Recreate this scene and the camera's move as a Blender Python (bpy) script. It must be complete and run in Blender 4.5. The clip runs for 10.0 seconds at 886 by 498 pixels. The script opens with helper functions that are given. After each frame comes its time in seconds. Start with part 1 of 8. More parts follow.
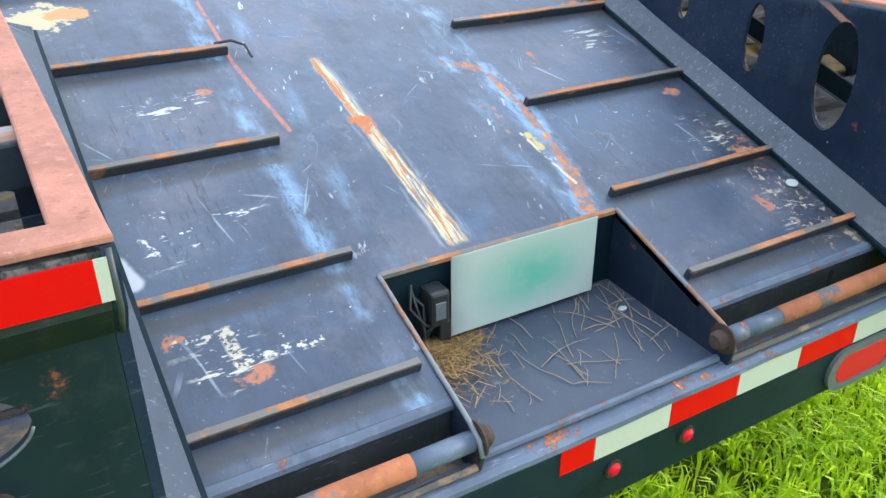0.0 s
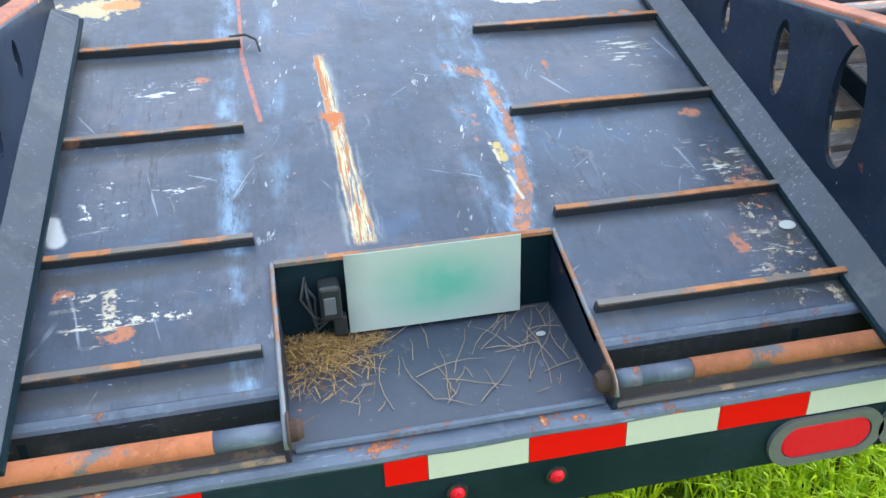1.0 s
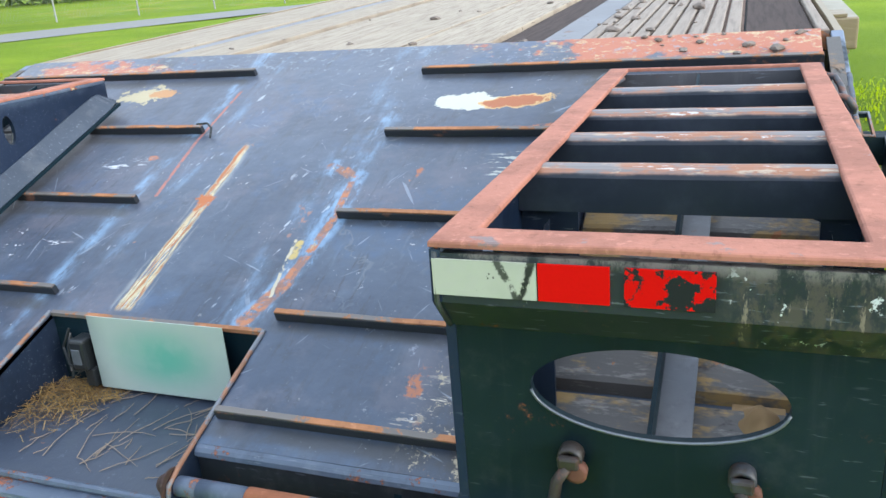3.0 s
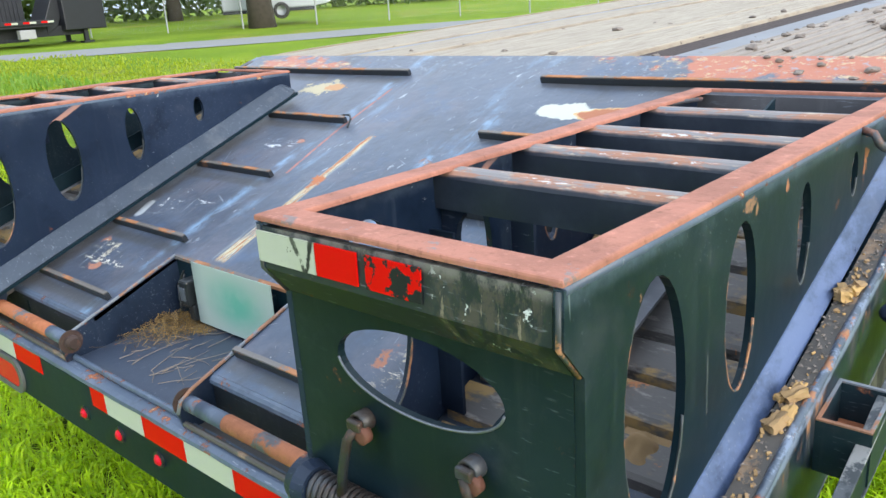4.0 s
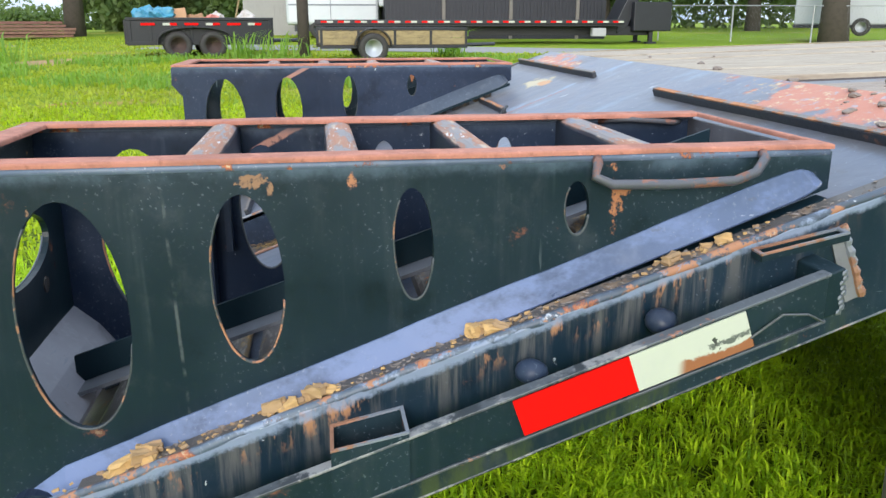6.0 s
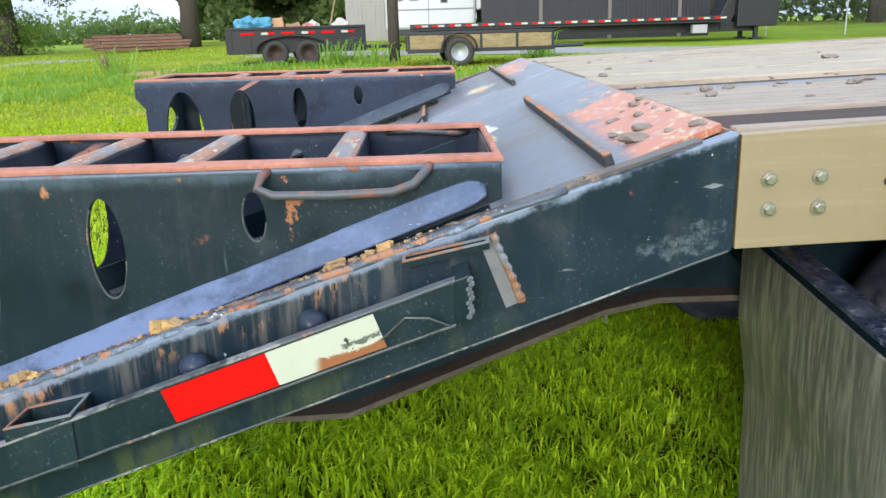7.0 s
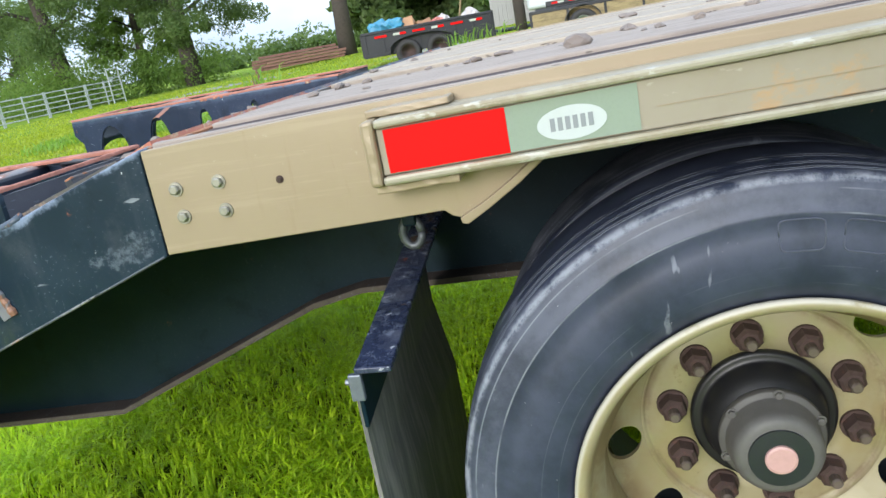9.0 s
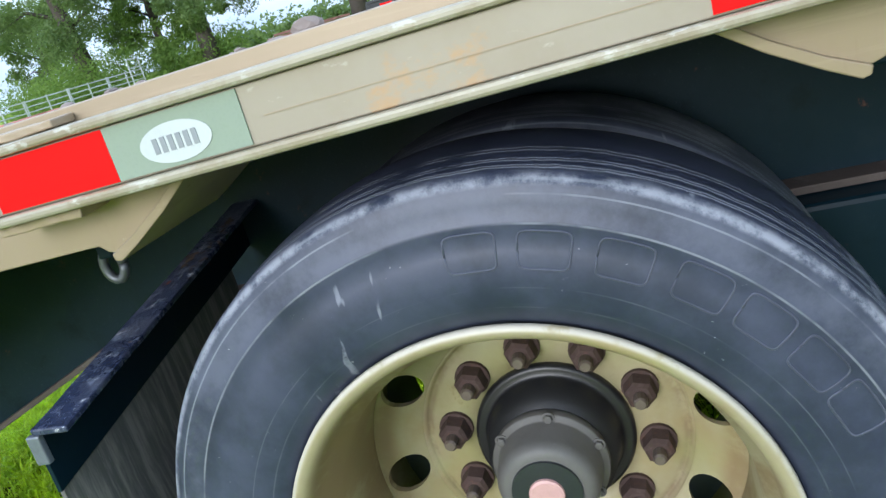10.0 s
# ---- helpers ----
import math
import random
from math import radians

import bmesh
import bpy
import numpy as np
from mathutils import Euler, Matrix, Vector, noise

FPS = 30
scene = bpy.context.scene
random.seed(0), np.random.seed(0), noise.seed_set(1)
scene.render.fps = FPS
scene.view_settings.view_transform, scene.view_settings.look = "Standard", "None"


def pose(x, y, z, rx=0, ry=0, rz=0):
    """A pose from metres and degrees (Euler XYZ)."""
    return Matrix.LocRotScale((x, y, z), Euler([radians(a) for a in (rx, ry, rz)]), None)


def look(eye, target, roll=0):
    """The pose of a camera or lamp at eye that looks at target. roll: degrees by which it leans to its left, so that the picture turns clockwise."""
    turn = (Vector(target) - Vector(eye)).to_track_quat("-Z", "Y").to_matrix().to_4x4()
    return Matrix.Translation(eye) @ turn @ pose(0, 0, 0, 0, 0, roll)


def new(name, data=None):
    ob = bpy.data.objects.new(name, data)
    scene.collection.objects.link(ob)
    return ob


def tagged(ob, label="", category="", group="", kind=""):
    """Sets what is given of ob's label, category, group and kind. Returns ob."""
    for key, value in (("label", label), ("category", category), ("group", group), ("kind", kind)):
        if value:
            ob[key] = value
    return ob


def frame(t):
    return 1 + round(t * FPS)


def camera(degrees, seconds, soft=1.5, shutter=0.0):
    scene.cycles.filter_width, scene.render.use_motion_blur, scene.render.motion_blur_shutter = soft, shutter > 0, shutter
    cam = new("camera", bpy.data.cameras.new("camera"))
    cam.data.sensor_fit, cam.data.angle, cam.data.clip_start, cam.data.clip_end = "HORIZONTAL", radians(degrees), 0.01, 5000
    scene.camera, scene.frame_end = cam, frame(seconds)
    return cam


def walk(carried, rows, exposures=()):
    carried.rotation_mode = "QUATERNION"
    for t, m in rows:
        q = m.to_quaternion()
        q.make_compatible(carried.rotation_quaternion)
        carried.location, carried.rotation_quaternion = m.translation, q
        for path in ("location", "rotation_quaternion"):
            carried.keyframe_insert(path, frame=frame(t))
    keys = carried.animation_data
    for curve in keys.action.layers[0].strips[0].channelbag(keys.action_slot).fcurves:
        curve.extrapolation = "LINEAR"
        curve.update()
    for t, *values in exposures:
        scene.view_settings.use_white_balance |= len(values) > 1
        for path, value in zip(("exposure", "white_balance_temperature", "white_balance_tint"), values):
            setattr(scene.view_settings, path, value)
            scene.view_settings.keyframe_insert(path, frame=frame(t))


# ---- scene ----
cam = camera(57.7, 10.0)
PATH = [
    (0, (-0.7070, -0.7000, 1.2890), (0.1860, 0.8320, 0.3630), -0.3),
    (0.5, (-0.4320, -0.8580, 1.3090), (0.1410, 0.8120, 0.3690), -1.9),
    (1, (-0.1770, -0.9050, 1.2850), (0.1580, 0.8430, 0.3720), -2.0),
    (1.5, (0.1330, -0.8990, 1.2980), (0.2260, 0.9060, 0.4410), -1.8),
    (2, (0.4340, -0.9410, 1.2680), (0.2410, 0.9000, 0.5100), -1.9),
    (2.5, (0.7500, -0.9120, 1.2490), (0.3080, 0.9060, 0.5440), -3.0),
    (3, (1.0360, -0.7870, 1.2510), (0.3530, 0.9700, 0.5830), -4.7),
    (3.2, (1.1470, -0.7620, 1.2450), (0.3480, 0.9520, 0.5940), -5.1),
    (4.3, (1.6550, -0.5040, 1.2150), (0.1860, 0.7150, 0.6160), -2.5),
    (4.5, (1.7300, -0.3960, 1.1960), (0.1610, 0.6900, 0.5970), -1.5),
    (5, (1.8630, -0.1600, 1.1760), (0.1120, 0.5820, 0.5560), -0.3),
    (5.5, (2.0190, 0.0730, 1.1610), (0.1600, 0.5160, 0.5700), 0.9),
    (6, (2.1600, 0.3600, 1.1580), (0.2580, 0.6550, 0.6150), -0.0),
    (7.3, (2.3240, 1.1230, 1.1830), (0.3980, 1.0450, 0.6480), -2.4),
    (7.5, (2.3380, 1.2520, 1.1670), (0.4150, 1.1010, 0.6380), -3.0),
    (8, (2.2840, 1.5572, 1.1491), (0.3742, 1.2569, 0.6369), -5.1),
    (8.5, (2.2716, 1.7787, 1.1388), (0.3765, 1.4025, 0.6228), -7.7),
    (9, (2.2945, 2.0043, 1.1276), (0.4162, 1.5651, 0.5984), -10.5),
    (9.5, (2.2275, 2.1948, 1.0976), (0.3675, 1.6928, 0.5577), -13.3),
    (10, (2.0353, 2.4153, 1.0592), (0.2075, 1.8633, 0.4653), -16.0),
]
walk(cam, [(t, look(eye, target, roll)) for t, eye, target, roll in PATH],
     [(0.0, 0.12, 6500, 10), (2.0, 0.08, 6500, 10), (3.0, -0.15, 6450, 10), (4.5, -0.15, 6600, 10), (5.0, -0.1, 6550, 10), (6.0, -0.22, 6500, 11),
      (7.5, -0.12, 6400, 11), (8.5, -0.10, 6250, 11), (9.5, -0.17, 6050, 12), (10.0, -0.1, 5800, 12)])

# ---------------------------------------------------------------- world and light
world = bpy.data.worlds.new("overcast_sky")
scene.world = world
world.use_nodes = True
wn, wl = world.node_tree.nodes, world.node_tree.links
wn.clear()
sky = wn.new("ShaderNodeTexSky")
sky.sky_type = "NISHITA"
sky.sun_disc = False
sky.sun_elevation, sky.sun_rotation = radians(17.8), radians(102)
sky.air_density, sky.dust_density = 1.2, 3.0
wco = wn.new("ShaderNodeTexCoord")
wmap = wn.new("ShaderNodeMapping")
wmap.inputs["Scale"].default_value = (1.0, 1.0, 2.6)
wl.new(wco.outputs["Generated"], wmap.inputs["Vector"])
cloud = wn.new("ShaderNodeTexNoise")
cloud.inputs["Scale"].default_value, cloud.inputs["Detail"].default_value, cloud.inputs["Roughness"].default_value = 2.6, 7.0, 0.55
wl.new(wmap.outputs["Vector"], cloud.inputs["Vector"])
ramp_c = wn.new("ShaderNodeValToRGB")
ramp_c.color_ramp.elements[0].position, ramp_c.color_ramp.elements[0].color = 0.30, (3.7, 5.0, 6.9, 1)
ramp_c.color_ramp.elements[1].position, ramp_c.color_ramp.elements[1].color = 0.62, (8.5, 9.4, 10.5, 1)
wl.new(cloud.outputs["Fac"], ramp_c.inputs["Fac"])
# an overcast sky is brightest overhead
wsep = wn.new("ShaderNodeSeparateXYZ")
wl.new(wco.outputs["Generated"], wsep.inputs[0])
wgrad = wn.new("ShaderNodeMapRange")
for key, val in (("From Min", 0.0), ("From Max", 0.75), ("To Min", 0.60), ("To Max", 1.10)):
    wgrad.inputs[key].default_value = val
wl.new(wsep.outputs["Z"], wgrad.inputs["Value"])
wscale = wn.new("ShaderNodeVectorMath")
wscale.operation = "SCALE"
wl.new(ramp_c.outputs["Color"], wscale.inputs[0])
wl.new(wgrad.outputs["Result"], wscale.inputs["Scale"])
wmix = wn.new("ShaderNodeMix")
wmix.data_type = "RGBA"
wmix.inputs["Factor"].default_value = 0.85
wl.new(sky.outputs["Color"], wmix.inputs["A"])
wl.new(wscale.outputs["Vector"], wmix.inputs["B"])
wbg = wn.new("ShaderNodeBackground")
wbg.inputs["Strength"].default_value = 0.285
wl.new(wmix.outputs["Result"], wbg.inputs["Color"])
wout = wn.new("ShaderNodeOutputWorld")
wl.new(wbg.outputs["Background"], wout.inputs["Surface"])

sun = bpy.data.lights.new("sun", "SUN")
sun.energy, sun.angle, sun.color = 3.0, radians(25), (1.0, 0.975, 0.93)
sun_ob = new("sun", sun)
sun_ob.matrix_world = look((14, -3.0, 4.6), (0, 0, 0))


# ---------------------------------------------------------------- shader helpers
class V:
    """A value in a node tree, with arithmetic."""

    def __init__(self, nt, s):
        self.nt, self.s = nt, s

    def _op(self, op, *others, clamp=False):
        n = self.nt.nodes.new("ShaderNodeMath")
        n.operation, n.use_clamp = op, clamp
        for i, o in enumerate((self, *others)):
            if isinstance(o, V):
                self.nt.links.new(o.s, n.inputs[i])
            else:
                n.inputs[i].default_value = float(o)
        return V(self.nt, n.outputs[0])

    def __add__(self, o): return self._op("ADD", o)
    def __radd__(self, o): return self._op("ADD", o)
    def __sub__(self, o): return self._op("SUBTRACT", o)
    def __rsub__(self, o): return (self * -1.0) + o
    def __mul__(self, o): return self._op("MULTIPLY", o)
    def __rmul__(self, o): return self._op("MULTIPLY", o)
    def abs(self): return self._op("ABSOLUTE")
    def max(self, o): return self._op("MAXIMUM", o)
    def min(self, o): return self._op("MINIMUM", o)
    def sat(self): return self._op("ADD", 0.0, clamp=True)

    def step(self, a, b):
        """0 at a, 1 at b, smooth between."""
        n = self.nt.nodes.new("ShaderNodeMapRange")
        n.interpolation_type = "SMOOTHSTEP"
        self.nt.links.new(self.s, n.inputs["Value"])
        lo, hi, x, y = (a, b, 0.0, 1.0) if a < b else (b, a, 1.0, 0.0)
        for k, val in (("From Min", lo), ("From Max", hi), ("To Min", x), ("To Max", y)):
            n.inputs[k].default_value = val
        return V(self.nt, n.outputs["Result"])


class Mat:
    """A procedural material: colour layers over a base, then roughness, metal and bump."""

    def __init__(self, name, base, rough=0.6, metal=0.0, spec=0.5):
        self.m = bpy.data.materials.new(name)
        self.m.use_nodes = True
        self.nt = self.m.node_tree
        self.b = self.nt.nodes["Principled BSDF"]
        self.col = tuple(base) + (1.0,)
        self.rough, self.metal, self.height = rough, metal, None
        self.b.inputs["Specular IOR Level"].default_value = spec
        self.co = self.nt.nodes.new("ShaderNodeTexCoord")
        self.seed = None

    def _vec(self, scale=(1, 1, 1), turn=0.0, rand=False):
        mp = self.nt.nodes.new("ShaderNodeMapping")
        if turn:
            mp.vector_type = "TEXTURE"
            mp.inputs["Rotation"].default_value = (0, 0, radians(turn))
            scale = tuple(1 / k for k in scale)
        mp.inputs["Scale"].default_value = scale
        self.nt.links.new(self.co.outputs["Object"], mp.inputs["Vector"])
        out = mp.outputs["Vector"]
        if rand:
            oi = self.nt.nodes.new("ShaderNodeObjectInfo")
            ad = self.nt.nodes.new("ShaderNodeVectorMath")
            ad.operation = "ADD"
            sc = self.nt.nodes.new("ShaderNodeMath")
            sc.operation = "MULTIPLY"
            sc.inputs[1].default_value = 40.0
            self.nt.links.new(oi.outputs["Random"], sc.inputs[0])
            self.nt.links.new(out, ad.inputs[0])
            self.nt.links.new(sc.outputs[0], ad.inputs[1])
            out = ad.outputs[0]
        return out

    def xyz(self):
        n = self.nt.nodes.new("ShaderNodeSeparateXYZ")
        self.nt.links.new(self.co.outputs["Object"], n.inputs[0])
        return [V(self.nt, n.outputs[i]) for i in range(3)]

    def noise(self, scale, detail=4, rough=0.55, stretch=(1, 1, 1), rand=False, dist=0.0, turn=0.0):
        n = self.nt.nodes.new("ShaderNodeTexNoise")
        n.inputs["Scale"].default_value, n.inputs["Detail"].default_value = scale, detail
        n.inputs["Roughness"].default_value, n.inputs["Distortion"].default_value = rough, dist
        self.nt.links.new(self._vec(stretch, turn, rand), n.inputs["Vector"])
        return V(self.nt, n.outputs["Fac"])

    def cells(self, scale, feature="F1", stretch=(1, 1, 1)):
        n = self.nt.nodes.new("ShaderNodeTexVoronoi")
        n.feature = feature
        n.inputs["Scale"].default_value = scale
        self.nt.links.new(self._vec(stretch), n.inputs["Vector"])
        return V(self.nt, n.outputs["Distance"])

    def random(self):
        n = self.nt.nodes.new("ShaderNodeObjectInfo")
        return V(self.nt, n.outputs["Random"])

    def island(self):
        n = self.nt.nodes.new("ShaderNodeNewGeometry")
        return V(self.nt, n.outputs["Random Per Island"])

    def layer(self, mask, color, rough=None, metal=None):
        n = self.nt.nodes.new("ShaderNodeMix")
        n.data_type, n.clamp_factor = "RGBA", True
        if isinstance(mask, V):
            self.nt.links.new(mask.s, n.inputs["Factor"])
        else:
            n.inputs["Factor"].default_value = mask
        for key, c in (("A", self.col), ("B", tuple(color) + (1.0,) if isinstance(color, (tuple, list)) else color)):
            if isinstance(c, tuple):
                n.inputs[key].default_value = c
            else:
                self.nt.links.new(c, n.inputs[key])
        self.col = n.outputs["Result"]
        if rough is not None:
            self.rough = self._blend(mask, self.rough, rough)
        if metal is not None:
            self.metal = self._blend(mask, self.metal, metal)
        return self

    def _blend(self, mask, a, b):
        if not isinstance(mask, V):
            return a if mask == 0 else b
        return (1.0 - mask) * a + mask * b if isinstance(a, V) else mask * (b - a) + a

    def bump(self, h, strength=0.3, dist=0.01):
        n = self.nt.nodes.new("ShaderNodeBump")
        n.inputs["Strength"].default_value, n.inputs["Distance"].default_value = strength, dist
        self.nt.links.new(h.s, n.inputs["Height"])
        if self.height is not None:
            self.nt.links.new(self.height, n.inputs["Normal"])
        self.height = n.outputs["Normal"]
        return self

    def done(self):
        for key, v in (("Base Color", self.col), ("Roughness", self.rough), ("Metallic", self.metal)):
            if isinstance(v, V):
                self.nt.links.new(v.s, self.b.inputs[key])
            elif isinstance(v, (float, int, tuple)):
                self.b.inputs[key].default_value = v
            else:
                self.nt.links.new(v, self.b.inputs[key])
        if self.height is not None:
            self.nt.links.new(self.height, self.b.inputs["Normal"])
        return self.m


# ---------------------------------------------------------------- materials
RUST, RUST_DARK, RUST_PINK = (0.40, 0.125, 0.045), (0.13, 0.05, 0.028), (0.50, 0.20, 0.13)
CREAM, SCUFF = (0.44, 0.385, 0.245), (0.22, 0.25, 0.30)
NAVY = (0.010, 0.019, 0.039)


def worn_paint(name, base, chips=0.5, scuffs=0.4, rust=0.5, rough=0.38, spec=0.5, rand=True, extra=None):
    """Old dark paint on steel: dusty haze, runs, scuffs, chips and rust blooms."""
    p = Mat(name, base, rough, 0.0, spec)
    big = p.noise(2.3, 5, 0.6, rand=rand)
    mid = p.noise(9, 6, 0.7, rand=rand)
    fine = p.noise(38, 6, 0.65, rand=rand)
    p.layer(big.step(0.38, 0.66) * 0.6, tuple(c * 1.7 + 0.008 for c in base), rough + 0.12)
    p.layer(mid.step(0.46, 0.30) * 0.6, tuple(c * 0.5 for c in base), rough - 0.06)
    runs = p.noise(8, 5, 0.65, (4, 4, 0.35), rand=rand)
    p.layer(runs.step(0.54, 0.70) * scuffs * 0.45, tuple(c * 1.5 + 0.045 for c in base), 0.6)
    p.layer(mid.step(0.54, 0.72) * scuffs * 0.7, tuple(c + 0.075 for c in base), 0.6)
    scr = p.noise(26, 3, 0.6, (1, 7, 7), rand=rand).step(0.62, 0.68) * big.step(0.42, 0.6)
    p.layer(scr * scuffs, SCUFF, 0.6)
    nick = p.noise(34, 5, 0.75, (1.6, 1.6, 0.9), rand=rand).step(0.685, 0.71) * big.step(0.48, 0.60)
    p.layer(nick * scuffs * 1.2, (0.36, 0.38, 0.38), 0.7)
    chip = p.noise(13, 7, 0.72, rand=rand)
    edge = 0.685 - 0.07 * rust
    p.layer(chip.step(edge - 0.03, edge) * chips * 0.8, RUST_DARK, 0.85)
    p.layer(chip.step(edge, edge + 0.02) * chips, RUST, 0.85)
    p.layer(chip.step(edge + 0.045, edge + 0.06) * chips, CREAM, 0.8)
    if extra:
        extra(p)
    p.bump(fine, 0.12, 0.002)
    p.bump(big, 0.35, 0.010)
    return p.done()


def rusty(name, base, paint=0.3, paint_color=(0.05, 0.06, 0.07), rough=0.85):
    """Rusted bare steel with remains of paint."""
    p = Mat(name, base, rough)
    n1, n2 = p.noise(11, 7, 0.7, rand=True), p.noise(60, 5, 0.7, rand=True)
    p.layer(n1.step(0.40, 0.62), tuple(c * 0.72 for c in base))
    p.layer(n2.step(0.55, 0.72) * 0.6, tuple(min(1, c * 1.35 + 0.03) for c in base))
    p.layer(n2.step(0.45, 0.30) * 0.5, RUST_DARK)
    p.layer(p.noise(7, 7, 0.72, rand=True).step(0.66 - 0.22 * paint, 0.70 - 0.22 * paint), paint_color, 0.45)
    p.bump(n2, 0.35, 0.003)
    return p.done()


PAINT_DARK = worn_paint("worn_black_paint", NAVY, 0.45, 0.40, 0.3, 0.38, 0.3)
PAINT_GREEN = worn_paint("worn_dark_green_paint", (0.005, 0.0155, 0.022), 0.35, 0.30, 0.25, 0.34, 0.25)
def strip_wear_and_sky(p):
    """Worn strip: pale blue sky reflection painted in patches, dark scabs, silver nicks."""
    a = p.noise(7, 6, 0.72, (1, 0.6, 1))
    p.layer(a.step(0.44, 0.60) * 0.8, (0.125, 0.175, 0.32), 0.30)
    p.layer(p.noise(16, 6, 0.75, (1, 0.5, 1)).step(0.65, 0.69) * 0.6, (0.075, 0.090, 0.13), 0.36)
    p.layer(p.noise(42, 5, 0.72, (1, 0.5, 1)).step(0.68, 0.71) * 0.6, (0.40, 0.44, 0.50), 0.45)


PAINT_STRIP = worn_paint("worn_sky_reflecting_paint", (0.052, 0.078, 0.145), 0.20, 0.5, 0.1, 0.30, extra=strip_wear_and_sky)
PAINT_EDGE = worn_paint("scraped_edge_paint", (0.065, 0.090, 0.135), 0.9, 0.9, 1.1, 0.42)
FRAME_DARK = worn_paint("frame_black_paint", (0.003, 0.0135, 0.021), 0.12, 0.05, 0.1, 0.42, 0.16)
FLANGE_DUST = worn_paint("dusty_frame_flange_paint", (0.075, 0.062, 0.055), 0.3, 0.5, 0.3, 0.6, 0.2)
RUST_FLANGE = rusty("rusted_flange", (0.43, 0.18, 0.125), 0.10, (0.20, 0.14, 0.13))
RUST_BAR = rusty("rusted_bar", (0.42, 0.185, 0.085), 0.85, (0.15, 0.135, 0.125))
PAINT_SKID = worn_paint("worn_slate_skid_paint", (0.034, 0.046, 0.068), 0.35, 0.75, 0.2, 0.34)
BAR_DARK = rusty("dark_bar", (0.14, 0.07, 0.05), 1.3, (0.022, 0.026, 0.034), 0.6)
RUST_PIPE = rusty("rusted_pipe", (0.37, 0.13, 0.06), 0.35, (0.10, 0.10, 0.11))
RUST_NUT = rusty("rusted_nut", (0.062, 0.037, 0.031), 0.0)
RUST_LEDGE = rusty("rusted_ledge", (0.25, 0.180, 0.125), 1.15, (0.085, 0.078, 0.072))
RUST_WELD = rusty("rusted_weld", (0.30, 0.15, 0.09), 0.9, (0.17, 0.19, 0.22), 0.6)


def ramp_wear(p):
    """Wear on the ramps' side plates: pale runs, a weld line, rust blooms below the handle and the flange."""
    x, y, z = p.xyz()
    n, f = p.noise(24, 6, 0.72), p.noise(9, 5, 0.7)
    runs = p.noise(17, 4, 0.6, (1, 1.5, 0.07)).step(0.58, 0.70) * f.step(0.40, 0.62)
    p.layer(runs * 0.40, (0.055, 0.078, 0.085), 0.6)
    p.layer((z + (n - 0.5) * 0.03).step(0.968, 0.990) * f.step(0.32, 0.58) * 0.75, (0.085, 0.125, 0.165), 0.38)
    p.layer((y - 0.178 + (z - 0.8) * 0.03 + (n - 0.5) * 0.006).abs().step(0.0028, 0.0008) * f.step(0.42, 0.56) * 0.5, (0.11, 0.13, 0.13), 0.6)

    grit = p.noise(120, 4, 0.75).step(0.36, 0.52)

    def bloom(cy, cz, ry, rz, k, c):
        a, b = (y - cy) * (1 / ry), (z - cz) * (1 / rz)
        p.layer(((a * a + b * b)._op("SQRT") + (n - 0.43) * k).step(1.0, 0.70) * grit, c, 0.85)

    bloom(0.738, 0.925, 0.011, 0.045, 5, (0.36, 0.15, 0.07))
    bloom(0.742, 0.950, 0.020, 0.012, 5, (0.36, 0.15, 0.07))
    bloom(0.281, 0.976, 0.020, 0.006, 9, (0.26, 0.15, 0.09))
    bloom(0.300, 0.964, 0.004, 0.012, 7, (0.26, 0.15, 0.09))
    bloom(0.397, 0.972, 0.008, 0.014, 4, (0.38, 0.17, 0.09))
    bloom(0.585, 0.985, 0.018, 0.006, 9, (0.33, 0.15, 0.08))
    bloom(0.020, 0.945, 0.003, 0.012, 8, (0.34, 0.18, 0.10))
    specks = p.noise(75, 3, 0.7).step(0.755, 0.77) * f.step(0.40, 0.56)
    p.layer(specks, (0.42, 0.46, 0.45), 0.7)
    scr = p.noise(6, 2.5, 0.6, (1, 9, 0.9)).step(0.70, 0.72) * p.noise(4, 3).step(0.5, 0.6)
    p.layer(scr * 0.7, (0.20, 0.25, 0.26), 0.6)


def lip_wear(p):
    """The end lip: paint scraped away in patches towards the outer corner."""
    x, y, z = p.xyz()
    n = p.noise(26, 6, 0.75, (1.4, 1, 0.7))
    where = x.step(1.015, 1.05) * x.step(1.172, 1.15)
    p.layer(where * n.step(0.46, 0.56) * 0.9, (0.070, 0.066, 0.050), 0.8)
    p.layer(where * p.noise(48, 5, 0.75, (2.2, 1, 0.5)).step(0.58, 0.65), (0.20, 0.175, 0.125), 0.8)
    p.layer(where * p.noise(70, 4, 0.7).step(0.64, 0.68), (0.55, 0.60, 0.60), 0.7)
    p.layer(p.noise(16, 6, 0.75).step(0.64, 0.67), (0.33, 0.20, 0.10), 0.85)
    p.layer((z + (n - 0.5) * 0.02).step(0.975, 0.99) * n.step(0.40, 0.55) * 0.8, (0.20, 0.19, 0.18), 0.7)


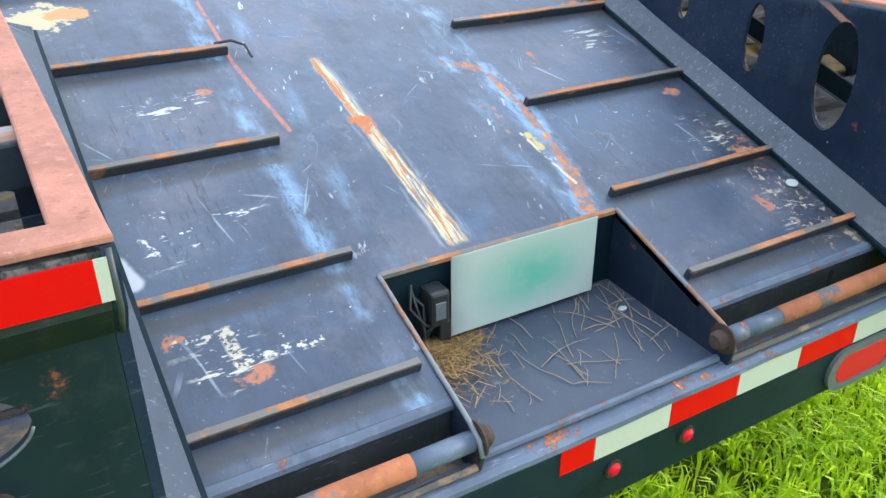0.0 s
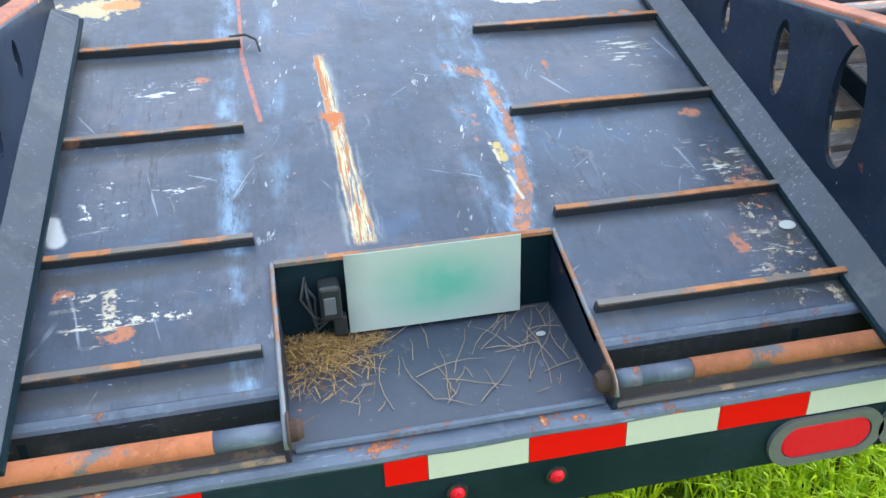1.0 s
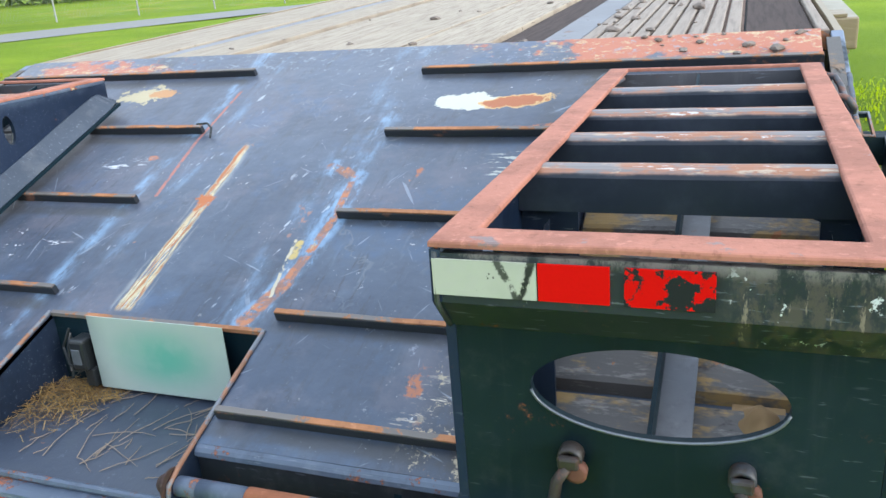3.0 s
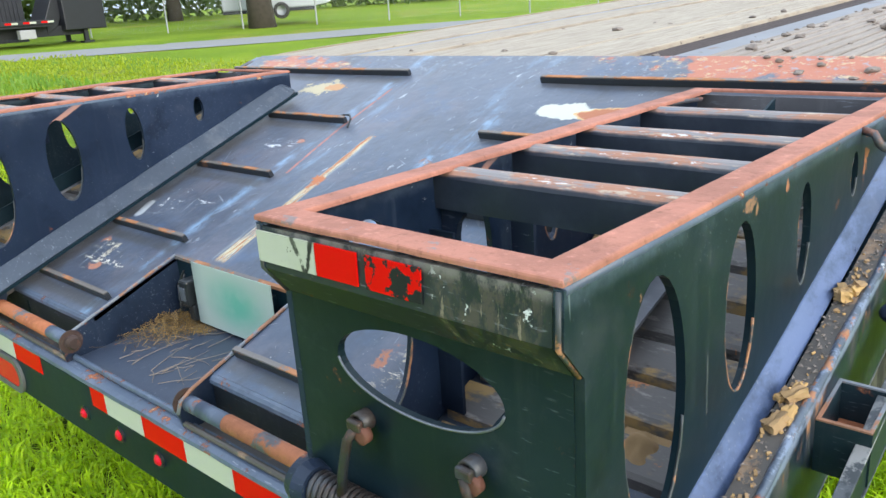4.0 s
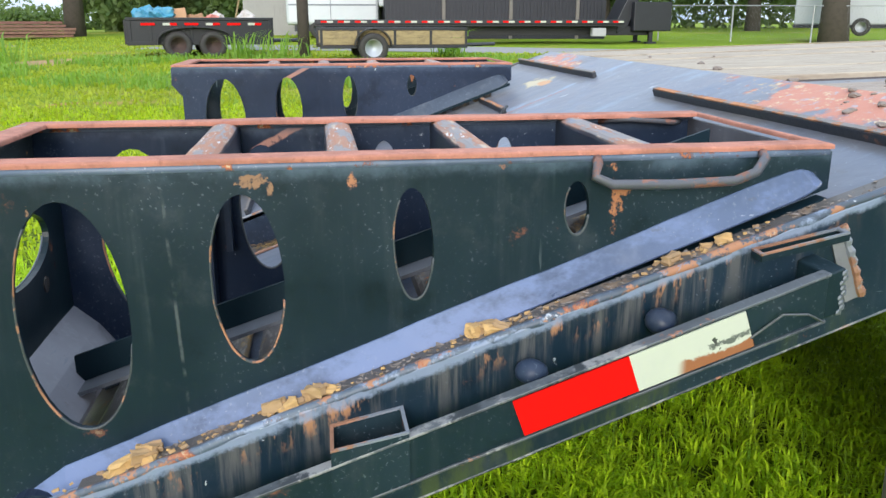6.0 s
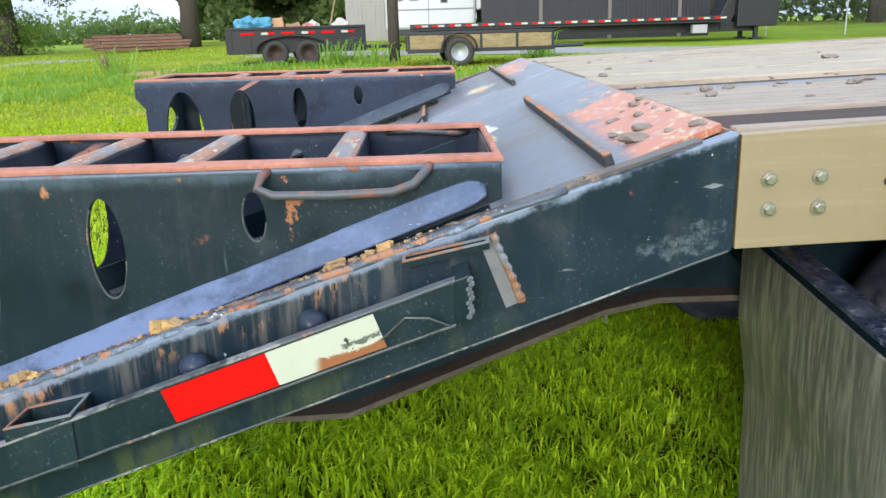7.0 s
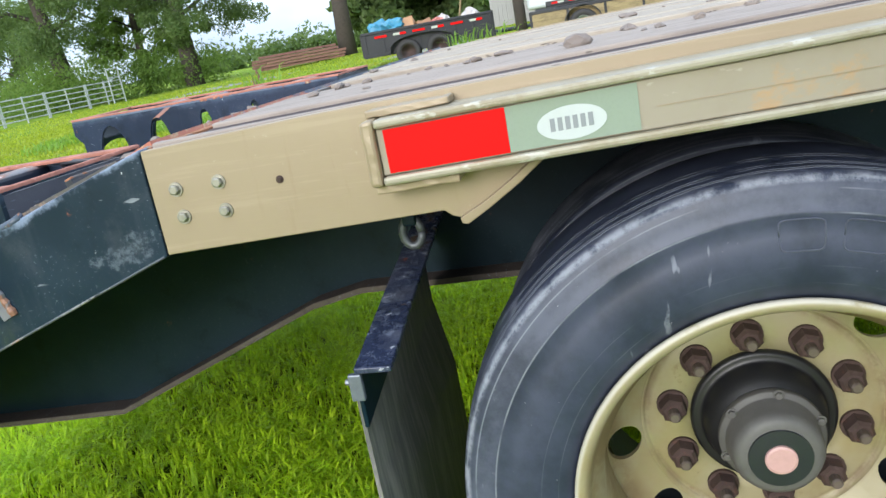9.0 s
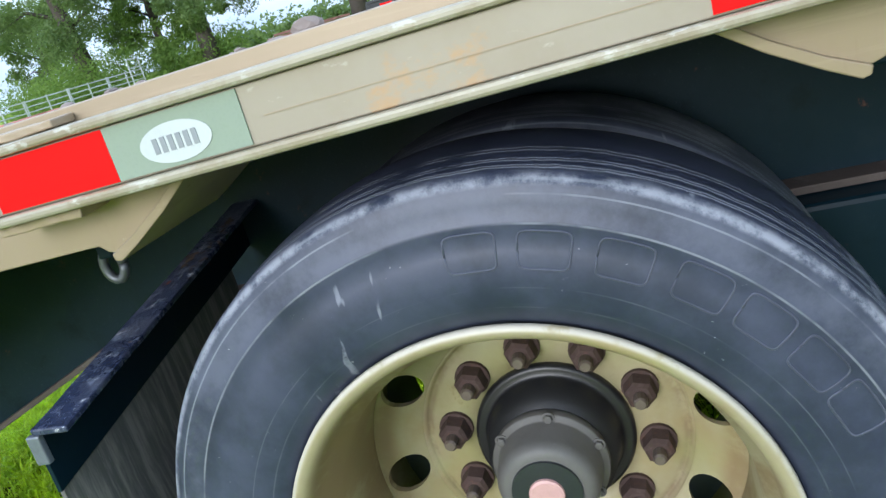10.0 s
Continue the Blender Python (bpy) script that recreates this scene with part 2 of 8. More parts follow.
def beam_wear(p):
    """The sloping beam: dust and pale runs below its scraped upper edge, rust chips and algae."""
    x, y, z = p.xyz()
    n, f = p.noise(26, 6, 0.74), p.noise(7, 5, 0.7)
    down = y * 0.336 + 0.589 - z
    runs = p.noise(15, 5, 0.68, (1, 2.2, 0.16)).step(0.47, 0.62)
    tail = y.step(1.06, 0.92)
    p.layer((down + (n - 0.5) * 0.05).step(0.115, 0.015) * runs * tail * 0.5, (0.14, 0.135, 0.125), 0.75)
    p.layer((down + (n - 0.5) * 0.04).step(0.05, 0.01) * p.noise(11, 5, 0.7, (1, 1.4, 0.5)).step(0.56, 0.61) * tail, (0.32, 0.16, 0.08), 0.85)
    p.layer((down + (n - 0.5) * 0.03).step(0.018, 0.008) * f.step(0.38, 0.52) * 0.9, (0.20, 0.25, 0.34), 0.4)
    p.layer((down - 0.165).step(0.0, 0.05) * (f * n).step(0.25, 0.34) * 0.45, (0.075, 0.10, 0.018), 0.9)
    p.layer(p.noise(60, 3, 0.7).step(0.70, 0.73) * f.step(0.42, 0.58), (0.42, 0.46, 0.48), 0.7)
    a, b = (y - 1.27) * (1 / 0.060), (z - 0.885 - (y - 1.27) * 0.25) * (1 / 0.022)
    p.layer(((a * a + b * b)._op("SQRT") + (n - 0.5) * 4.5).step(1.0, 0.4) * p.noise(44, 5, 0.75).step(0.42, 0.60) * 0.35, (0.20, 0.24, 0.28), 0.55)
    p.layer((down - 0.125).step(0.0, 0.045) * y.step(1.15, 0.9) * p.noise(9, 5, 0.7, (1, 1.8, 0.5)).step(0.44, 0.60) * 0.55, (0.060, 0.085, 0.016), 0.9)
    scr = p.noise(5, 2.5, 0.6, (1, 2, 9), turn=0).step(0.69, 0.71) * p.noise(4, 3).step(0.48, 0.58)
    p.layer(scr * 0.8, (0.26, 0.29, 0.32), 0.6)


def inner_wear(p):
    """The inner side plates: one slanting rust scrape below the flange, faint blue wear and specks."""
    x, y, z = p.xyz()
    n, f = p.noise(26, 6, 0.74), p.noise(8, 5, 0.7)
    slant = (y - 0.335 - (z - 0.992) * 1.9 + (n - 0.5) * 0.016).abs().step(0.016, 0.009) * z.step(0.948, 0.956)
    p.layer(slant * n.step(0.34, 0.46), (0.36, 0.19, 0.15), 0.85)
    p.layer((z + (n - 0.5) * 0.03).step(0.965, 0.990) * f.step(0.36, 0.60) * 0.6, (0.07, 0.10, 0.15), 0.4)
    p.layer(p.noise(70, 3, 0.7).step(0.70, 0.73) * f.step(0.42, 0.58), (0.34, 0.38, 0.42), 0.7)
    p.layer(p.noise(15, 4, 0.6, (1, 1.4, 0.1)).step(0.60, 0.70) * f.step(0.42, 0.6) * 0.35, (0.05, 0.07, 0.10), 0.55)


RAMP_INNER = worn_paint("worn_ramp_inner_paint", (0.007, 0.0155, 0.036), 0.30, 0.20, 0.2, 0.36, 0.22, extra=inner_wear)
RAMP_SIDE = worn_paint("worn_ramp_side_paint", (0.005, 0.0155, 0.024), 0.20, 0.30, 0.15, 0.34, 0.28, extra=ramp_wear)
RAMP_LIP = worn_paint("scraped_ramp_lip_paint", (0.0075, 0.015, 0.019), 0.5, 0.5, 0.6, 0.45, extra=lip_wear)
BEAM = worn_paint("worn_side_beam_paint", (0.005, 0.0160, 0.028), 0.30, 0.35, 0.25, 0.36, 0.28, extra=beam_wear)
def edge_wear(p):
    """A rubbed edge: dark paint, bare blue-white steel and rust in short broken runs."""
    a, b = p.noise(13, 6, 0.75, (1, 1.0, 1)), p.noise(30, 5, 0.7, (1, 0.7, 1))
    p.layer(a.step(0.50, 0.56) * b.step(0.46, 0.56), (0.17, 0.22, 0.31), 0.4)
    p.layer(b.step(0.65, 0.68), (0.42, 0.46, 0.51), 0.5)
    p.layer(p.noise(10, 6, 0.75, (1, 0.8, 1)).step(0.52, 0.56), (0.33, 0.16, 0.09), 0.85)
    p.layer(p.noise(18, 6, 0.75).step(0.64, 0.67), (0.42, 0.34, 0.24), 0.8)


def bare_edge(p):
    """A thin worn edge: pale steel, dark paint left in places, a little rust."""
    a = p.noise(12, 6, 0.75, (1, 0.8, 1))
    p.layer(a.step(0.52, 0.60), (0.23, 0.235, 0.235), 0.5)
    p.layer(p.noise(20, 5, 0.7).step(0.55, 0.62), (0.03, 0.038, 0.045), 0.45)
    p.layer(p.noise(9, 6, 0.75).step(0.60, 0.64), (0.34, 0.16, 0.10), 0.85)


BARE_EDGE = worn_paint("bare_rail_edge", (0.06, 0.07, 0.08), 0.2, 0.4, 0.3, 0.45, extra=bare_edge)
SCRAPED = worn_paint("scraped_blue_steel", (0.055, 0.075, 0.105), 0.7, 0.7, 0.8, 0.42, extra=edge_wear)


def stroke_group():
    """Closeness to a line between two places: x, y, wobble, start, reach, 1 / length squared, outer and inner width."""
    g = bpy.data.node_groups.new("stroke", "ShaderNodeTree")
    for name in ("x", "y", "wobble", "x0", "y0", "dx", "dy", "inverse", "outer", "inner", "ragged"):
        g.interface.new_socket(name, in_out="INPUT", socket_type="NodeSocketFloat")
    g.interface.new_socket("mask", in_out="OUTPUT", socket_type="NodeSocketFloat")
    a, b = g.nodes.new("NodeGroupInput"), g.nodes.new("NodeGroupOutput")
    x, y, wob, x0, y0, dx, dy, inv, lo, hi, rag = [V(g, a.outputs[k]) for k in range(11)]
    ux, uy = x - x0, y - y0
    t = ((ux * dx + uy * dy) * inv).sat()
    ex, ey = ux - t * dx + wob * rag * 0.22, uy - t * dy + wob * rag * 0.18
    d = (ex * ex + ey * ey)._op("SQRT")
    m = g.nodes.new("ShaderNodeMapRange")
    m.interpolation_type = "SMOOTHSTEP"
    for src, key in ((d, "Value"), (hi, "From Min"), (lo, "From Max")):
        g.links.new(src.s, m.inputs[key])
    m.inputs["To Min"].default_value, m.inputs["To Max"].default_value = 1.0, 0.0
    g.links.new(m.outputs["Result"], b.inputs[0])
    return g


STROKE = stroke_group()


def bed_paint():
    """The sloping bed: worn blue-black paint with its own scrapes, bare streaks and rust."""
    p = Mat("sloping_bed_paint", (0.032, 0.052, 0.092), 0.34, 0.0, 0.6)
    x, y, z = p.xyz()
    n_big, n_mid, n_fine = p.noise(1.9, 5, 0.62), p.noise(8, 6, 0.68), p.noise(48, 5, 0.65)
    n_edge = p.noise(19, 6, 0.72)
    streak = p.noise(9, 6, 0.68, (6, 0.7, 0.7))
    wob = (p.noise(6, 3) - 0.5) * 0.05
    wob2 = (n_edge - 0.5) * 0.05
    p.layer(n_big.step(0.38, 0.66) * 0.75, (0.066, 0.096, 0.148), 0.40)
    p.layer(n_mid.step(0.50, 0.78) * 0.55, (0.100, 0.132, 0.186), 0.46)
    p.layer(n_mid.step(0.46, 0.30) * 0.55, (0.018, 0.026, 0.042), 0.28)
    p.layer(streak.step(0.50, 0.68) * n_big.step(0.62, 0.40) * 0.5, (0.020, 0.027, 0.042), 0.33)
    p.layer(streak.step(0.58, 0.70) * n_big.step(0.40, 0.62) * 0.35, (0.17, 0.21, 0.27), 0.5)
    # faded lavender, clear blue and slate patches, streaked down the slope
    p.layer(p.noise(3.1, 6, 0.72).step(0.47, 0.66) * 0.6, (0.125, 0.122, 0.155), 0.44)
    p.layer(p.noise(4.4, 6, 0.74).step(0.52, 0.67) * 0.55, (0.045, 0.095, 0.185), 0.40)
    p.layer(p.noise(24, 5, 0.72, (3.0, 0.32, 1)).step(0.54, 0.68) * p.noise(2.6, 4).step(0.44, 0.58) * 0.6, (0.026, 0.031, 0.042), 0.36)
    p.layer(p.noise(13, 7, 0.8).step(0.58, 0.66) * 0.45, (0.024, 0.030, 0.040), 0.34)
    p.layer(p.noise(28, 6, 0.8, (1, 0.7, 1)).step(0.62, 0.68) * p.noise(3.7, 4).step(0.44, 0.58) * 0.7, (0.27, 0.30, 0.36), 0.55)
    p.layer(p.noise(52, 4, 0.75).step(0.665, 0.69) * p.noise(6, 4).step(0.48, 0.60), (0.52, 0.54, 0.56), 0.65)
    # pale blue worn lanes beside the cleat ends
    for cx, w, k in ((-0.295, 0.034, 1.0), (0.235, 0.040, 0.9), (-0.205, 0.030, 0.45), (0.165, 0.040, 0.4)):
        lane = (x - cx + wob).abs().step(w, w * 0.05) * p.noise(7, 4, 0.6, (1.6, 0.9, 1)).step(0.40, 0.64) * p.noise(22, 6, 0.75, (2.2, 0.6, 1)).step(0.36, 0.60)
        p.layer(lane * k, (0.19, 0.33, 0.50), 0.42)
    # dark oily grime by the skid strips, darker bands just downhill of the cleats
    p.layer(n_mid.step(0.40, 0.58) * (x - 0.70).abs().step(0.13, 0.02) * 0.8, (0.028, 0.027, 0.024), 0.45)
    p.layer(n_mid.step(0.42, 0.60) * (x + 0.63).abs().step(0.08, 0.01) * 0.6, (0.030, 0.030, 0.030), 0.45)
    for cy in (0.137, 0.35, 0.632, 0.918, 1.195):
        p.layer((y - cy + 0.022 + wob2 * 0.3).abs().step(0.022, 0.006) * x.abs().step(0.24, 0.29) * n_mid.step(0.25, 0.55) * 0.75, (0.030, 0.032, 0.036), 0.4)
    # specks, nicks and fine scratches in several directions
    p.layer(p.noise(95, 3, 0.7).step(0.685, 0.74) * n_mid.step(0.40, 0.62) * 0.8, (0.32, 0.36, 0.41), 0.6)
    for ang, sc, lo in ((12, 5, 0.695), (35, 4.5, 0.69), (-28, 5, 0.69), (68, 4, 0.695), (-55, 6, 0.70)):
        scratch = p.noise(sc, 2.5, 0.6, (14, 0.8, 0.8), turn=ang).step(lo, lo + 0.03) * p.noise(5, 3, 0.6, turn=ang).step(0.48, 0.60)
        p.layer(scratch * 0.55, (0.30, 0.35, 0.42), 0.6)
    # short pale dashes rubbed along the slope, thickest between the lanes and the scrapes
    dashes = p.noise(30, 3, 0.6, (1.7, 0.42, 1), turn=-14).step(0.655, 0.69)
    p.layer(dashes * ((x + 0.165).abs().step(0.13, 0.03)).max((x - 0.17).abs().step(0.13, 0.03)) * p.noise(4.2, 3).step(0.36, 0.52) * 0.85, (0.42, 0.47, 0.53), 0.6)
    # dull rubbed rings and dark drag marks
    p.layer((p.noise(7, 3, 0.5, dist=1.2) - 0.5).abs().step(0.012, 0.003) * p.noise(2.2, 3).step(0.52, 0.62) * 0.5, (0.15, 0.17, 0.20), 0.6)
    p.layer(p.noise(34, 4, 0.7, (3.2, 0.22, 1)).step(0.56, 0.66) * (x + 0.47).abs().step(0.17, 0.05) * p.noise(3.3, 3).step(0.40, 0.55) * 0.65, (0.020, 0.023, 0.030), 0.36)

    def stroke(x0, y0, x1, y1, w, ragged=1.0):
        """A ragged painted stroke from one place on the bed to another."""
        n = p.nt.nodes.new("ShaderNodeGroup")
        n.node_tree = STROKE
        for k, src in ((0, x), (1, y), (2, wob2)):
            p.nt.links.new(src.s, n.inputs[k])
        for k, val in enumerate((x0, y0, x1 - x0, y1 - y0, 1 / ((x1 - x0) ** 2 + (y1 - y0) ** 2), w, w * 0.55, ragged)):
            n.inputs[k + 3].default_value = val
        return V(p.nt, n.outputs[0])

    # long scrape, cream with a rust core
    grain = p.noise(36, 5, 0.65, (5, 0.35, 0.5))
    xs = x + (y - 0.6) * 0.050 + 0.0865 + wob2 * 0.30
    width = (0.87 - y).max(0.0) * 0.020 + 0.008
    ends = (y + wob2 * 0.5).step(0.325, 0.345) * (y + wob2 * 1.2).step(0.885, 0.85)
    scr = (xs.abs() - width).step(0.004, -0.003) * ends
    p.layer((xs.abs() - width * 1.6).step(0.012, -0.004) * ends * streak.step(0.45, 0.6) * 0.6, (0.30, 0.33, 0.34), 0.6)
    p.layer(scr, (0.50, 0.44, 0.28), 0.75)
    p.layer(scr * p.noise(26, 5, 0.7, (6, 0.4, 0.5)).step(0.54, 0.60), (0.62, 0.62, 0.54), 0.7)
    p.layer(scr * grain.step(0.50, 0.57), (0.36, 0.15, 0.06), 0.85)
    p.layer(scr * n_fine.step(0.52, 0.64) * 0.6, (0.30, 0.27, 0.19), 0.8)
    p.layer(scr * p.noise(30, 4, 0.6, (6, 0.3, 0.5)).step(0.55, 0.60), (0.13, 0.15, 0.18), 0.5)
    p.layer((xs + width * 0.55).abs().step(0.007, 0.003) * ends * y.step(0.55, 0.75) * n_edge.step(0.36, 0.46), (0.40, 0.14, 0.05), 0.85)
    p.layer((((x + 0.090) * 40).abs() + ((y - 0.665) * 22).abs() + (n_edge - 0.5) * 5.0).step(0.95, 0.6), (0.42, 0.13, 0.04), 0.85)
    # second scrape, a hooked run of rust with strands of cream and pale blue rubbing round it
    hook = ((0.168, 0.791, 0.208, 0.776), (0.208, 0.776, 0.243, 0.752), (0.243, 0.752, 0.255, 0.605), (0.255, 0.605, 0.246, 0.506), (0.246, 0.506, 0.238, 0.430), (0.238, 0.430, 0.203, 0.335))
    halo, run = None, None
    for k, seg in enumerate(hook):
        a, b = stroke(*seg, 0.034, 1.6), stroke(*seg, (0.013, 0.016, 0.010, 0.012, 0.014, 0.020)[k])
        halo, run = (a, b) if halo is None else (halo.max(a), run.max(b))
    p.layer(halo * p.noise(15, 5, 0.72, (1.6, 0.6, 1)).step(0.46, 0.58) * 0.8, (0.17, 0.30, 0.46), 0.45)
    p.layer(halo * p.noise(28, 5, 0.72, (2.0, 0.6, 1)).step(0.60, 0.66) * 0.8, (0.46, 0.50, 0.52), 0.6)
    p.layer(run * n_edge.step(0.42, 0.52) * 0.9, (0.27, 0.14, 0.10), 0.85)
    p.layer(run * p.noise(32, 5, 0.7).step(0.50, 0.58), (0.45, 0.185, 0.095), 0.85)
    p.layer(run * p.noise(44, 5, 0.72, (2, 0.7, 1)).step(0.60, 0.65), CREAM, 0.8)
    for seg, w in (((0.160, 0.659, 0.193, 0.605), 0.008), ((0.193, 0.640, 0.180, 0.560), 0.006)):
        p.layer(stroke(*seg, w, 2.0) * n_fine.step(0.46, 0.56) * 0.8, (0.34, 0.19, 0.15), 0.85)
    p.layer(stroke(0.201, 0.546, 0.224, 0.395, 0.0045, 1.2) * n_fine.step(0.38, 0.46), (0.50, 0.45, 0.33), 0.75)
    p.layer(stroke(0.214, 0.540, 0.219, 0.500, 0.010, 1.5) * n_edge.step(0.40, 0.48), (0.50, 0.38, 0.14), 0.8)
    # thin rust line
    ln = stroke(-0.262, 1.12, -0.262, 0.89, 0.0050, 0.4).max(stroke(-0.262, 0.89, -0.234, 0.675, 0.0060, 0.4))
    p.layer(ln * n_fine.step(0.36, 0.5) * 0.9, (0.42, 0.15, 0.11), 0.8)
    # bare patches by the uppermost bays
    def blob(cx, cy, rx, ry, rough):
        a, b = (x - cx) * (1 / rx), (y - cy) * (1 / ry)
        return (a * a + b * b)._op("SQRT") + (n_edge - 0.5) * rough * 0.17 + (n_mid - 0.5) * rough * 0.06

    p.layer(blob(-0.585, 1.115, 0.085, 0.042, 22).step(1.0, 0.85), CREAM, 0.8)
    p.layer(blob(-0.52, 1.12, 0.05, 0.022, 22).step(1.0, 0.7), (0.46, 0.24, 0.10), 0.8)
    p.layer(blob(0.420, 1.052, 0.090, 0.036, 10).step(1.0, 0.93), (0.50, 0.52, 0.46), 0.8)
    u, v = (x - 0.530) * 0.94 + (y - 1.050) * 0.94, (y - 1.050) * 0.94 - (x - 0.530) * 0.20
    u, v = u * (1 / 0.085), v * (1 / 0.026)
    d = (u * u + v * v)._op("SQRT") + (n_edge - 0.5) * 2.6 + (n_mid - 0.5) * 1.5
    p.layer(d.step(1.1, 0.95), (0.58, 0.38, 0.17), 0.85)
    p.layer(d.step(0.88, 0.74), (0.38, 0.13, 0.055), 0.85)
    # rust at the crest
    crest = (y + wob2 * 0.3).step(1.205, 1.235)
    rr = p.noise(3.2, 6, 0.7) + x.step(0.35, 0.75) * 0.20 + x.step(-0.30, -0.62) * 0.17
    p.layer(crest * rr.step(0.60, 0.66), (0.42, 0.15, 0.09), 0.85)
    p.layer(crest * rr.step(0.56, 0.63) * p.noise(24, 7, 0.8, (1, 1.8, 1)).step(0.55, 0.60), (0.48, 0.37, 0.22), 0.8)
    p.layer(crest * n_fine.step(0.56, 0.66) * 0.7, (0.24, 0.29, 0.34), 0.6)
    # scuffs of old white and pink paint on the bays
    dash = p.noise(30, 4, 0.7, (0.5, 2.4, 1)).step(0.56, 0.60)
    for cx, cy, r, q, c in ((-0.50, 0.245, 0.085, 1.7, (0.56, 0.54, 0.46)), (-0.545, 0.46, 0.06, 1.2, (0.62, 0.66, 0.70)), (-0.40, 0.50, 0.06, 2.5, (0.55, 0.58, 0.62)),
                            (0.62, 0.44, 0.08, 1.0, (0.50, 0.50, 0.46)), (0.63, 0.19, 0.09, 1.2, (0.52, 0.46, 0.38)), (-0.42, 0.80, 0.10, 2.0, (0.50, 0.53, 0.58)), (0.58, 0.80, 0.08, 1.2, (0.44, 0.46, 0.42))):
        p.layer(blob(cx, cy, r, r / q, 8).step(1.0, 0.4) * dash, c, 0.75)
    for cx, cy, rx, ry in ((0.66, 0.372, 0.035, 0.025), (-0.345, 0.822, 0.018, 0.014), (0.388, 0.775, 0.008, 0.028), (0.64, 0.575, 0.030, 0.012), (0.63, 0.945, 0.075, 0.014), (-0.47, 0.215, 0.03, 0.012), (0.57, 0.225, 0.016, 0.04), (-0.56, 0.30, 0.02, 0.012)):
        p.layer(blob(cx, cy, rx, ry, 34).step(0.9, 0.4) * n_fine.step(0.34, 0.5), (0.40, 0.16, 0.09), 0.85)
    bits = p.noise(70, 4, 0.7, (1, 1.6, 1))
    for seg, w, c, lo in (((-0.557, 0.292, -0.470, 0.288), 0.012, (0.52, 0.50, 0.42), 0.50), ((-0.492, 0.290, -0.487, 0.232), 0.012, (0.50, 0.46, 0.36), 0.42), ((-0.487, 0.240, -0.372, 0.236), 0.011, (0.56, 0.54, 0.48), 0.46),
                          ((-0.555, 0.225, -0.500, 0.228), 0.010, (0.55, 0.52, 0.44), 0.54), ((-0.560, 0.530, -0.500, 0.535), 0.012, (0.66, 0.70, 0.74), 0.55), ((-0.553, 0.490, -0.540, 0.455), 0.008, (0.70, 0.73, 0.76), 0.46),
                          ((-0.515, 0.490, -0.478, 0.492), 0.008, (0.66, 0.70, 0.74), 0.54), ((-0.505, 0.452, -0.465, 0.455), 0.007, (0.66, 0.70, 0.74), 0.52), ((-0.475, 0.800, -0.430, 0.803), 0.009, (0.62, 0.65, 0.68), 0.56), ((0.60, 0.150, 0.70, 0.150), 0.014, (0.54, 0.42, 0.28), 0.52)):
        p.layer(stroke(*seg, w, 0.8) * bits.step(lo + 0.05, lo + 0.09) * 0.9, c, 0.75)
    p.layer(stroke(-0.60, 0.455, -0.585, 0.415, 0.020, 0.8) * 0.8, (0.50, 0.55, 0.60), 0.6)
    p.layer(p.noise(5.5, 6, 0.72).step(0.70, 0.715), (0.42, 0.16, 0.08), 0.85)
    p.layer(p.noise(17, 6, 0.75).step(0.695, 0.71), (0.44, 0.20, 0.10), 0.85)
    p.layer(p.noise(150, 2.5, 0.7).step(0.70, 0.74) * n_big.step(0.36, 0.56), (0.40, 0.45, 0.50), 0.6)
    # grit and wear by the outermost cleat ends
    gr = (x - 0.655 + wob).abs().step(0.075, 0.02) * y.step(0.50, 0.36)
    p.layer(gr * p.noise(42, 6, 0.78).step(0.56, 0.62), (0.42, 0.36, 0.26), 0.8)
    p.layer(gr * p.noise(15, 6, 0.75).step(0.60, 0.64), (0.40, 0.19, 0.10), 0.85)
    p.bump(n_fine, 0.10, 0.002)
    p.bump(n_mid, 0.22, 0.006)
    p.bump(n_big, 0.4, 0.02)
    p.b.inputs["Sheen Weight"].default_value, p.b.inputs["Sheen Roughness"].default_value = 0.22, 0.45
    p.b.inputs["Sheen Tint"].default_value = (0.86, 0.86, 0.92, 1)
    return p.done()


BED = bed_paint()


def wood(name, base, dark, grain=1.0, rough=0.8):
    p = Mat(name, base, rough, 0.0, 0.15)
    g = p.noise(14, 6, 0.65, (7, 0.35, 1), rand=True)
    p.layer(g.step(0.42, 0.66) * 0.7 * grain, dark)
    p.layer(p.noise(3, 5, 0.65, rand=True).step(0.5, 0.75) * 0.5, tuple(0.5 * (a + b) for a, b in zip(base, dark)))
    p.layer(p.noise(70, 2, 0.6, (4, 0.25, 1), rand=True).step(0.66, 0.72) * 0.8 * grain, tuple(c * 0.4 for c in dark))
    p.layer(p.random() * 0.35, tuple(c * 0.75 for c in base))
    p.bump(g, 0.35, 0.004)
    return p.done()


WOOD_PALE = wood("bleached_deck_board", (0.43, 0.375, 0.30), (0.21, 0.165, 0.13))
WOOD_DARK = wood("weathered_dark_board", (0.085, 0.064, 0.058), (0.030, 0.024, 0.024))
WOOD_PINK = wood("dusty_brown_board", (0.22, 0.155, 0.125), (0.11, 0.075, 0.065))
SLAT = wood("pale_ribbed_slat", (0.35, 0.30, 0.255), (0.19, 0.16, 0.14), 0.9, 0.7)
WOOD_TAN = wood("weathered_tan_board", (0.33, 0.26, 0.14), (0.17, 0.13, 0.08))
LUMBER = wood("rusty_lumber", (0.24, 0.13, 0.10), (0.12, 0.07, 0.055))


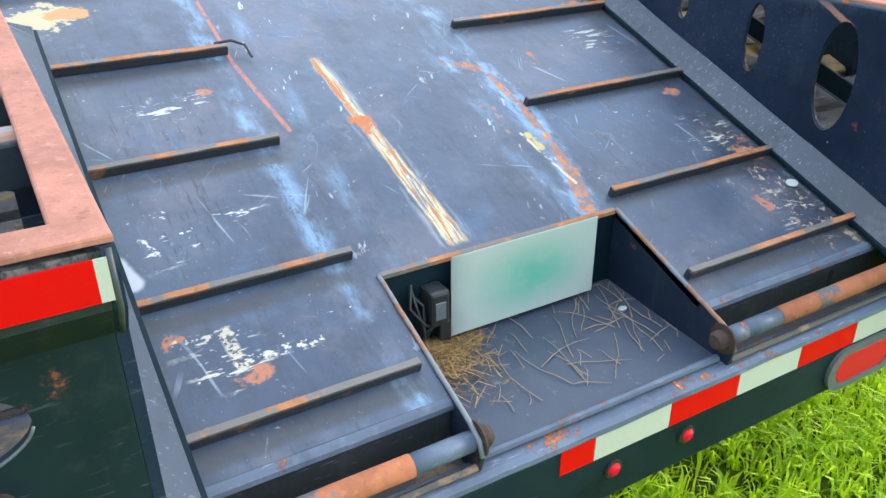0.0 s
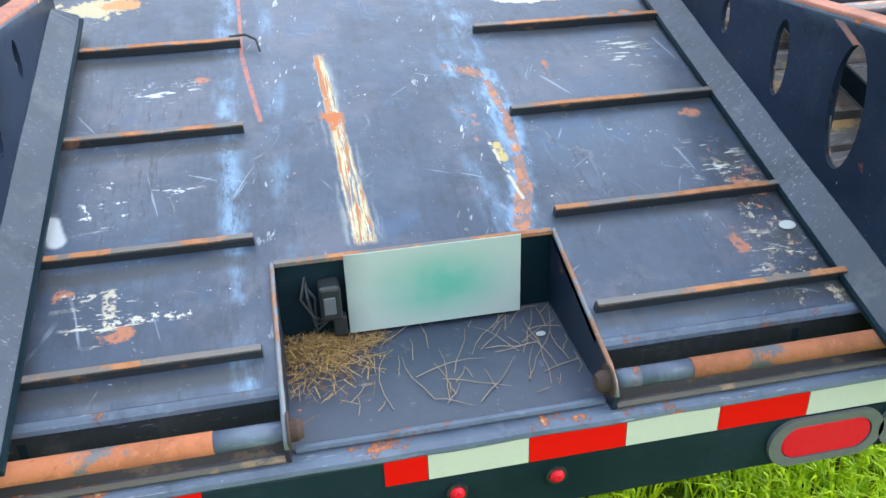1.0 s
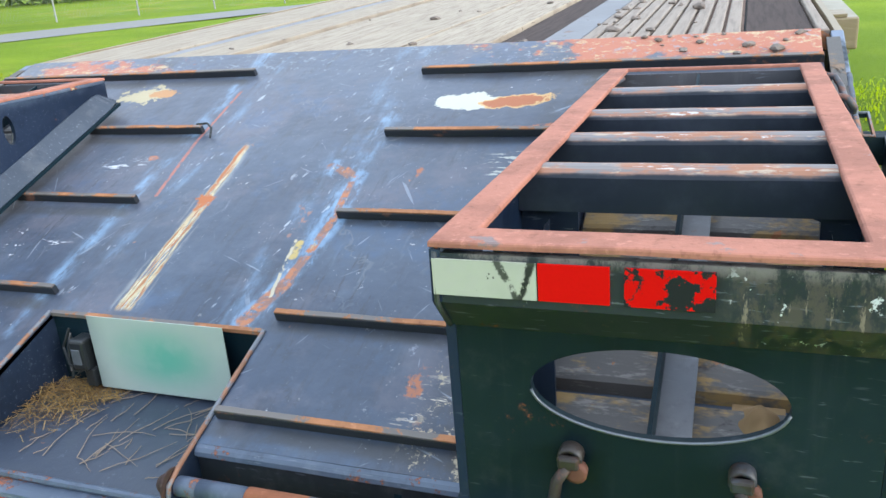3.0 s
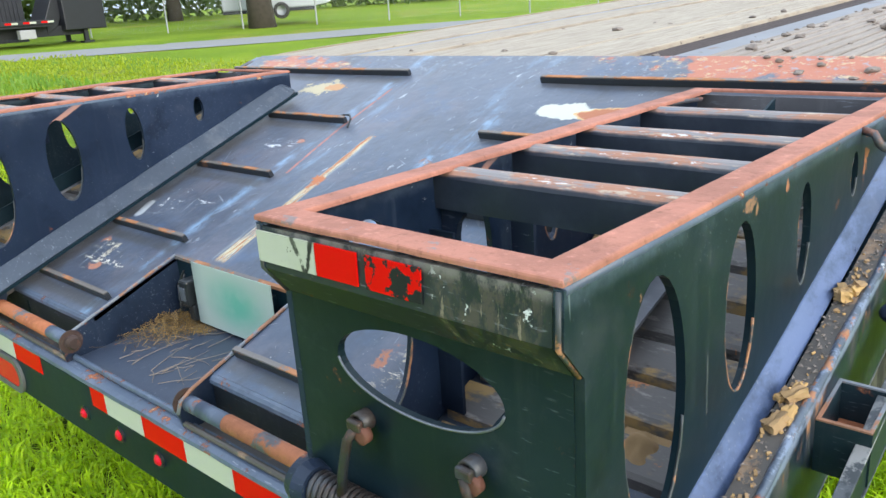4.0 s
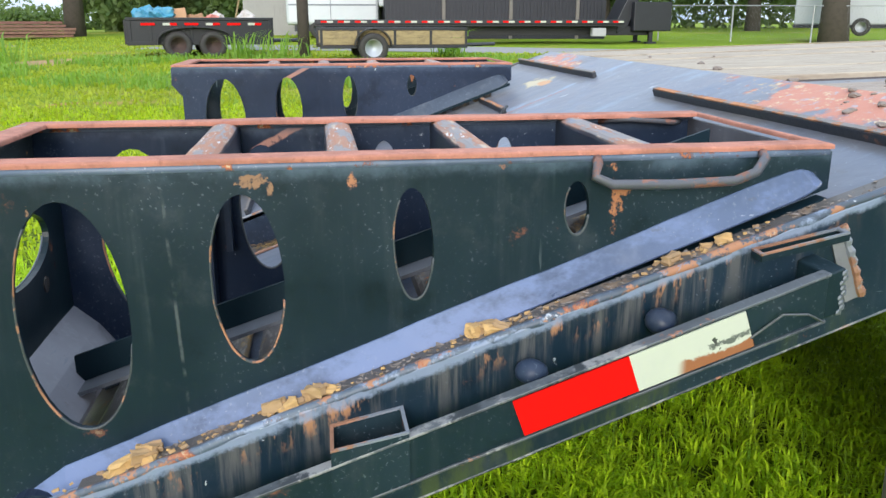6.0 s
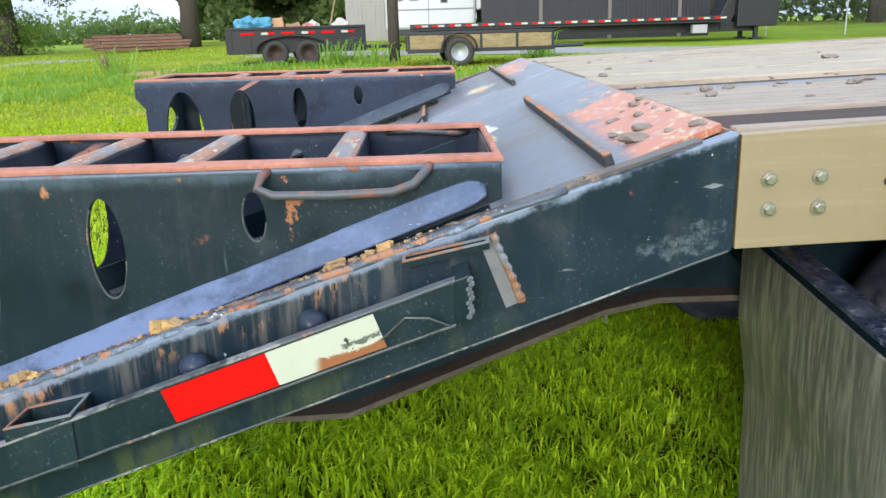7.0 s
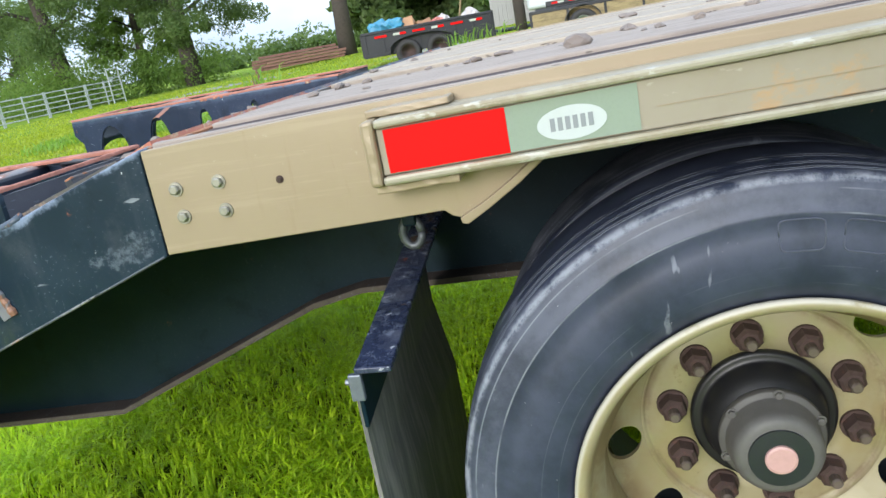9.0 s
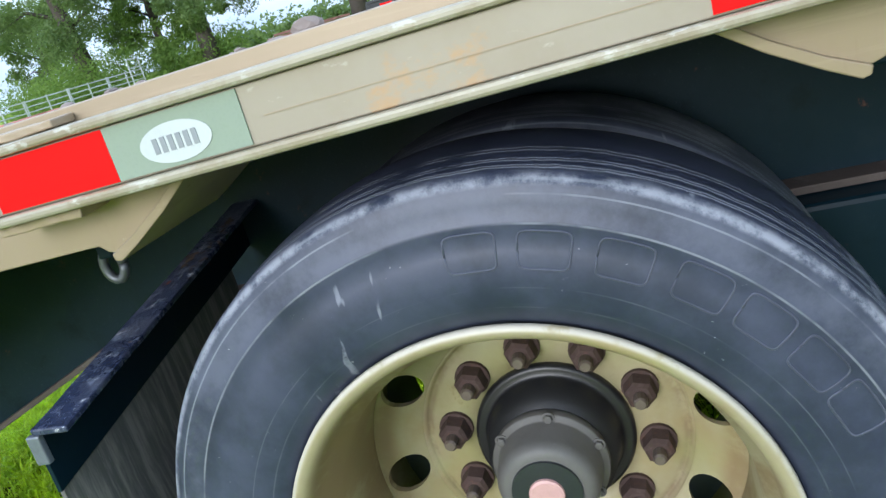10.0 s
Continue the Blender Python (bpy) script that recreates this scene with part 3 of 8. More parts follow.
def simple(name, base, rough=0.5, metal=0.0, vary=0.25, scale=12, bump=0.15, spec=0.5):
    p = Mat(name, base, rough, metal, spec)
    n = p.noise(scale, 6, 0.65, rand=True)
    p.layer(n.step(0.4, 0.75) * vary, tuple(c * 0.55 for c in base))
    p.layer(p.noise(scale * 6, 3, rand=True).step(0.62, 0.75) * vary * 0.7, tuple(min(1, c * 1.25 + 0.02) for c in base))
    p.bump(p.noise(scale * 5, 4, rand=True), bump, 0.002)
    return p.done()


STEEL_STRIP = worn_paint("bare_steel_strip", (0.150, 0.155, 0.170), 0.3, 0.9, 0.5, 0.45)
CLOD = simple("dried_mud", (0.225, 0.19, 0.165), 0.95, 0, 0.5, 30, 0.6)
p_ = Mat("dry_straw", (0.11, 0.055, 0.022), 0.85)
p_.layer(p_.island(), (0.48, 0.31, 0.11))
STRAW = p_.done()
TWIG = simple("dry_twig", (0.30, 0.235, 0.18), 0.9, 0, 0.5, 20)
p_ = Mat("wood_chip", (0.22, 0.15, 0.10), 0.9)
p_.layer(p_.island(), (0.52, 0.33, 0.13))
p_.layer(p_.noise(60, 4, 0.7).step(0.5, 0.7) * 0.6, (0.30, 0.20, 0.12))
p_.bump(p_.noise(80, 4), 0.4, 0.002)
CHIP = p_.done()
BOLT = simple("zinc_bolt", (0.33, 0.32, 0.27), 0.4, 0.7, 0.4, 60)
STUD = simple("worn_stud", (0.16, 0.18, 0.21), 0.4, 0.4, 0.4, 60)
HUB_GREY = simple("dusty_grey_hub", (0.115, 0.112, 0.105), 0.6, 0.2, 0.4, 25)
HUB_PINK = simple("faded_pink_plug", (0.50, 0.30, 0.28), 0.5, 0, 0.2, 60)
HUB_BLACK = simple("black_plastic", (0.02, 0.024, 0.027), 0.35, 0, 0.2, 40)
DRUM = simple("dark_drum", (0.010, 0.0105, 0.012), 0.42, 0.0, 0.3, 20)
p_ = Mat("scuffed_rubber_flap", (0.115, 0.112, 0.108), 0.45)
n_ = p_.noise(7, 5, 0.65)
p_.layer(p_.noise(20, 5, 0.7, (3.2, 1, 0.28)).step(0.42, 0.66) * 0.85, (0.30, 0.275, 0.25), 0.6)
p_.layer(p_.noise(46, 4, 0.7, (2.5, 1, 0.22)).step(0.60, 0.68) * n_.step(0.42, 0.6), (0.24, 0.24, 0.22), 0.7)
p_.layer(p_.noise(30, 5, 0.75, (1, 1, 0.6)).step(0.68, 0.72) * n_.step(0.45, 0.55), (0.36, 0.30, 0.22), 0.85)
p_.bump(p_.noise(40, 4), 0.25, 0.003)
FLAP = p_.done()


def hammered(p):
    """Rubbed, dimpled paint with bright flecks."""
    a, b = p.noise(45, 5, 0.75), p.noise(14, 5, 0.7)
    p.layer(a.step(0.50, 0.60) * b.step(0.38, 0.56) * 0.8, (0.15, 0.175, 0.23), 0.3)
    p.layer(a.step(0.63, 0.67), (0.48, 0.50, 0.54), 0.4)
    p.layer(b.step(0.62, 0.66), (0.10, 0.07, 0.05), 0.8)
    p.bump(a, 0.8, 0.004)


BRACKET = worn_paint("glossy_navy_bracket", (0.022, 0.030, 0.060), 0.4, 0.9, 0.4, 0.24, extra=hammered)
GALV = simple("galvanised_spring", (0.10, 0.11, 0.12), 0.45, 0.5, 0.5, 40)
LENS_RED = simple("red_lamp_lens", (0.60, 0.002, 0.022), 0.35, 0, 0.0, 90, 0.5, 0.3)
RUBBER = simple("black_grommet", (0.10, 0.11, 0.11), 0.6, 0, 0.3, 40)


def rail_paint():
    p = Mat("tan_champagne_paint", (0.295, 0.235, 0.150), 0.42, 0.15)
    n = p.noise(2.2, 5, 0.6)
    p.layer(n.step(0.4, 0.7) * 0.5, (0.245, 0.185, 0.110))
    p.layer(p.noise(9, 6, 0.7, (1, 0.4, 1)).step(0.66, 0.78) * 0.6, (0.30, 0.17, 0.08), 0.6)
    p.layer(p.noise(55, 4, 0.7).step(0.68, 0.76) * 0.5, (0.42, 0.38, 0.28))
    p.layer(p.noise(60, 3, 0.6, (1, 1, 6)).step(0.70, 0.76) * 0.35, (0.30, 0.24, 0.15))
    p.layer(p.noise(18, 5, 0.7, (1, 0.22, 5)).step(0.52, 0.66) * 0.30, (0.39, 0.315, 0.21), 0.5)
    p.layer(p.noise(12, 5, 0.7, (1, 3.0, 0.4)).step(0.58, 0.70) * 0.28, (0.24, 0.17, 0.095), 0.5)
    p.layer(p.noise(80, 4, 0.7).step(0.70, 0.74) * 0.7, (0.16, 0.09, 0.05), 0.7)
    p.bump(p.noise(5, 4), 0.25, 0.006)
    p.bump(p.noise(60, 4, 0.7, (1, 0.3, 3)), 0.10, 0.002)
    return p.done()


RAIL = rail_paint()
p_ = Mat("pale_rub_rail", (0.285, 0.252, 0.190), 0.42, 0.1)
n_ = p_.noise(6, 6, 0.68)
p_.layer(n_.step(0.42, 0.72) * 0.5, (0.245, 0.205, 0.14))
p_.layer(p_.noise(5, 6, 0.72, (1, 1, 1.6)).step(0.60, 0.68) * 0.55, (0.42, 0.235, 0.085), 0.6)
p_.layer(p_.noise(40, 5, 0.7, (1, 0.5, 1)).step(0.62, 0.70) * 0.5, (0.44, 0.41, 0.33), 0.6)
p_.bump(p_.noise(34, 4), 0.12, 0.002)
RAIL_LIGHT = p_.done()
p_ = Mat("rubbed_rail_lip", (0.31, 0.285, 0.21), 0.4, 0.15)
p_.layer(p_.noise(9, 6, 0.7).step(0.45, 0.6) * 0.8, (0.235, 0.20, 0.125))
p_.layer(p_.noise(60, 4, 0.7, (1, 0.4, 1)).step(0.58, 0.66) * 0.8, (0.43, 0.42, 0.36), 0.5)
p_.layer(p_.noise(14, 6, 0.75).step(0.66, 0.69), (0.36, 0.21, 0.10), 0.8)
p_.bump(p_.noise(60, 4), 0.3, 0.002)
RAIL_LIP = p_.done()


def tape(name, base, worn=0.0):
    p = Mat(name, base, 0.5, 0, 0.10)
    hexes = p.cells(260).step(0.0, 0.6)
    p.layer(hexes * 0.12, tuple(min(1, c * 1.3) for c in base))
    p.layer(p.noise(24, 5, 0.7, rand=True).step(0.62, 0.75) * 0.35, tuple(c * 0.7 for c in base))
    if worn:
        p.layer(p.noise(22, 5, 0.7, rand=True).step(0.66 - worn * 0.12, 0.68 - worn * 0.12), (0.02, 0.025, 0.025), 0.5)
    p.bump(p.noise(40, 3), 0.08, 0.001)
    return p.done()


TAPE_RED = tape("red_reflective_tape", (0.62, 0.004, 0.003))
TAPE_WHITE = tape("white_reflective_tape", (0.46, 0.49, 0.41))
TAPE_RED_WORN = tape("torn_red_tape", (0.62, 0.004, 0.003), 1.25)
p_ = Mat("slashed_white_tape", (0.46, 0.49, 0.41), 0.5, 0, 0.1)
x_, y_, z_ = p_.xyz()
n_ = p_.noise(30, 6, 0.75)
for c_, k_ in ((0.835, 0.45), (0.853, -0.35)):
    p_.layer((x_ - c_ + (z_ - 0.965) * k_ + (n_ - 0.5) * 0.02).abs().step(0.0045, 0.002) * n_.step(0.40, 0.46), (0.03, 0.035, 0.03), 0.6)
p_.layer(p_.noise(14, 4).step(0.45, 0.7) * 0.3, (0.34, 0.37, 0.30))
p_.layer(p_.noise(42, 4, 0.7).step(0.68, 0.71), (0.06, 0.06, 0.05), 0.6)
p_.bump(n_, 0.15, 0.002)
TAPE_SLASHED = p_.done()
p_ = Mat("stained_white_tape", (0.46, 0.49, 0.41), 0.45, 0, 0.25)
x_, y_, z_ = p_.xyz()
n_ = p_.noise(26, 6, 0.72)
p_.layer(p_.noise(12, 4).step(0.45, 0.7) * 0.3, (0.34, 0.38, 0.33))
d_ = z_ - 0.484 - y_ * 0.343 + (n_ - 0.5) * 0.035
p_.layer(y_.step(0.775, 0.79) * d_.step(0.010, 0.006), (0.26, 0.105, 0.045), 0.85)
p_.layer(y_.step(0.80, 0.82) * (d_ - 0.017).abs().step(0.004, 0.002) * n_.step(0.42, 0.5), (0.10, 0.115, 0.10), 0.6)
p_.layer(p_.noise(30, 4, 0.7).step(0.70, 0.72), (0.05, 0.055, 0.05), 0.6)
p_.bump(n_, 0.12, 0.002)
TAPE_STAINED = p_.done()
TAPE_GREEN = tape("faded_green_tape", (0.235, 0.285, 0.22))
BADGE = simple("white_badge", (0.46, 0.50, 0.49), 0.4, 0, 0.1, 30)
BADGE_INK = simple("grey_badge_ink", (0.22, 0.24, 0.25), 0.5, 0, 0.1, 30)


def plate_paint():
    p = Mat("blurred_teal_plate", (0.40, 0.49, 0.45), 0.5)
    x, y, z = p.xyz()
    a, b = (x - 0.045) * 7.5, (z - 0.597) * 13.5
    p.layer((a * a + b * b)._op("SQRT").step(1.15, 0.1) * 0.9, (0.10, 0.42, 0.31))
    p.layer((x + 0.118).step(0.05, -0.02) * 0.85, (0.20, 0.24, 0.25))
    p.layer(p.noise(14, 3).step(0.45, 0.7) * 0.25, (0.44, 0.52, 0.49))
    p.bump(p.noise(20, 2), 0.05, 0.001)
    return p.done()


PLATE = plate_paint()


def tyre_rubber():
    p = Mat("dusty_tyre_rubber", (0.020, 0.026, 0.046), 0.44)
    x, y, z = p.xyz()
    r = V(p.nt, ((y * y) + (z * z))._op("SQRT").s)
    n = p.noise(9, 6, 0.7)
    p.layer(n.step(0.35, 0.7) * 0.55, (0.060, 0.070, 0.112), 0.52)
    p.layer(r.step(0.408, 0.43) * r.step(0.464, 0.445) * n.step(0.30, 0.62) * 0.40, (0.115, 0.125, 0.165), 0.6)
    rub = (r - 0.4615 + (n - 0.5) * 0.008).abs().step(0.0075, 0.001)
    p.layer(rub * p.noise(22, 6, 0.75).step(0.36, 0.60) * 0.85, (0.27, 0.285, 0.325), 0.7)
    p.layer(p.noise(30, 6, 0.75, (1, 1, 2.5)).step(0.68, 0.74) * 0.5, (0.30, 0.30, 0.31), 0.8)
    p.layer(p.noise(60, 3, 0.7, (1, 1, 2.2)).step(0.735, 0.75), (0.42, 0.43, 0.46), 0.8)
    scuff = p.noise(7, 3, 0.6, (1, 3.5, 0.9)).step(0.66, 0.685) * n.step(0.46, 0.56)
    p.layer(scuff * 0.7, (0.20, 0.215, 0.26), 0.7)
    for rr, w, k in ((0.4185, 0.0016, 0.6), (0.448, 0.0014, 0.5), (0.462, 0.002, 0.5), (0.352, 0.0010, 0.2), (0.328, 0.0012, 0.2)):
        p.layer((r - rr + (n - 0.5) * 0.002).abs().step(w, w * 0.3) * p.noise(5, 4, 0.7).step(0.40, 0.60) * k, (0.24, 0.26, 0.29), 0.7)
    # fine pale wear lines round the shoulder of the tread
    wav = (p.noise(26, 3, 0.6) - 0.5) * 0.012
    for d in (0.037, 0.043, 0.057, 0.064, 0.090, 0.100):
        for face in (1.292, 0.965):
            p.layer((x - face + d + wav).abs().step(0.0022, 0.0008) * r.step(0.440, 0.452) * n.step(0.34, 0.5) * 0.7, (0.30, 0.32, 0.36), 0.7)
    p.bump(p.noise(60, 4), 0.10, 0.002)
    return p.done()


TYRE = tyre_rubber()
TYRE_MARK = worn_paint("rubbed_tyre_mark", (0.046, 0.053, 0.075), 0.0, 0.5, 0.0, 0.6)


def rim_paint():
    p = Mat("cream_wheel_paint", (0.31, 0.275, 0.165), 0.42, 0.05)
    n = p.noise(10, 6, 0.7)
    x, y, z = p.xyz()
    r = (y * y + z * z)._op("SQRT")
    p.layer(n.step(0.45, 0.75) * 0.6, (0.24, 0.185, 0.085), 0.5)
    p.layer(p.noise(4, 5, 0.65).step(0.46, 0.62) * 0.55, (0.27, 0.205, 0.085), 0.45)
    p.layer(r.step(0.225, 0.25) * r.step(0.292, 0.280) * p.noise(5, 6, 0.7, (0.5, 1, 1)).step(0.38, 0.56) * 0.8, (0.19, 0.125, 0.055), 0.6)
    p.layer((r - 0.191 + (n - 0.5) * 0.01).abs().step(0.012, 0.002) * p.noise(7, 5, 0.7).step(0.38, 0.56) * 0.75, (0.15, 0.10, 0.055), 0.7)
    p.layer((r - 0.147).abs().step(0.050, 0.020) * p.noise(16, 6, 0.75).step(0.58, 0.66) * 0.6, (0.17, 0.10, 0.06), 0.75)
    p.layer(p.noise(3, 5, 0.65).step(0.52, 0.64) * 0.35, (0.25, 0.27, 0.10), 0.5)
    p.layer(r.step(0.298, 0.303) * n.step(0.34, 0.5) * 0.8, (0.47, 0.44, 0.36), 0.5)
    p.layer(p.noise(30, 5, 0.7).step(0.66, 0.75) * 0.5, (0.30, 0.19, 0.09), 0.7)
    p.bump(p.noise(50, 4), 0.1, 0.002)
    return p.done()


RIM = rim_paint()


def grass_mat(name, lo, hi, dry):
    p = Mat(name, lo, 0.55, 0.0, 0.3)
    p.layer(p.island(), hi)
    p.layer(p.noise(0.9, 4, 0.6).step(0.55, 0.8) * 0.5, dry)
    p.b.inputs["Subsurface Weight"].default_value = 0.0
    t = p.nt.nodes.new("ShaderNodeBsdfTranslucent")
    t.inputs["Color"].default_value = (hi[0] * 1.5, hi[1] * 1.5, hi[2], 1)
    mx = p.nt.nodes.new("ShaderNodeMixShader")
    mx.inputs[0].default_value = 0.40
    m = p.done()
    out = p.nt.nodes["Material Output"]
    p.nt.links.new(p.b.outputs[0], mx.inputs[1])
    p.nt.links.new(t.outputs[0], mx.inputs[2])
    p.nt.links.new(mx.outputs[0], out.inputs["Surface"])
    return m


GRASS = grass_mat("mown_grass", (0.145, 0.265, 0.008), (0.50, 0.60, 0.018), (0.48, 0.48, 0.05))
NEAR_GRASS = grass_mat("near_grass", (0.065, 0.165, 0.010), (0.58, 0.77, 0.022), (0.52, 0.56, 0.04))
FAR_GRASS = grass_mat("uncut_grass", (0.15, 0.215, 0.016), (0.36, 0.42, 0.04), (0.42, 0.36, 0.10))
WEED = grass_mat("tall_weed", (0.10, 0.22, 0.03), (0.24, 0.38, 0.06), (0.36, 0.40, 0.10))
# tree leaf greens are lightened to stand in for distance haze
LEAF = grass_mat("haze_lightened_leaf", (0.060, 0.110, 0.042), (0.150, 0.215, 0.070), (0.19, 0.22, 0.075))
LEAF_LIGHT = grass_mat("bush_leaf", (0.075, 0.145, 0.032), (0.175, 0.265, 0.060), (0.22, 0.26, 0.08))


def ground_mat():
    p = Mat("lawn_ground", (0.17, 0.270, 0.012), 0.9, 0, 0.2)
    x, y, z = p.xyz()
    p.layer(p.noise(0.35, 5, 0.6).step(0.40, 0.68), (0.26, 0.36, 0.020))
    p.layer(p.noise(26, 6, 0.75).step(0.42, 0.66) * 0.75, (0.09, 0.17, 0.008))
    p.layer(p.noise(3.2, 5, 0.7).step(0.60, 0.75) * 0.5, (0.36, 0.38, 0.06))
    # darker green below the blades within a few metres of the trailer
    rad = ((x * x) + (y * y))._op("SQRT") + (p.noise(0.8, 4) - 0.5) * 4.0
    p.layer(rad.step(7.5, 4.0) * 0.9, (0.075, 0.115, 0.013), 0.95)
    # bare tan tracks and a sandy heap
    wob = (p.noise(0.6, 5, 0.7) - 0.5) * 3.2
    path = (x + 9.6 + y * 0.1 + wob * 0.4).abs().step(0.55, 0.15) * y.step(-1.0, -3.0) * p.noise(2.4, 5).step(0.45, 0.6)
    p.layer(path, (0.42, 0.25, 0.09))
    p.layer(p.noise(0.22, 6, 0.7).step(0.52, 0.64) * x.step(-7, -11) * 0.6, (0.33, 0.28, 0.06))
    heap = (((x + 18.0) * 0.55).abs() + ((y + 5.6) * 0.62).abs() + wob * 0.4).step(1.05, 0.6)
    p.layer(heap, (0.42, 0.28, 0.14))
    p.bump(p.noise(30, 5, 0.75), 0.9, 0.03)
    return p.done()


GROUND = ground_mat()
GRAVEL = simple("pale_gravel", (0.26, 0.26, 0.255), 0.95, 0, 0.4, 9, 0.6)
BARK = simple("grey_bark", (0.075, 0.062, 0.052), 0.95, 0, 0.6, 7, 0.9)
TRAILER_BLACK = simple("faded_black_paint", (0.011, 0.013, 0.018), 0.45, 0, 0.4, 3)
TRAILER_GREY = simple("dark_ribbed_panel", (0.017, 0.019, 0.028), 0.55, 0, 0.25, 2)
WHITE_PAINT = simple("white_trailer_skin", (0.48, 0.51, 0.54), 0.35, 0.1, 0.12, 2)
BARN_GREY = simple("pale_grey_siding", (0.30, 0.295, 0.285), 0.6, 0, 0.2, 2)
WINDOW_DARK = simple("dark_window_glass", (0.02, 0.026, 0.032), 0.12, 0, 0.1, 3)
PIPE_WHITE = simple("white_pipe_paint", (0.50, 0.52, 0.52), 0.5, 0, 0.15, 4)
TARP = simple("blue_tarp", (0.05, 0.24, 0.36), 0.5, 0, 0.3, 5)
CARD = simple("brown_cardboard", (0.42, 0.24, 0.13), 0.85, 0, 0.3, 5)
PINK = simple("pink_rubbish", (0.55, 0.20, 0.16), 0.8, 0, 0.3, 5)
PALE_BAG = simple("pale_rubbish_bag", (0.50, 0.46, 0.42), 0.7, 0, 0.3, 5)
WIRE = simple("galvanised_wire", (0.34, 0.36, 0.37), 0.5, 0.5, 0.2, 5)
CONCRETE = simple("grey_block", (0.36, 0.36, 0.37), 0.9, 0, 0.3, 5)


# ---------------------------------------------------------------- mesh helpers
def part(name, bm, material, parent=None, label="", smooth=False):
    """Links a bmesh as one mesh object under a thing or a part."""
    me = bpy.data.meshes.new(name)
    bmesh.ops.recalc_face_normals(bm, faces=bm.faces)
    bm.to_mesh(me)
    bm.free()
    me.materials.append(material)
    if smooth:
        for f in me.polygons:
            f.use_smooth = True
    ob = new(name, me)
    ob.parent = parent
    return tagged(ob, label)


def thing(name, label, category, group="", at=(0, 0, 0), kind=""):
    ob = new(name)
    ob.empty_display_size = 0.1
    ob.location = at
    return tagged(ob, label, category, group, kind)


def soften(bm, w, seg=2, angle=30):
    if w > 0:
        es = [e for e in bm.edges if len(e.link_faces) == 2 and e.calc_face_angle(0) > radians(angle)]
        bmesh.ops.bevel(bm, geom=es, offset=w, segments=seg, affect="EDGES", profile=0.5, clamp_overlap=True)
    return bm


def box(x0, x1, y0, y1, z0, z1, w=0.0, bm=None):
    bm2 = bmesh.new()
    bmesh.ops.create_cube(bm2, size=1.0)
    for v in bm2.verts:
        v.co = Vector(((x0 + x1) / 2 + v.co.x * (x1 - x0), (y0 + y1) / 2 + v.co.y * (y1 - y0), (z0 + z1) / 2 + v.co.z * (z1 - z0)))
    soften(bm2, w)
    return join(bm, bm2)


def join(bm, other):
    if bm is None:
        return other
    me = bpy.data.meshes.new("tmp")
    other.to_mesh(me)
    other.free()
    bm.from_mesh(me)
    bpy.data.meshes.remove(me)
    return bm


def prism(poly, a, b, axis="x", w=0.0, bm=None, seg=2):
    """A flat outline pushed along an axis from a to b. Outline in the other two axes, in order."""
    bm2 = bmesh.new()

    def put(p, t):
        if axis == "x":
            return (t, p[0], p[1])
        return (p[0], t, p[1]) if axis == "y" else (p[0], p[1], t)

    lo, hi = [bm2.verts.new(put(p, a)) for p in poly], [bm2.verts.new(put(p, b)) for p in poly]
    bm2.faces.new(lo)
    bm2.faces.new(hi[::-1])
    n = len(poly)
    for i in range(n):
        bm2.faces.new((lo[i], hi[i], hi[(i + 1) % n], lo[(i + 1) % n]))
    bmesh.ops.recalc_face_normals(bm2, faces=bm2.faces)
    soften(bm2, w, seg)
    return join(bm, bm2)


def holed(outer, holes, a, b, axis="x", w=0.0):
    """A plate with openings through it: outlines in two axes, thickness from a to b along the third."""
    bm = bmesh.new()

    def put(p, t):
        if axis == "x":
            return (t, p[0], p[1])
        return (p[0], t, p[1]) if axis == "y" else (p[0], p[1], t)

    edges = []
    for loop in (outer, *holes):
        vs = [bm.verts.new(put(p, a)) for p in loop]
        edges += [bm.edges.new((vs[i], vs[(i + 1) % len(vs)])) for i in range(len(vs))]
    bmesh.ops.triangle_fill(bm, use_beauty=True, use_dissolve=False, edges=edges)
    faces = list(bm.faces)
    res = bmesh.ops.extrude_face_region(bm, geom=faces, use_keep_orig=True)
    k = {"x": (b - a, 0, 0), "y": (0, b - a, 0), "z": (0, 0, b - a)}[axis]
    bmesh.ops.translate(bm, vec=k, verts=[v for v in res["geom"] if isinstance(v, bmesh.types.BMVert)])
    bmesh.ops.recalc_face_normals(bm, faces=bm.faces)
    return bm


def oval(cx, cy, rx, ry, n=28, turn=0.0):
    out = []
    for i in range(n):
        t = 2 * math.pi * i / n
        u, v = rx * math.cos(t), ry * math.sin(t)
        out.append((cx + u * math.cos(turn) - v * math.sin(turn), cy + u * math.sin(turn) + v * math.cos(turn)))
    return out


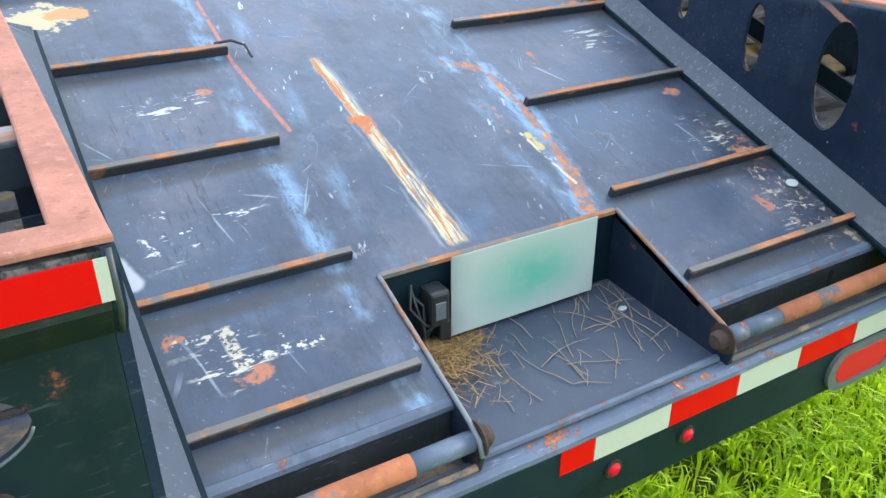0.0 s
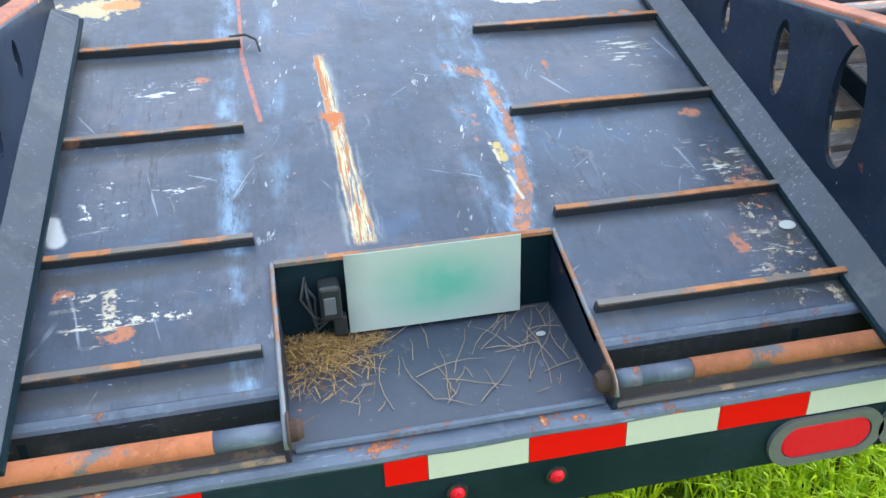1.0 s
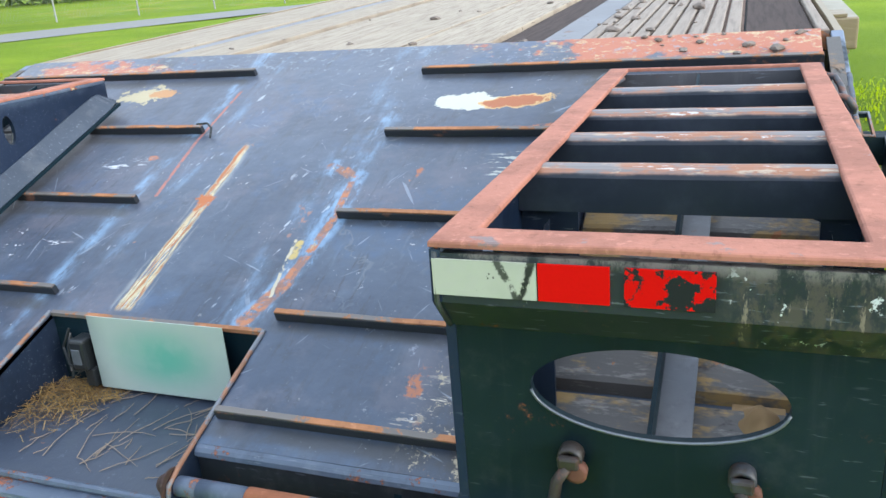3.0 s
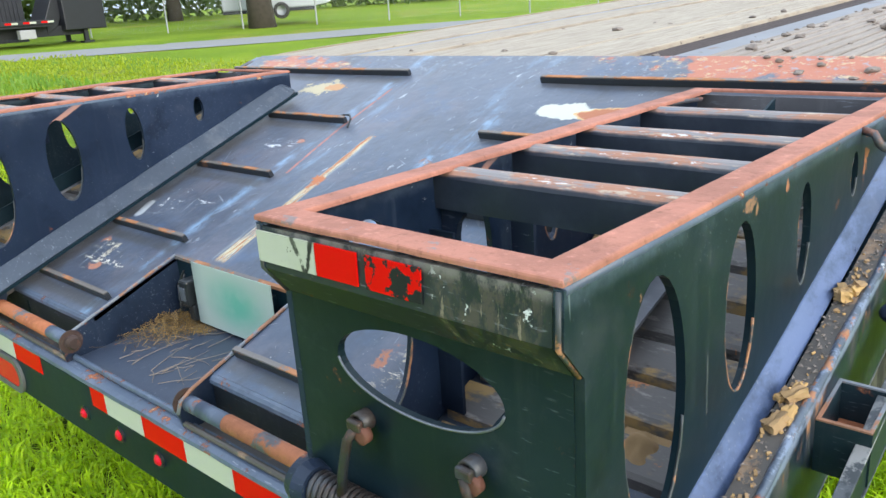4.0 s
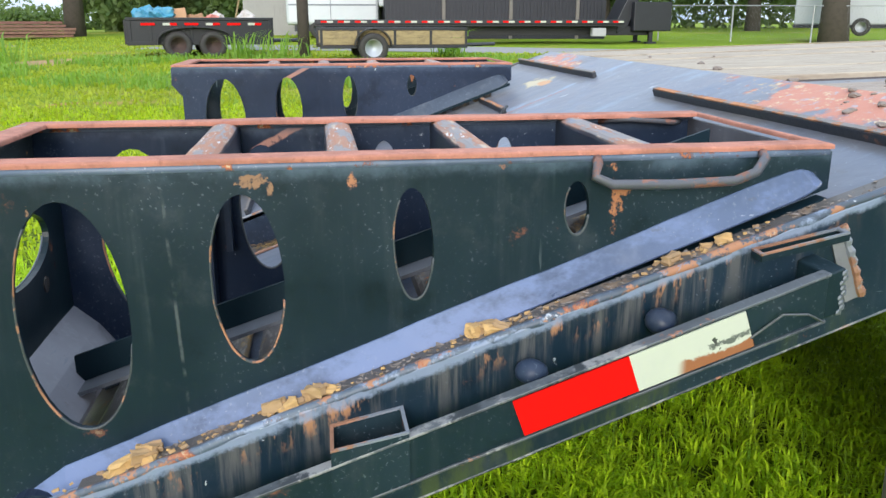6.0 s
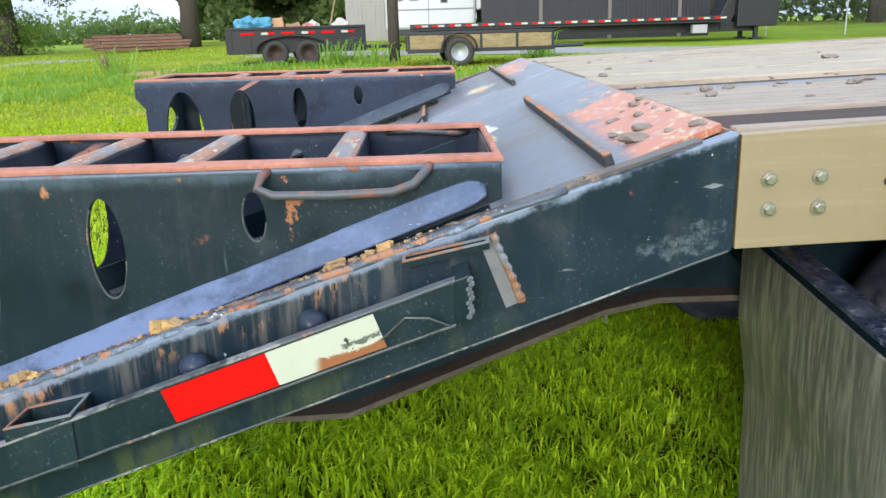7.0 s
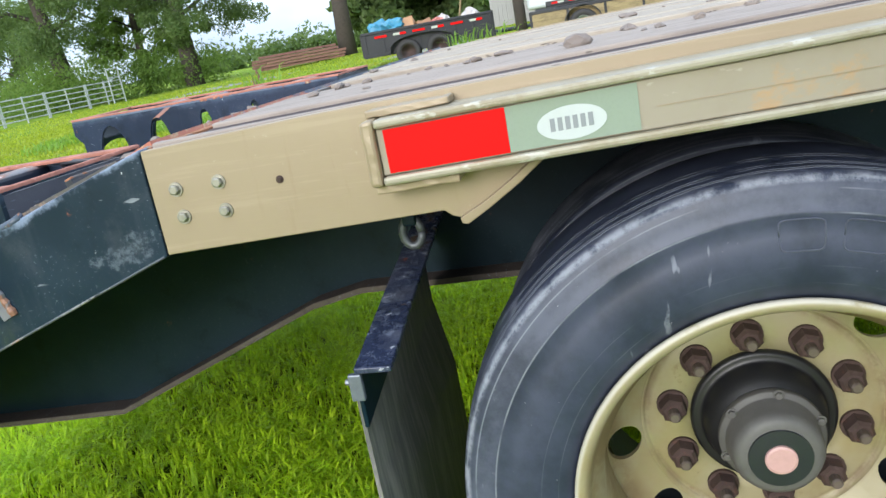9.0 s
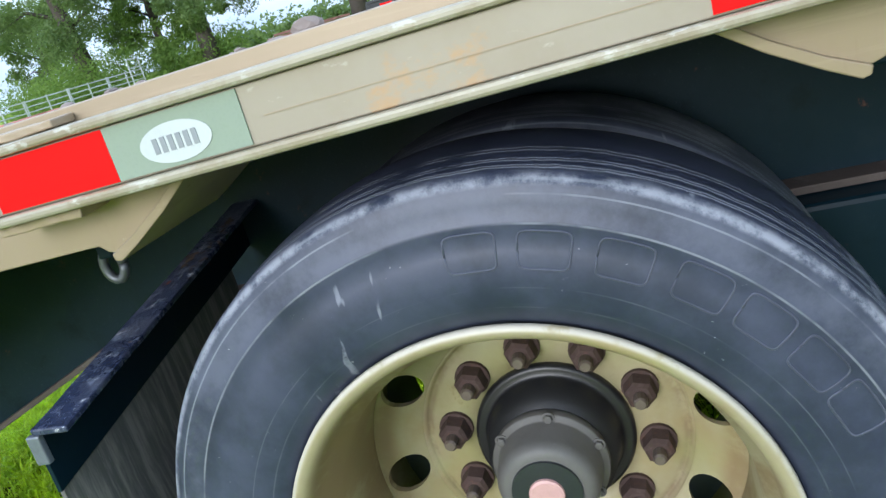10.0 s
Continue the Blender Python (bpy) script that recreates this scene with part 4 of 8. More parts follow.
def tube(path, r, n=10, bm=None, caps=True):
    """A round bar along a path; r may be one radius or one for each point."""
    bm2 = bmesh.new()
    pts = [Vector(p) for p in path]
    rs = r if isinstance(r, (list, tuple)) else [r] * len(pts)
    rings, side = [], None
    for i, p in enumerate(pts):
        d = (pts[min(i + 1, len(pts) - 1)] - pts[max(i - 1, 0)]).normalized()
        if side is None:
            side = d.orthogonal().normalized()
        side = (side - d * side.dot(d)).normalized()
        up = d.cross(side)
        rings.append([bm2.verts.new(p + rs[i] * (side * math.cos(2 * math.pi * k / n) + up * math.sin(2 * math.pi * k / n))) for k in range(n)])
    for a, b in zip(rings, rings[1:]):
        for k in range(n):
            bm2.faces.new((a[k], a[(k + 1) % n], b[(k + 1) % n], b[k]))
    if caps:
        bm2.faces.new(rings[0][::-1])
        bm2.faces.new(rings[-1])
    return join(bm, bm2)


def lathe(profile, origin, axis="x", n=64, bm=None, closed=False):
    """Turns (radius, distance along the axis) round an axis through origin."""
    bm2 = bmesh.new()
    o = Vector(origin)
    rings = []
    for r, h in profile:
        ring = []
        for k in range(n):
            c, s = r * math.cos(2 * math.pi * k / n), r * math.sin(2 * math.pi * k / n)
            q = {"x": (h, c, s), "y": (c, h, s), "z": (c, s, h)}[axis]
            ring.append(bm2.verts.new(o + Vector(q)))
        rings.append(ring)
    pairs = list(zip(rings, rings[1:])) + ([(rings[-1], rings[0])] if closed else [])
    for a, b in pairs:
        for k in range(n):
            bm2.faces.new((a[k], a[(k + 1) % n], b[(k + 1) % n], b[k]))
    if not closed:
        for ring in (rings[0], rings[-1]):
            bm2.faces.new(ring)
    bmesh.ops.recalc_face_normals(bm2, faces=bm2.faces)
    return join(bm, bm2)


def wobble(bm, amount, scale):
    for v in bm.verts:
        v.co += amount * noise.noise_vector(v.co * scale)
    return bm


def cut_long(bm, step, axis=1):
    """Cuts a mesh across an axis so that it can be dented."""
    lo, hi = min(v.co[axis] for v in bm.verts), max(v.co[axis] for v in bm.verts)
    nrm = [0, 0, 0]
    nrm[axis] = 1
    k = lo + step
    while k < hi - step * 0.3:
        co = [0, 0, 0]
        co[axis] = k
        bmesh.ops.bisect_plane(bm, geom=bm.verts[:] + bm.edges[:] + bm.faces[:], plane_co=co, plane_no=nrm)
        k += step
    return bm


def nut(c, r, h, axis="x", seed=0, bm=None):
    """A hexagon head on a washer."""
    d = {"x": Vector((1, 0, 0)), "y": Vector((0, 1, 0))}[axis]
    c = Vector(c)
    bm = tube([c, c + d * h * 0.25], r * 1.45, 16, bm)
    return tube([c + d * h * 0.25, c + d * h, c + d * h * 1.15], [r, r, r * 0.75], 6, bm)


def bed_z(y):
    return 0.545 + 0.37 * y


CREST = 1.337       # where the slope meets the deck
DECK = 1.036
GROUND_Z = -0.035


def lie(x, y, rise=0.0):
    return (x, y, bed_z(y) + rise)


# ---------------------------------------------------------------- ground
def ground_height(x, y):
    """Flat under the trailer, rising gently towards the far yard, least towards the corral."""
    t = max(0.0, -x - 1.5)
    k = 0.008 + 0.010 * min(1.0, max(0.0, (y + 22) / 16))
    h = k * min(t, 45.0) + GROUND_Z
    return h + 0.03 * noise.noise(Vector((x * 0.25, y * 0.25, 0))) * min(1.0, max(0.0, abs(x) - 2.0) * 0.2)


def build_ground():
    bm = bmesh.new()
    xs = [-900, -400, -200, -120, -80, -60] + [-46.5 + 1.5 * i for i in range(40)] + [14, 20, 30, 60, 120, 300, 900]
    ys = [-900, -400, -200, -100, -60] + [-45 + 1.5 * i for i in range(57)] + [42, 50, 70, 120, 300, 900]
    grid = [[bm.verts.new((x, y, ground_height(x, y))) for y in ys] for x in xs]
    for i in range(len(xs) - 1):
        for j in range(len(ys) - 1):
            bm.faces.new((grid[i][j], grid[i + 1][j], grid[i + 1][j + 1], grid[i][j + 1]))
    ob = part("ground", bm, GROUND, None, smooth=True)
    tagged(ob, "bright green mown lawn with worn tan tracks", "ground", kind="structure")

    bm = bmesh.new()
    mid = [(-27, -14), (-25.5, -4), (-23.5, 3), (-21, 9), (-18.6, 14), (-16.8, 18), (-14.5, 24), (-11, 33), (-6, 45)]
    rows = []
    for i, p in enumerate(mid):
        a, b = Vector(mid[max(i - 1, 0)]), Vector(mid[min(i + 1, len(mid) - 1)])
        d = (b - a).normalized()
        side = Vector((d.y, -d.x))
        rows.append([bm.verts.new((*(Vector(p) + side * k), ground_height(*(Vector(p) + side * k)) + 0.012)) for k in (-1.7, -0.6, 0.6, 1.7)])
    for a, b in zip(rows, rows[1:]):
        for k in range(3):
            bm.faces.new((a[k], a[k + 1], b[k + 1], b[k]))
    tagged(part("road", bm, GRAVEL), "pale grey gravel drive across the lawn", "road", kind="structure")


build_ground()


# ---------------------------------------------------------------- the flatbed trailer
trailer = thing("flatbed_trailer", "worn black and tan flatbed trailer with sloping steel tail", "trailer")


FASCIA = worn_paint("grimy_black_fascia", (0.012, 0.016, 0.022), 0.25, 0.6, 0.3, 0.45)


def dovetail():
    """Sloping bed plate with its notch, nose and crest."""
    x0, x1, n0, n1, nb = -1.20, 1.20, -0.232, 0.252, 0.312
    outline = [(x0, 0.085), (n0, 0.085), (n0, nb), (n1, nb), (n1, 0.085), (x1, 0.085), (x1, CREST), (x0, CREST)]
    bm = bmesh.new()
    xs, ys = [x0, -0.95, -0.7, -0.45, n0, 0.0, n1, 0.45, 0.7, 0.95, x1], [0.085, 0.2, nb, 0.5, 0.7, 0.9, 1.1, CREST]
    top = {}
    for i, x in enumerate(xs):
        for j, y in enumerate(ys):
            dent = 0.004 * noise.noise(Vector((x * 3, y * 3, 5)))
            top[i, j] = bm.verts.new((x, y, bed_z(y) + (dent if 0 < j < len(ys) - 1 and y != nb else 0)))
    for i in range(len(xs) - 1):
        for j in range(len(ys) - 1):
            if n0 - 0.001 <= xs[i] and xs[i + 1] <= n1 + 0.001 and ys[j + 1] <= nb + 0.001:
                continue
            bm.faces.new((top[i, j], top[i + 1, j], top[i + 1, j + 1], top[i, j + 1]))
    res = bmesh.ops.extrude_face_region(bm, geom=list(bm.faces), use_keep_orig=True)
    bmesh.ops.translate(bm, vec=(0, 0.003, -0.010), verts=[v for v in res["geom"] if isinstance(v, bmesh.types.BMVert)])
    part("sloping_bed", bm, BED, trailer, "blue-black steel plate with cream scrapes and rust")

    # rolled nose and dark fascia on each side of the notch
    for a, b in ((x0, n0 - 0.008), (n1 + 0.008, x1)):
        prof = [(0.0850, bed_z(0.085) - 0.0005), (0.079, bed_z(0.085) - 0.0035), (0.0745, bed_z(0.085) - 0.0085), (0.0735, bed_z(0.085) - 0.016),
                (0.080, bed_z(0.085) - 0.018), (0.0850, bed_z(0.085) - 0.0105)]
        part("nose", wobble(cut_long(prism(prof, a, b), 0.06, 0), 0.0008, 20), PAINT_EDGE, trailer, "scraped rolled edge")
        part("fascia", box(a, b, 0.079, 0.086, 0.478, 0.560, 0.002), FASCIA, trailer)


dovetail()


def bearing_paint():
    """Worn grey-brown bars: bare steel, black grease and tan sawdust trodden in."""
    p = Mat("stained_bearing_bar", (0.125, 0.118, 0.116), 0.5)
    a, b = p.noise(9, 6, 0.72, (0.6, 1, 1), rand=True), p.noise(28, 5, 0.72, (0.5, 2, 2), rand=True)
    p.layer(a.step(0.56, 0.64), (0.040, 0.036, 0.036), 0.45)
    p.layer(b.step(0.54, 0.64) * 0.8, (0.29, 0.275, 0.26), 0.45)
    p.layer(p.noise(6, 6, 0.72, (0.5, 1, 1), rand=True).step(0.49, 0.58) * 0.9, (0.42, 0.27, 0.105), 0.75)
    p.layer(p.noise(13, 6, 0.75, rand=True).step(0.62, 0.66), (0.40, 0.17, 0.08), 0.85)
    p.bump(b, 0.4, 0.003)
    return p.done()


BEARING = bearing_paint()


def cleats():
    rows_r = ((0.137, 0.268, 0.715), (0.345, 0.267, 0.705), (0.623, 0.264, 0.705), (0.911, 0.258, 0.705), (1.188, 0.253, 1.20))
    rows_l = ((0.142, -0.258, -0.63), (0.362, -0.260, -0.63), (0.648, -0.266, -0.63), (0.928, -0.262, -0.63), (1.210, -0.262, -1.20))
    for y, a, b in rows_r + rows_l:
        w, h = 0.0065, 0.0205
        c, s = math.cos(math.atan(0.37)), math.sin(math.atan(0.37))

        def bar(lo, hi, grow):
            return [(y + u * c - v * s, bed_z(y) + u * s + v * c) for u, v in ((-w - grow, lo), (-w - grow, hi), (w + grow, hi), (w + grow, lo))]

        x0, x1 = min(a, b), max(a, b)
        cleat = part("cleat", prism(bar(0.0, h - 0.0035, 0), x0, x1, "x", 0.001), BAR_DARK, trailer, "dark steel bar with rusted top")
        bm = wobble(cut_long(prism(bar(h - 0.0032, h, -0.0008), x0 + 0.001, x1 - 0.001, "x", 0.001), 0.03, 0), 0.0012, 26)
        part("worn_top", bm, RUST_BAR, cleat, "rust and bare metal")
    # bars that go on beneath the ramps
    for sgn, off in ((1, 0.0), (-1, 0.09)):
        xa, xb = sorted((sgn * 0.775 + off, sgn * 1.165 + off))
        for k in range(12):
            y = 0.035 + k * 0.083 + random.uniform(-0.006, 0.006)
            h, w = 0.018 + random.uniform(-0.004, 0.005), 0.030 + random.uniform(-0.003, 0.003)
            poly = [(y - w, bed_z(y - w) - 0.004), (y - w, bed_z(y - w) + h - 0.002), (y - w + 0.006, bed_z(y - w) + h + 0.004), (y + w - 0.004, bed_z(y + w) + h + 0.002), (y + w, bed_z(y + w) + h - 0.004), (y + w, bed_z(y + w) - 0.004)]
            part("bearing_bar", wobble(cut_long(prism(poly, xa, xb, "x"), 0.06, 0), 0.0018, 14), BEARING, trailer, "rust-stained tan bar under the ramp")
    # dusty seat plates under the ramps' feet
    for sgn, off in ((1, 0.0), (-1, 0.108)):
        xa, xb = sorted((sgn * 0.772 + off, sgn * 1.168 + off))
        seat = prism([(-0.068, 0.518), (0.084, 0.572), (0.084, 0.562), (-0.068, 0.508)], xa, xb)
        part("seat_plate", wobble(cut_long(seat, 0.06, 0), 0.002, 20), RUST_LEDGE, trailer, "dusty stained plate below the ramp")
    # bent end of one cleat
    part("bent_rod", tube([lie(-0.285, 0.935, 0.018), lie(-0.25, 0.932, 0.022), lie(-0.228, 0.915, 0.02), lie(-0.222, 0.895, 0.006)], 0.0030, 8), HUB_BLACK, trailer)


cleats()


def notch():
    n0, n1, nb = -0.232, 0.252, 0.312
    wall = [(nb + 0.006, bed_z(nb) + 0.001), (0.085, bed_z(0.085) + 0.004), (0.035, 0.562), (0.012, 0.548), (0.002, 0.525), (0.010, 0.492), (0.05, 0.482), (nb + 0.006, 0.505)]
    for a, b in ((n0 - 0.008, n0), (n1, n1 + 0.008)):
        side = part("notch_side", prism(wall, a, b, "x", 0.002), PAINT_DARK, trailer, "black gusset with scraped edge")
        m = (a + b) / 2
        edge = [(m, nb, bed_z(nb) + 0.001), (m, 0.20, bed_z(0.2) + 0.0025), (m, 0.085, bed_z(0.085) + 0.003), (m, 0.035, 0.561), (m, 0.012, 0.547), (m, 0.003, 0.525)]
        part("gusset_edge", wobble(cut_long(tube(edge, 0.0042, 8), 0.02), 0.0009, 40), RUST_WELD, side, "rubbed rusty edge", True)
    part("notch_back", box(n0, n1, nb, nb + 0.008, 0.505, bed_z(nb) - 0.002, 0.001), FRAME_DARK, trailer)
    part("notch_lip", prism([(nb - 0.004, bed_z(nb) - 0.006), (nb - 0.004, bed_z(nb) + 0.001), (nb + 0.004, bed_z(nb) + 0.004), (nb + 0.004, bed_z(nb) - 0.004)], n0, n1), RUST_BAR, trailer)
    bm = prism([(nb, 0.514), (0.028, 0.498), (0.028, 0.488), (nb, 0.504)], n0, n1)
    cut_long(bm, 0.06, 0)
    wobble(bm, 0.002, 9)
    part("notch_floor", bm, BED_FLOOR, trailer, "scuffed blue-black steel floor of the notch")
    # registration plate, blank, and its lamp
    pl = part("registration_plate", prism([(-0.118, 0.522), (0.188, 0.522), (0.188, 0.674), (-0.118, 0.674)], 0.284, 0.286, "y", 0.0006), PLATE, trailer, "blank pale teal registration plate")
    part("plate_bracket", box(-0.105, 0.17, 0.287, 0.311, 0.54, 0.64, 0.002), FRAME_DARK, trailer)
    lamp = part("plate_lamp", box(-0.165, -0.128, 0.268, 0.311, 0.56, 0.625, 0.006), HUB_BLACK, trailer, "small black lamp housing")
    part("lamp_window", box(-0.158, -0.138, 0.2655, 0.2685, 0.575, 0.607, 0.001), STUD, lamp)
    part("lamp_bracket", box(-0.145, -0.122, 0.275, 0.295, 0.525, 0.563, 0.003), HUB_BLACK, trailer)
    for k in range(3):
        pts = [Vector((-0.185, 0.30, 0.635 - 0.01 * k)), Vector((-0.195 + 0.012 * k, 0.285, 0.60)), Vector((-0.175, 0.272, 0.57 - 0.014 * k)), Vector((-0.155, 0.28, 0.556))]
        part("lamp_wire", tube(pts, 0.0028, 6), HUB_BLACK, trailer)
    # hinge pin ends in the gussets
    for x, d in ((n0, 1), (n1, -1)):
        part("hinge_pin", tube([(x, 0.025, 0.540), (x + d * 0.014, 0.025, 0.540), (x + d * 0.022, 0.025, 0.540)], [0.017, 0.017, 0.012], 16), RUST_NUT, trailer, "dark rusted pin end")
        part("pin_washer", tube([(x, 0.025, 0.540), (x + d * 0.003, 0.025, 0.540)], 0.027, 20), RUST_NUT, trailer)


p_ = Mat("notch_floor_paint", (0.042, 0.056, 0.086), 0.40)
n_ = p_.noise(9, 6, 0.7)
p_.layer(n_.step(0.45, 0.7) * 0.6, (0.065, 0.08, 0.105), 0.52)
p_.layer(p_.noise(40, 5, 0.7).step(0.60, 0.70) * 0.5, (0.17, 0.20, 0.25), 0.6)
p_.layer(p_.noise(11, 6, 0.72).step(0.645, 0.67), (0.42, 0.17, 0.09), 0.85)
p_.bump(n_, 0.3, 0.006)
BED_FLOOR = p_.done()
notch()


def rear_bumper():
    part("bumper_face", box(-1.25, 1.25, -0.004, 0.008, 0.338, 0.478, 0.003), FRAME_DARK, trailer, "black rear beam face")
    bm = prism([(0.008, 0.478), (-0.004, 0.478), (-0.008, 0.484), (-0.006, 0.491), (0.004, 0.495), (0.030, 0.497), (0.030, 0.487), (0.008, 0.487)], -1.25, 1.25)
    part("bumper_edge", wobble(cut_long(bm, 0.05, 0), 0.0015, 14), PAINT_EDGE, trailer, "rounded scraped blue-black edge")
    for a, b in ((-1.2, -0.24), (0.26, 1.2)):
        part("bumper_ledge", box(a, b, 0.0305, 0.068, 0.478, 0.489, 0.002), RUST_LEDGE, trailer, "dusty rust-stained ledge")
        part("floor_bead", tube([(a, 0.012, 0.502), ((a + b) / 2, 0.013, 0.502), (b, 0.012, 0.502)], 0.006, 8), RUST_LEDGE, trailer)
    part("floor_bead", tube([(-0.225, 0.026, 0.503), (0.0, 0.025, 0.503), (0.245, 0.026, 0.503)], 0.007, 8), PAINT_EDGE, trailer)
    # reflective tape
    runs = [(-0.104, -0.0385, 1)] + [(-0.0385 + 0.1555 * k, 0.117 + 0.1555 * k, k % 2) for k in range(8)]
    runs += [(-0.36 - 0.1555 * (k + 1), -0.36 - 0.1555 * k, k % 2 == 0) for k in range(5)]
    for k, (a, b, red) in enumerate(runs):
        bm = box(a + 0.0008, b - 0.0008, -0.0055, -0.004, 0.4335, 0.4855, 0.0)
        part("tape_strip", bm, TAPE_RED if red else TAPE_WHITE, trailer, "red reflective tape" if red else "white reflective tape")
    # three small marker lamps
    for x in (-0.155, 0.004, 0.162):
        lamp = part("marker_lamp", lathe([(0.012, -0.006), (0.012, -0.010), (0.006, -0.0145)], (x, 0.0, 0.399), "y", 16), LENS_RED, trailer, "small round red marker lamp")
        part("lamp_ring", lathe([(0.017, -0.004), (0.017, -0.008), (0.0125, -0.0085), (0.0125, -0.004)], (x, 0, 0.399), "y", 18, closed=True), HUB_BLACK, lamp)
    # oval tail lamps in grommets
    for sgn in (1, -1):
        for x in (0.628, 0.83, 1.03):
            out = []
            for k in range(40):
                t = 2 * math.pi * k / 40
                out.append((t, math.cos(t), math.sin(t)))
            cx = sgn * x + (0 if sgn > 0 else 0.03)

            def stadium(hw, hh):
                return [(cx + (hw - hh) * (1 if c > 0 else -1) + hh * c, 0.382 + hh * s) for _, c, s in out]

            g = part("lamp_grommet", holed(stadium(0.105, 0.047), [stadium(0.083, 0.033)], -0.012, -0.0045, "y"), RUBBER, trailer, "grey rubber grommet")
            bm = prism(stadium(0.082, 0.0325), -0.0105, -0.0045, "y", 0.003)
            part("tail_lamp", bm, LENS_RED, trailer, "oval red tail lamp lens")


rear_bumper()


def hinge_pipes():
    for a, b, name in ((0.262, 0.30, 0), (0.30, 0.385, 0), (0.385, 1.20, 1), (-0.335, -0.24, 0), (-1.16, -0.335, 1)):
        r = 0.0165 if name else 0.0155
        bm = tube([(a, 0.026, 0.539), ((a + b) / 2, 0.026, 0.5395), (b, 0.026, 0.539)], r, 20)
        part("hinge_pipe", bm, RUST_PIPE if name else PAINT_EDGE, trailer, "rust-orange hinge pipe" if name else "dark painted pipe sleeve", True)


hinge_pipes()


def ledge_z(y):
    return 0.5905 + 0.336 * y


def side_beam(sgn):
    """The sloping side beam with its rub rail, pockets and tape."""
    def X(x):
        return sgn * x

    def span(a, b):
        return sorted((X(a), X(b)))

    def top(y):
        return 0.589 + 0.336 * y if y < 1.2 else 0.9922 + 0.30 * (y - 1.2)

    def low(y):
        return 0.395 + 0.3545 * y

    prof = [(0.0, top(0)), (0.4, top(0.4)), (0.8, top(0.8)), (1.345, 1.034), (1.345, 0.872), (0.8, low(0.8)), (0.2, low(0.2)), (0.0, 0.40)]
    a, b = span(1.222, 1.25)
    part("side_beam", prism(prof, a, b, "x", 0.003), BEAM, trailer, "dark green-black sloping side beam")
    pts = [(X(1.2490), 0.21 + 0.59 * k / 12, low(0.21 + 0.59 * k / 12) + 0.0015) for k in range(13)] + [(X(1.2490), 1.34, 0.873)]
    part("beam_edge", wobble(cut_long(tube(pts, 0.0022, 6), 0.03), 0.0006, 40), BARE_EDGE, trailer, "thin bare lower edge", True)
    # rounded scraped top edge
    pts = [(X(1.2440), y, top(y) - 0.002) for y in (0.0, 0.2, 0.4, 0.6, 0.8, 1.0, 1.12)]
    bm = wobble(cut_long(tube(pts, 0.0064, 10), 0.025), 0.0030, 30)
    part("beam_edge", bm, SCRAPED, trailer, "scraped blue-grey edge with rust", True)
    ledge = [(0.05, ledge_z(0.05)), (1.17, ledge_z(1.17)), (1.30, 1.0235), (1.30, 1.0115), (1.17, ledge_z(1.17) - 0.012), (0.05, ledge_z(0.05) - 0.012)]
    a, b = span(1.2105, 1.2395)
    part("side_ledge", prism(ledge, a, b), RUST_LEDGE, trailer, "dusty rusted ledge along the ramp")
    # rub rail
    def face(y0, y1, z_top, h, xa, xb, w=0.002):
        p4 = [(y0, z_top(y0)), (y1, z_top(y1)), (y1, z_top(y1) - h), (y0, z_top(y0) - h)]
        q = span(xa, xb)
        return prism(p4, q[0], q[1], "x", w)

    rail = lambda y: 0.533 + 0.343 * y
    part("rub_rail", face(-0.02, 0.965, rail, 0.058, 1.302, 1.316), PAINT_GREEN, trailer, "dark rub rail with bare edges")
    part("rail_edge", wobble(cut_long(face(-0.02, 0.965, lambda y: rail(y) + 0.003, 0.004, 1.300, 1.319, 0.0012), 0.04), 0.0008, 40), BARE_EDGE, trailer)
    part("rail_edge", wobble(cut_long(face(-0.02, 0.965, lambda y: rail(y) - 0.057, 0.004, 1.300, 1.319, 0.0012), 0.04), 0.0008, 40), BARE_EDGE, trailer)
    part("rail_end", face(0.962, 0.985, lambda y: rail(y) + 0.001, 0.058, 1.25, 1.316), PAINT_GREEN, trailer)
    # weld beads where the rail ends
    for k in range(9):
        t = k / 8
        bead = bmesh.new()
        bmesh.ops.create_icosphere(bead, subdivisions=1, radius=0.0055)
        bmesh.ops.translate(bead, vec=(X(1.313), 0.984 + 0.002 * math.sin(k * 2.1), rail(0.98) - 0.004 - 0.05 * t), verts=bead.verts)
        part("weld_bead", bead, STUD, trailer)
    # tape
    for y0, y1, red in ((0.423, 0.570, 0), (0.5735, 0.7145, 1), (0.7145, 0.858, 0)):
        if y0 < 0.5:
            continue
        q = span(1.3165, 1.3185)
        p4 = [(y0, rail(y0) - 0.003), (y1, rail(y1) - 0.003), (y1 + 0.016, rail(y1) - 0.049), (y0 + 0.016, rail(y0) - 0.049)]
        part("tape_strip", prism(p4, q[0], q[1]), TAPE_RED if red else TAPE_STAINED, trailer, "red reflective tape" if red else "torn white reflective tape")
    # stake pockets and spacers between beam and rail
    for y, hy, lift, x1, low_z in ((0.405, 0.046, 0.014, 1.3185, 0.060), (0.955, 0.058, 0.030, 1.276, 0.10)):
        q = span(1.2505, x1)
        outer = [(q[0], y - hy), (q[1], y - hy), (q[1], y + hy), (q[0], y + hy)]
        inner = [(q[0] + 0.0045, y - hy + 0.0045), (q[1] - 0.0045, y - hy + 0.0045), (q[1] - 0.0045, y + hy - 0.0045), (q[0] + 0.0045, y + hy - 0.0045)]
        bm = holed(outer, [inner], rail(y) + lift - 0.008 if y > 0.9 else rail(y) - low_z, rail(y) + lift, "z")
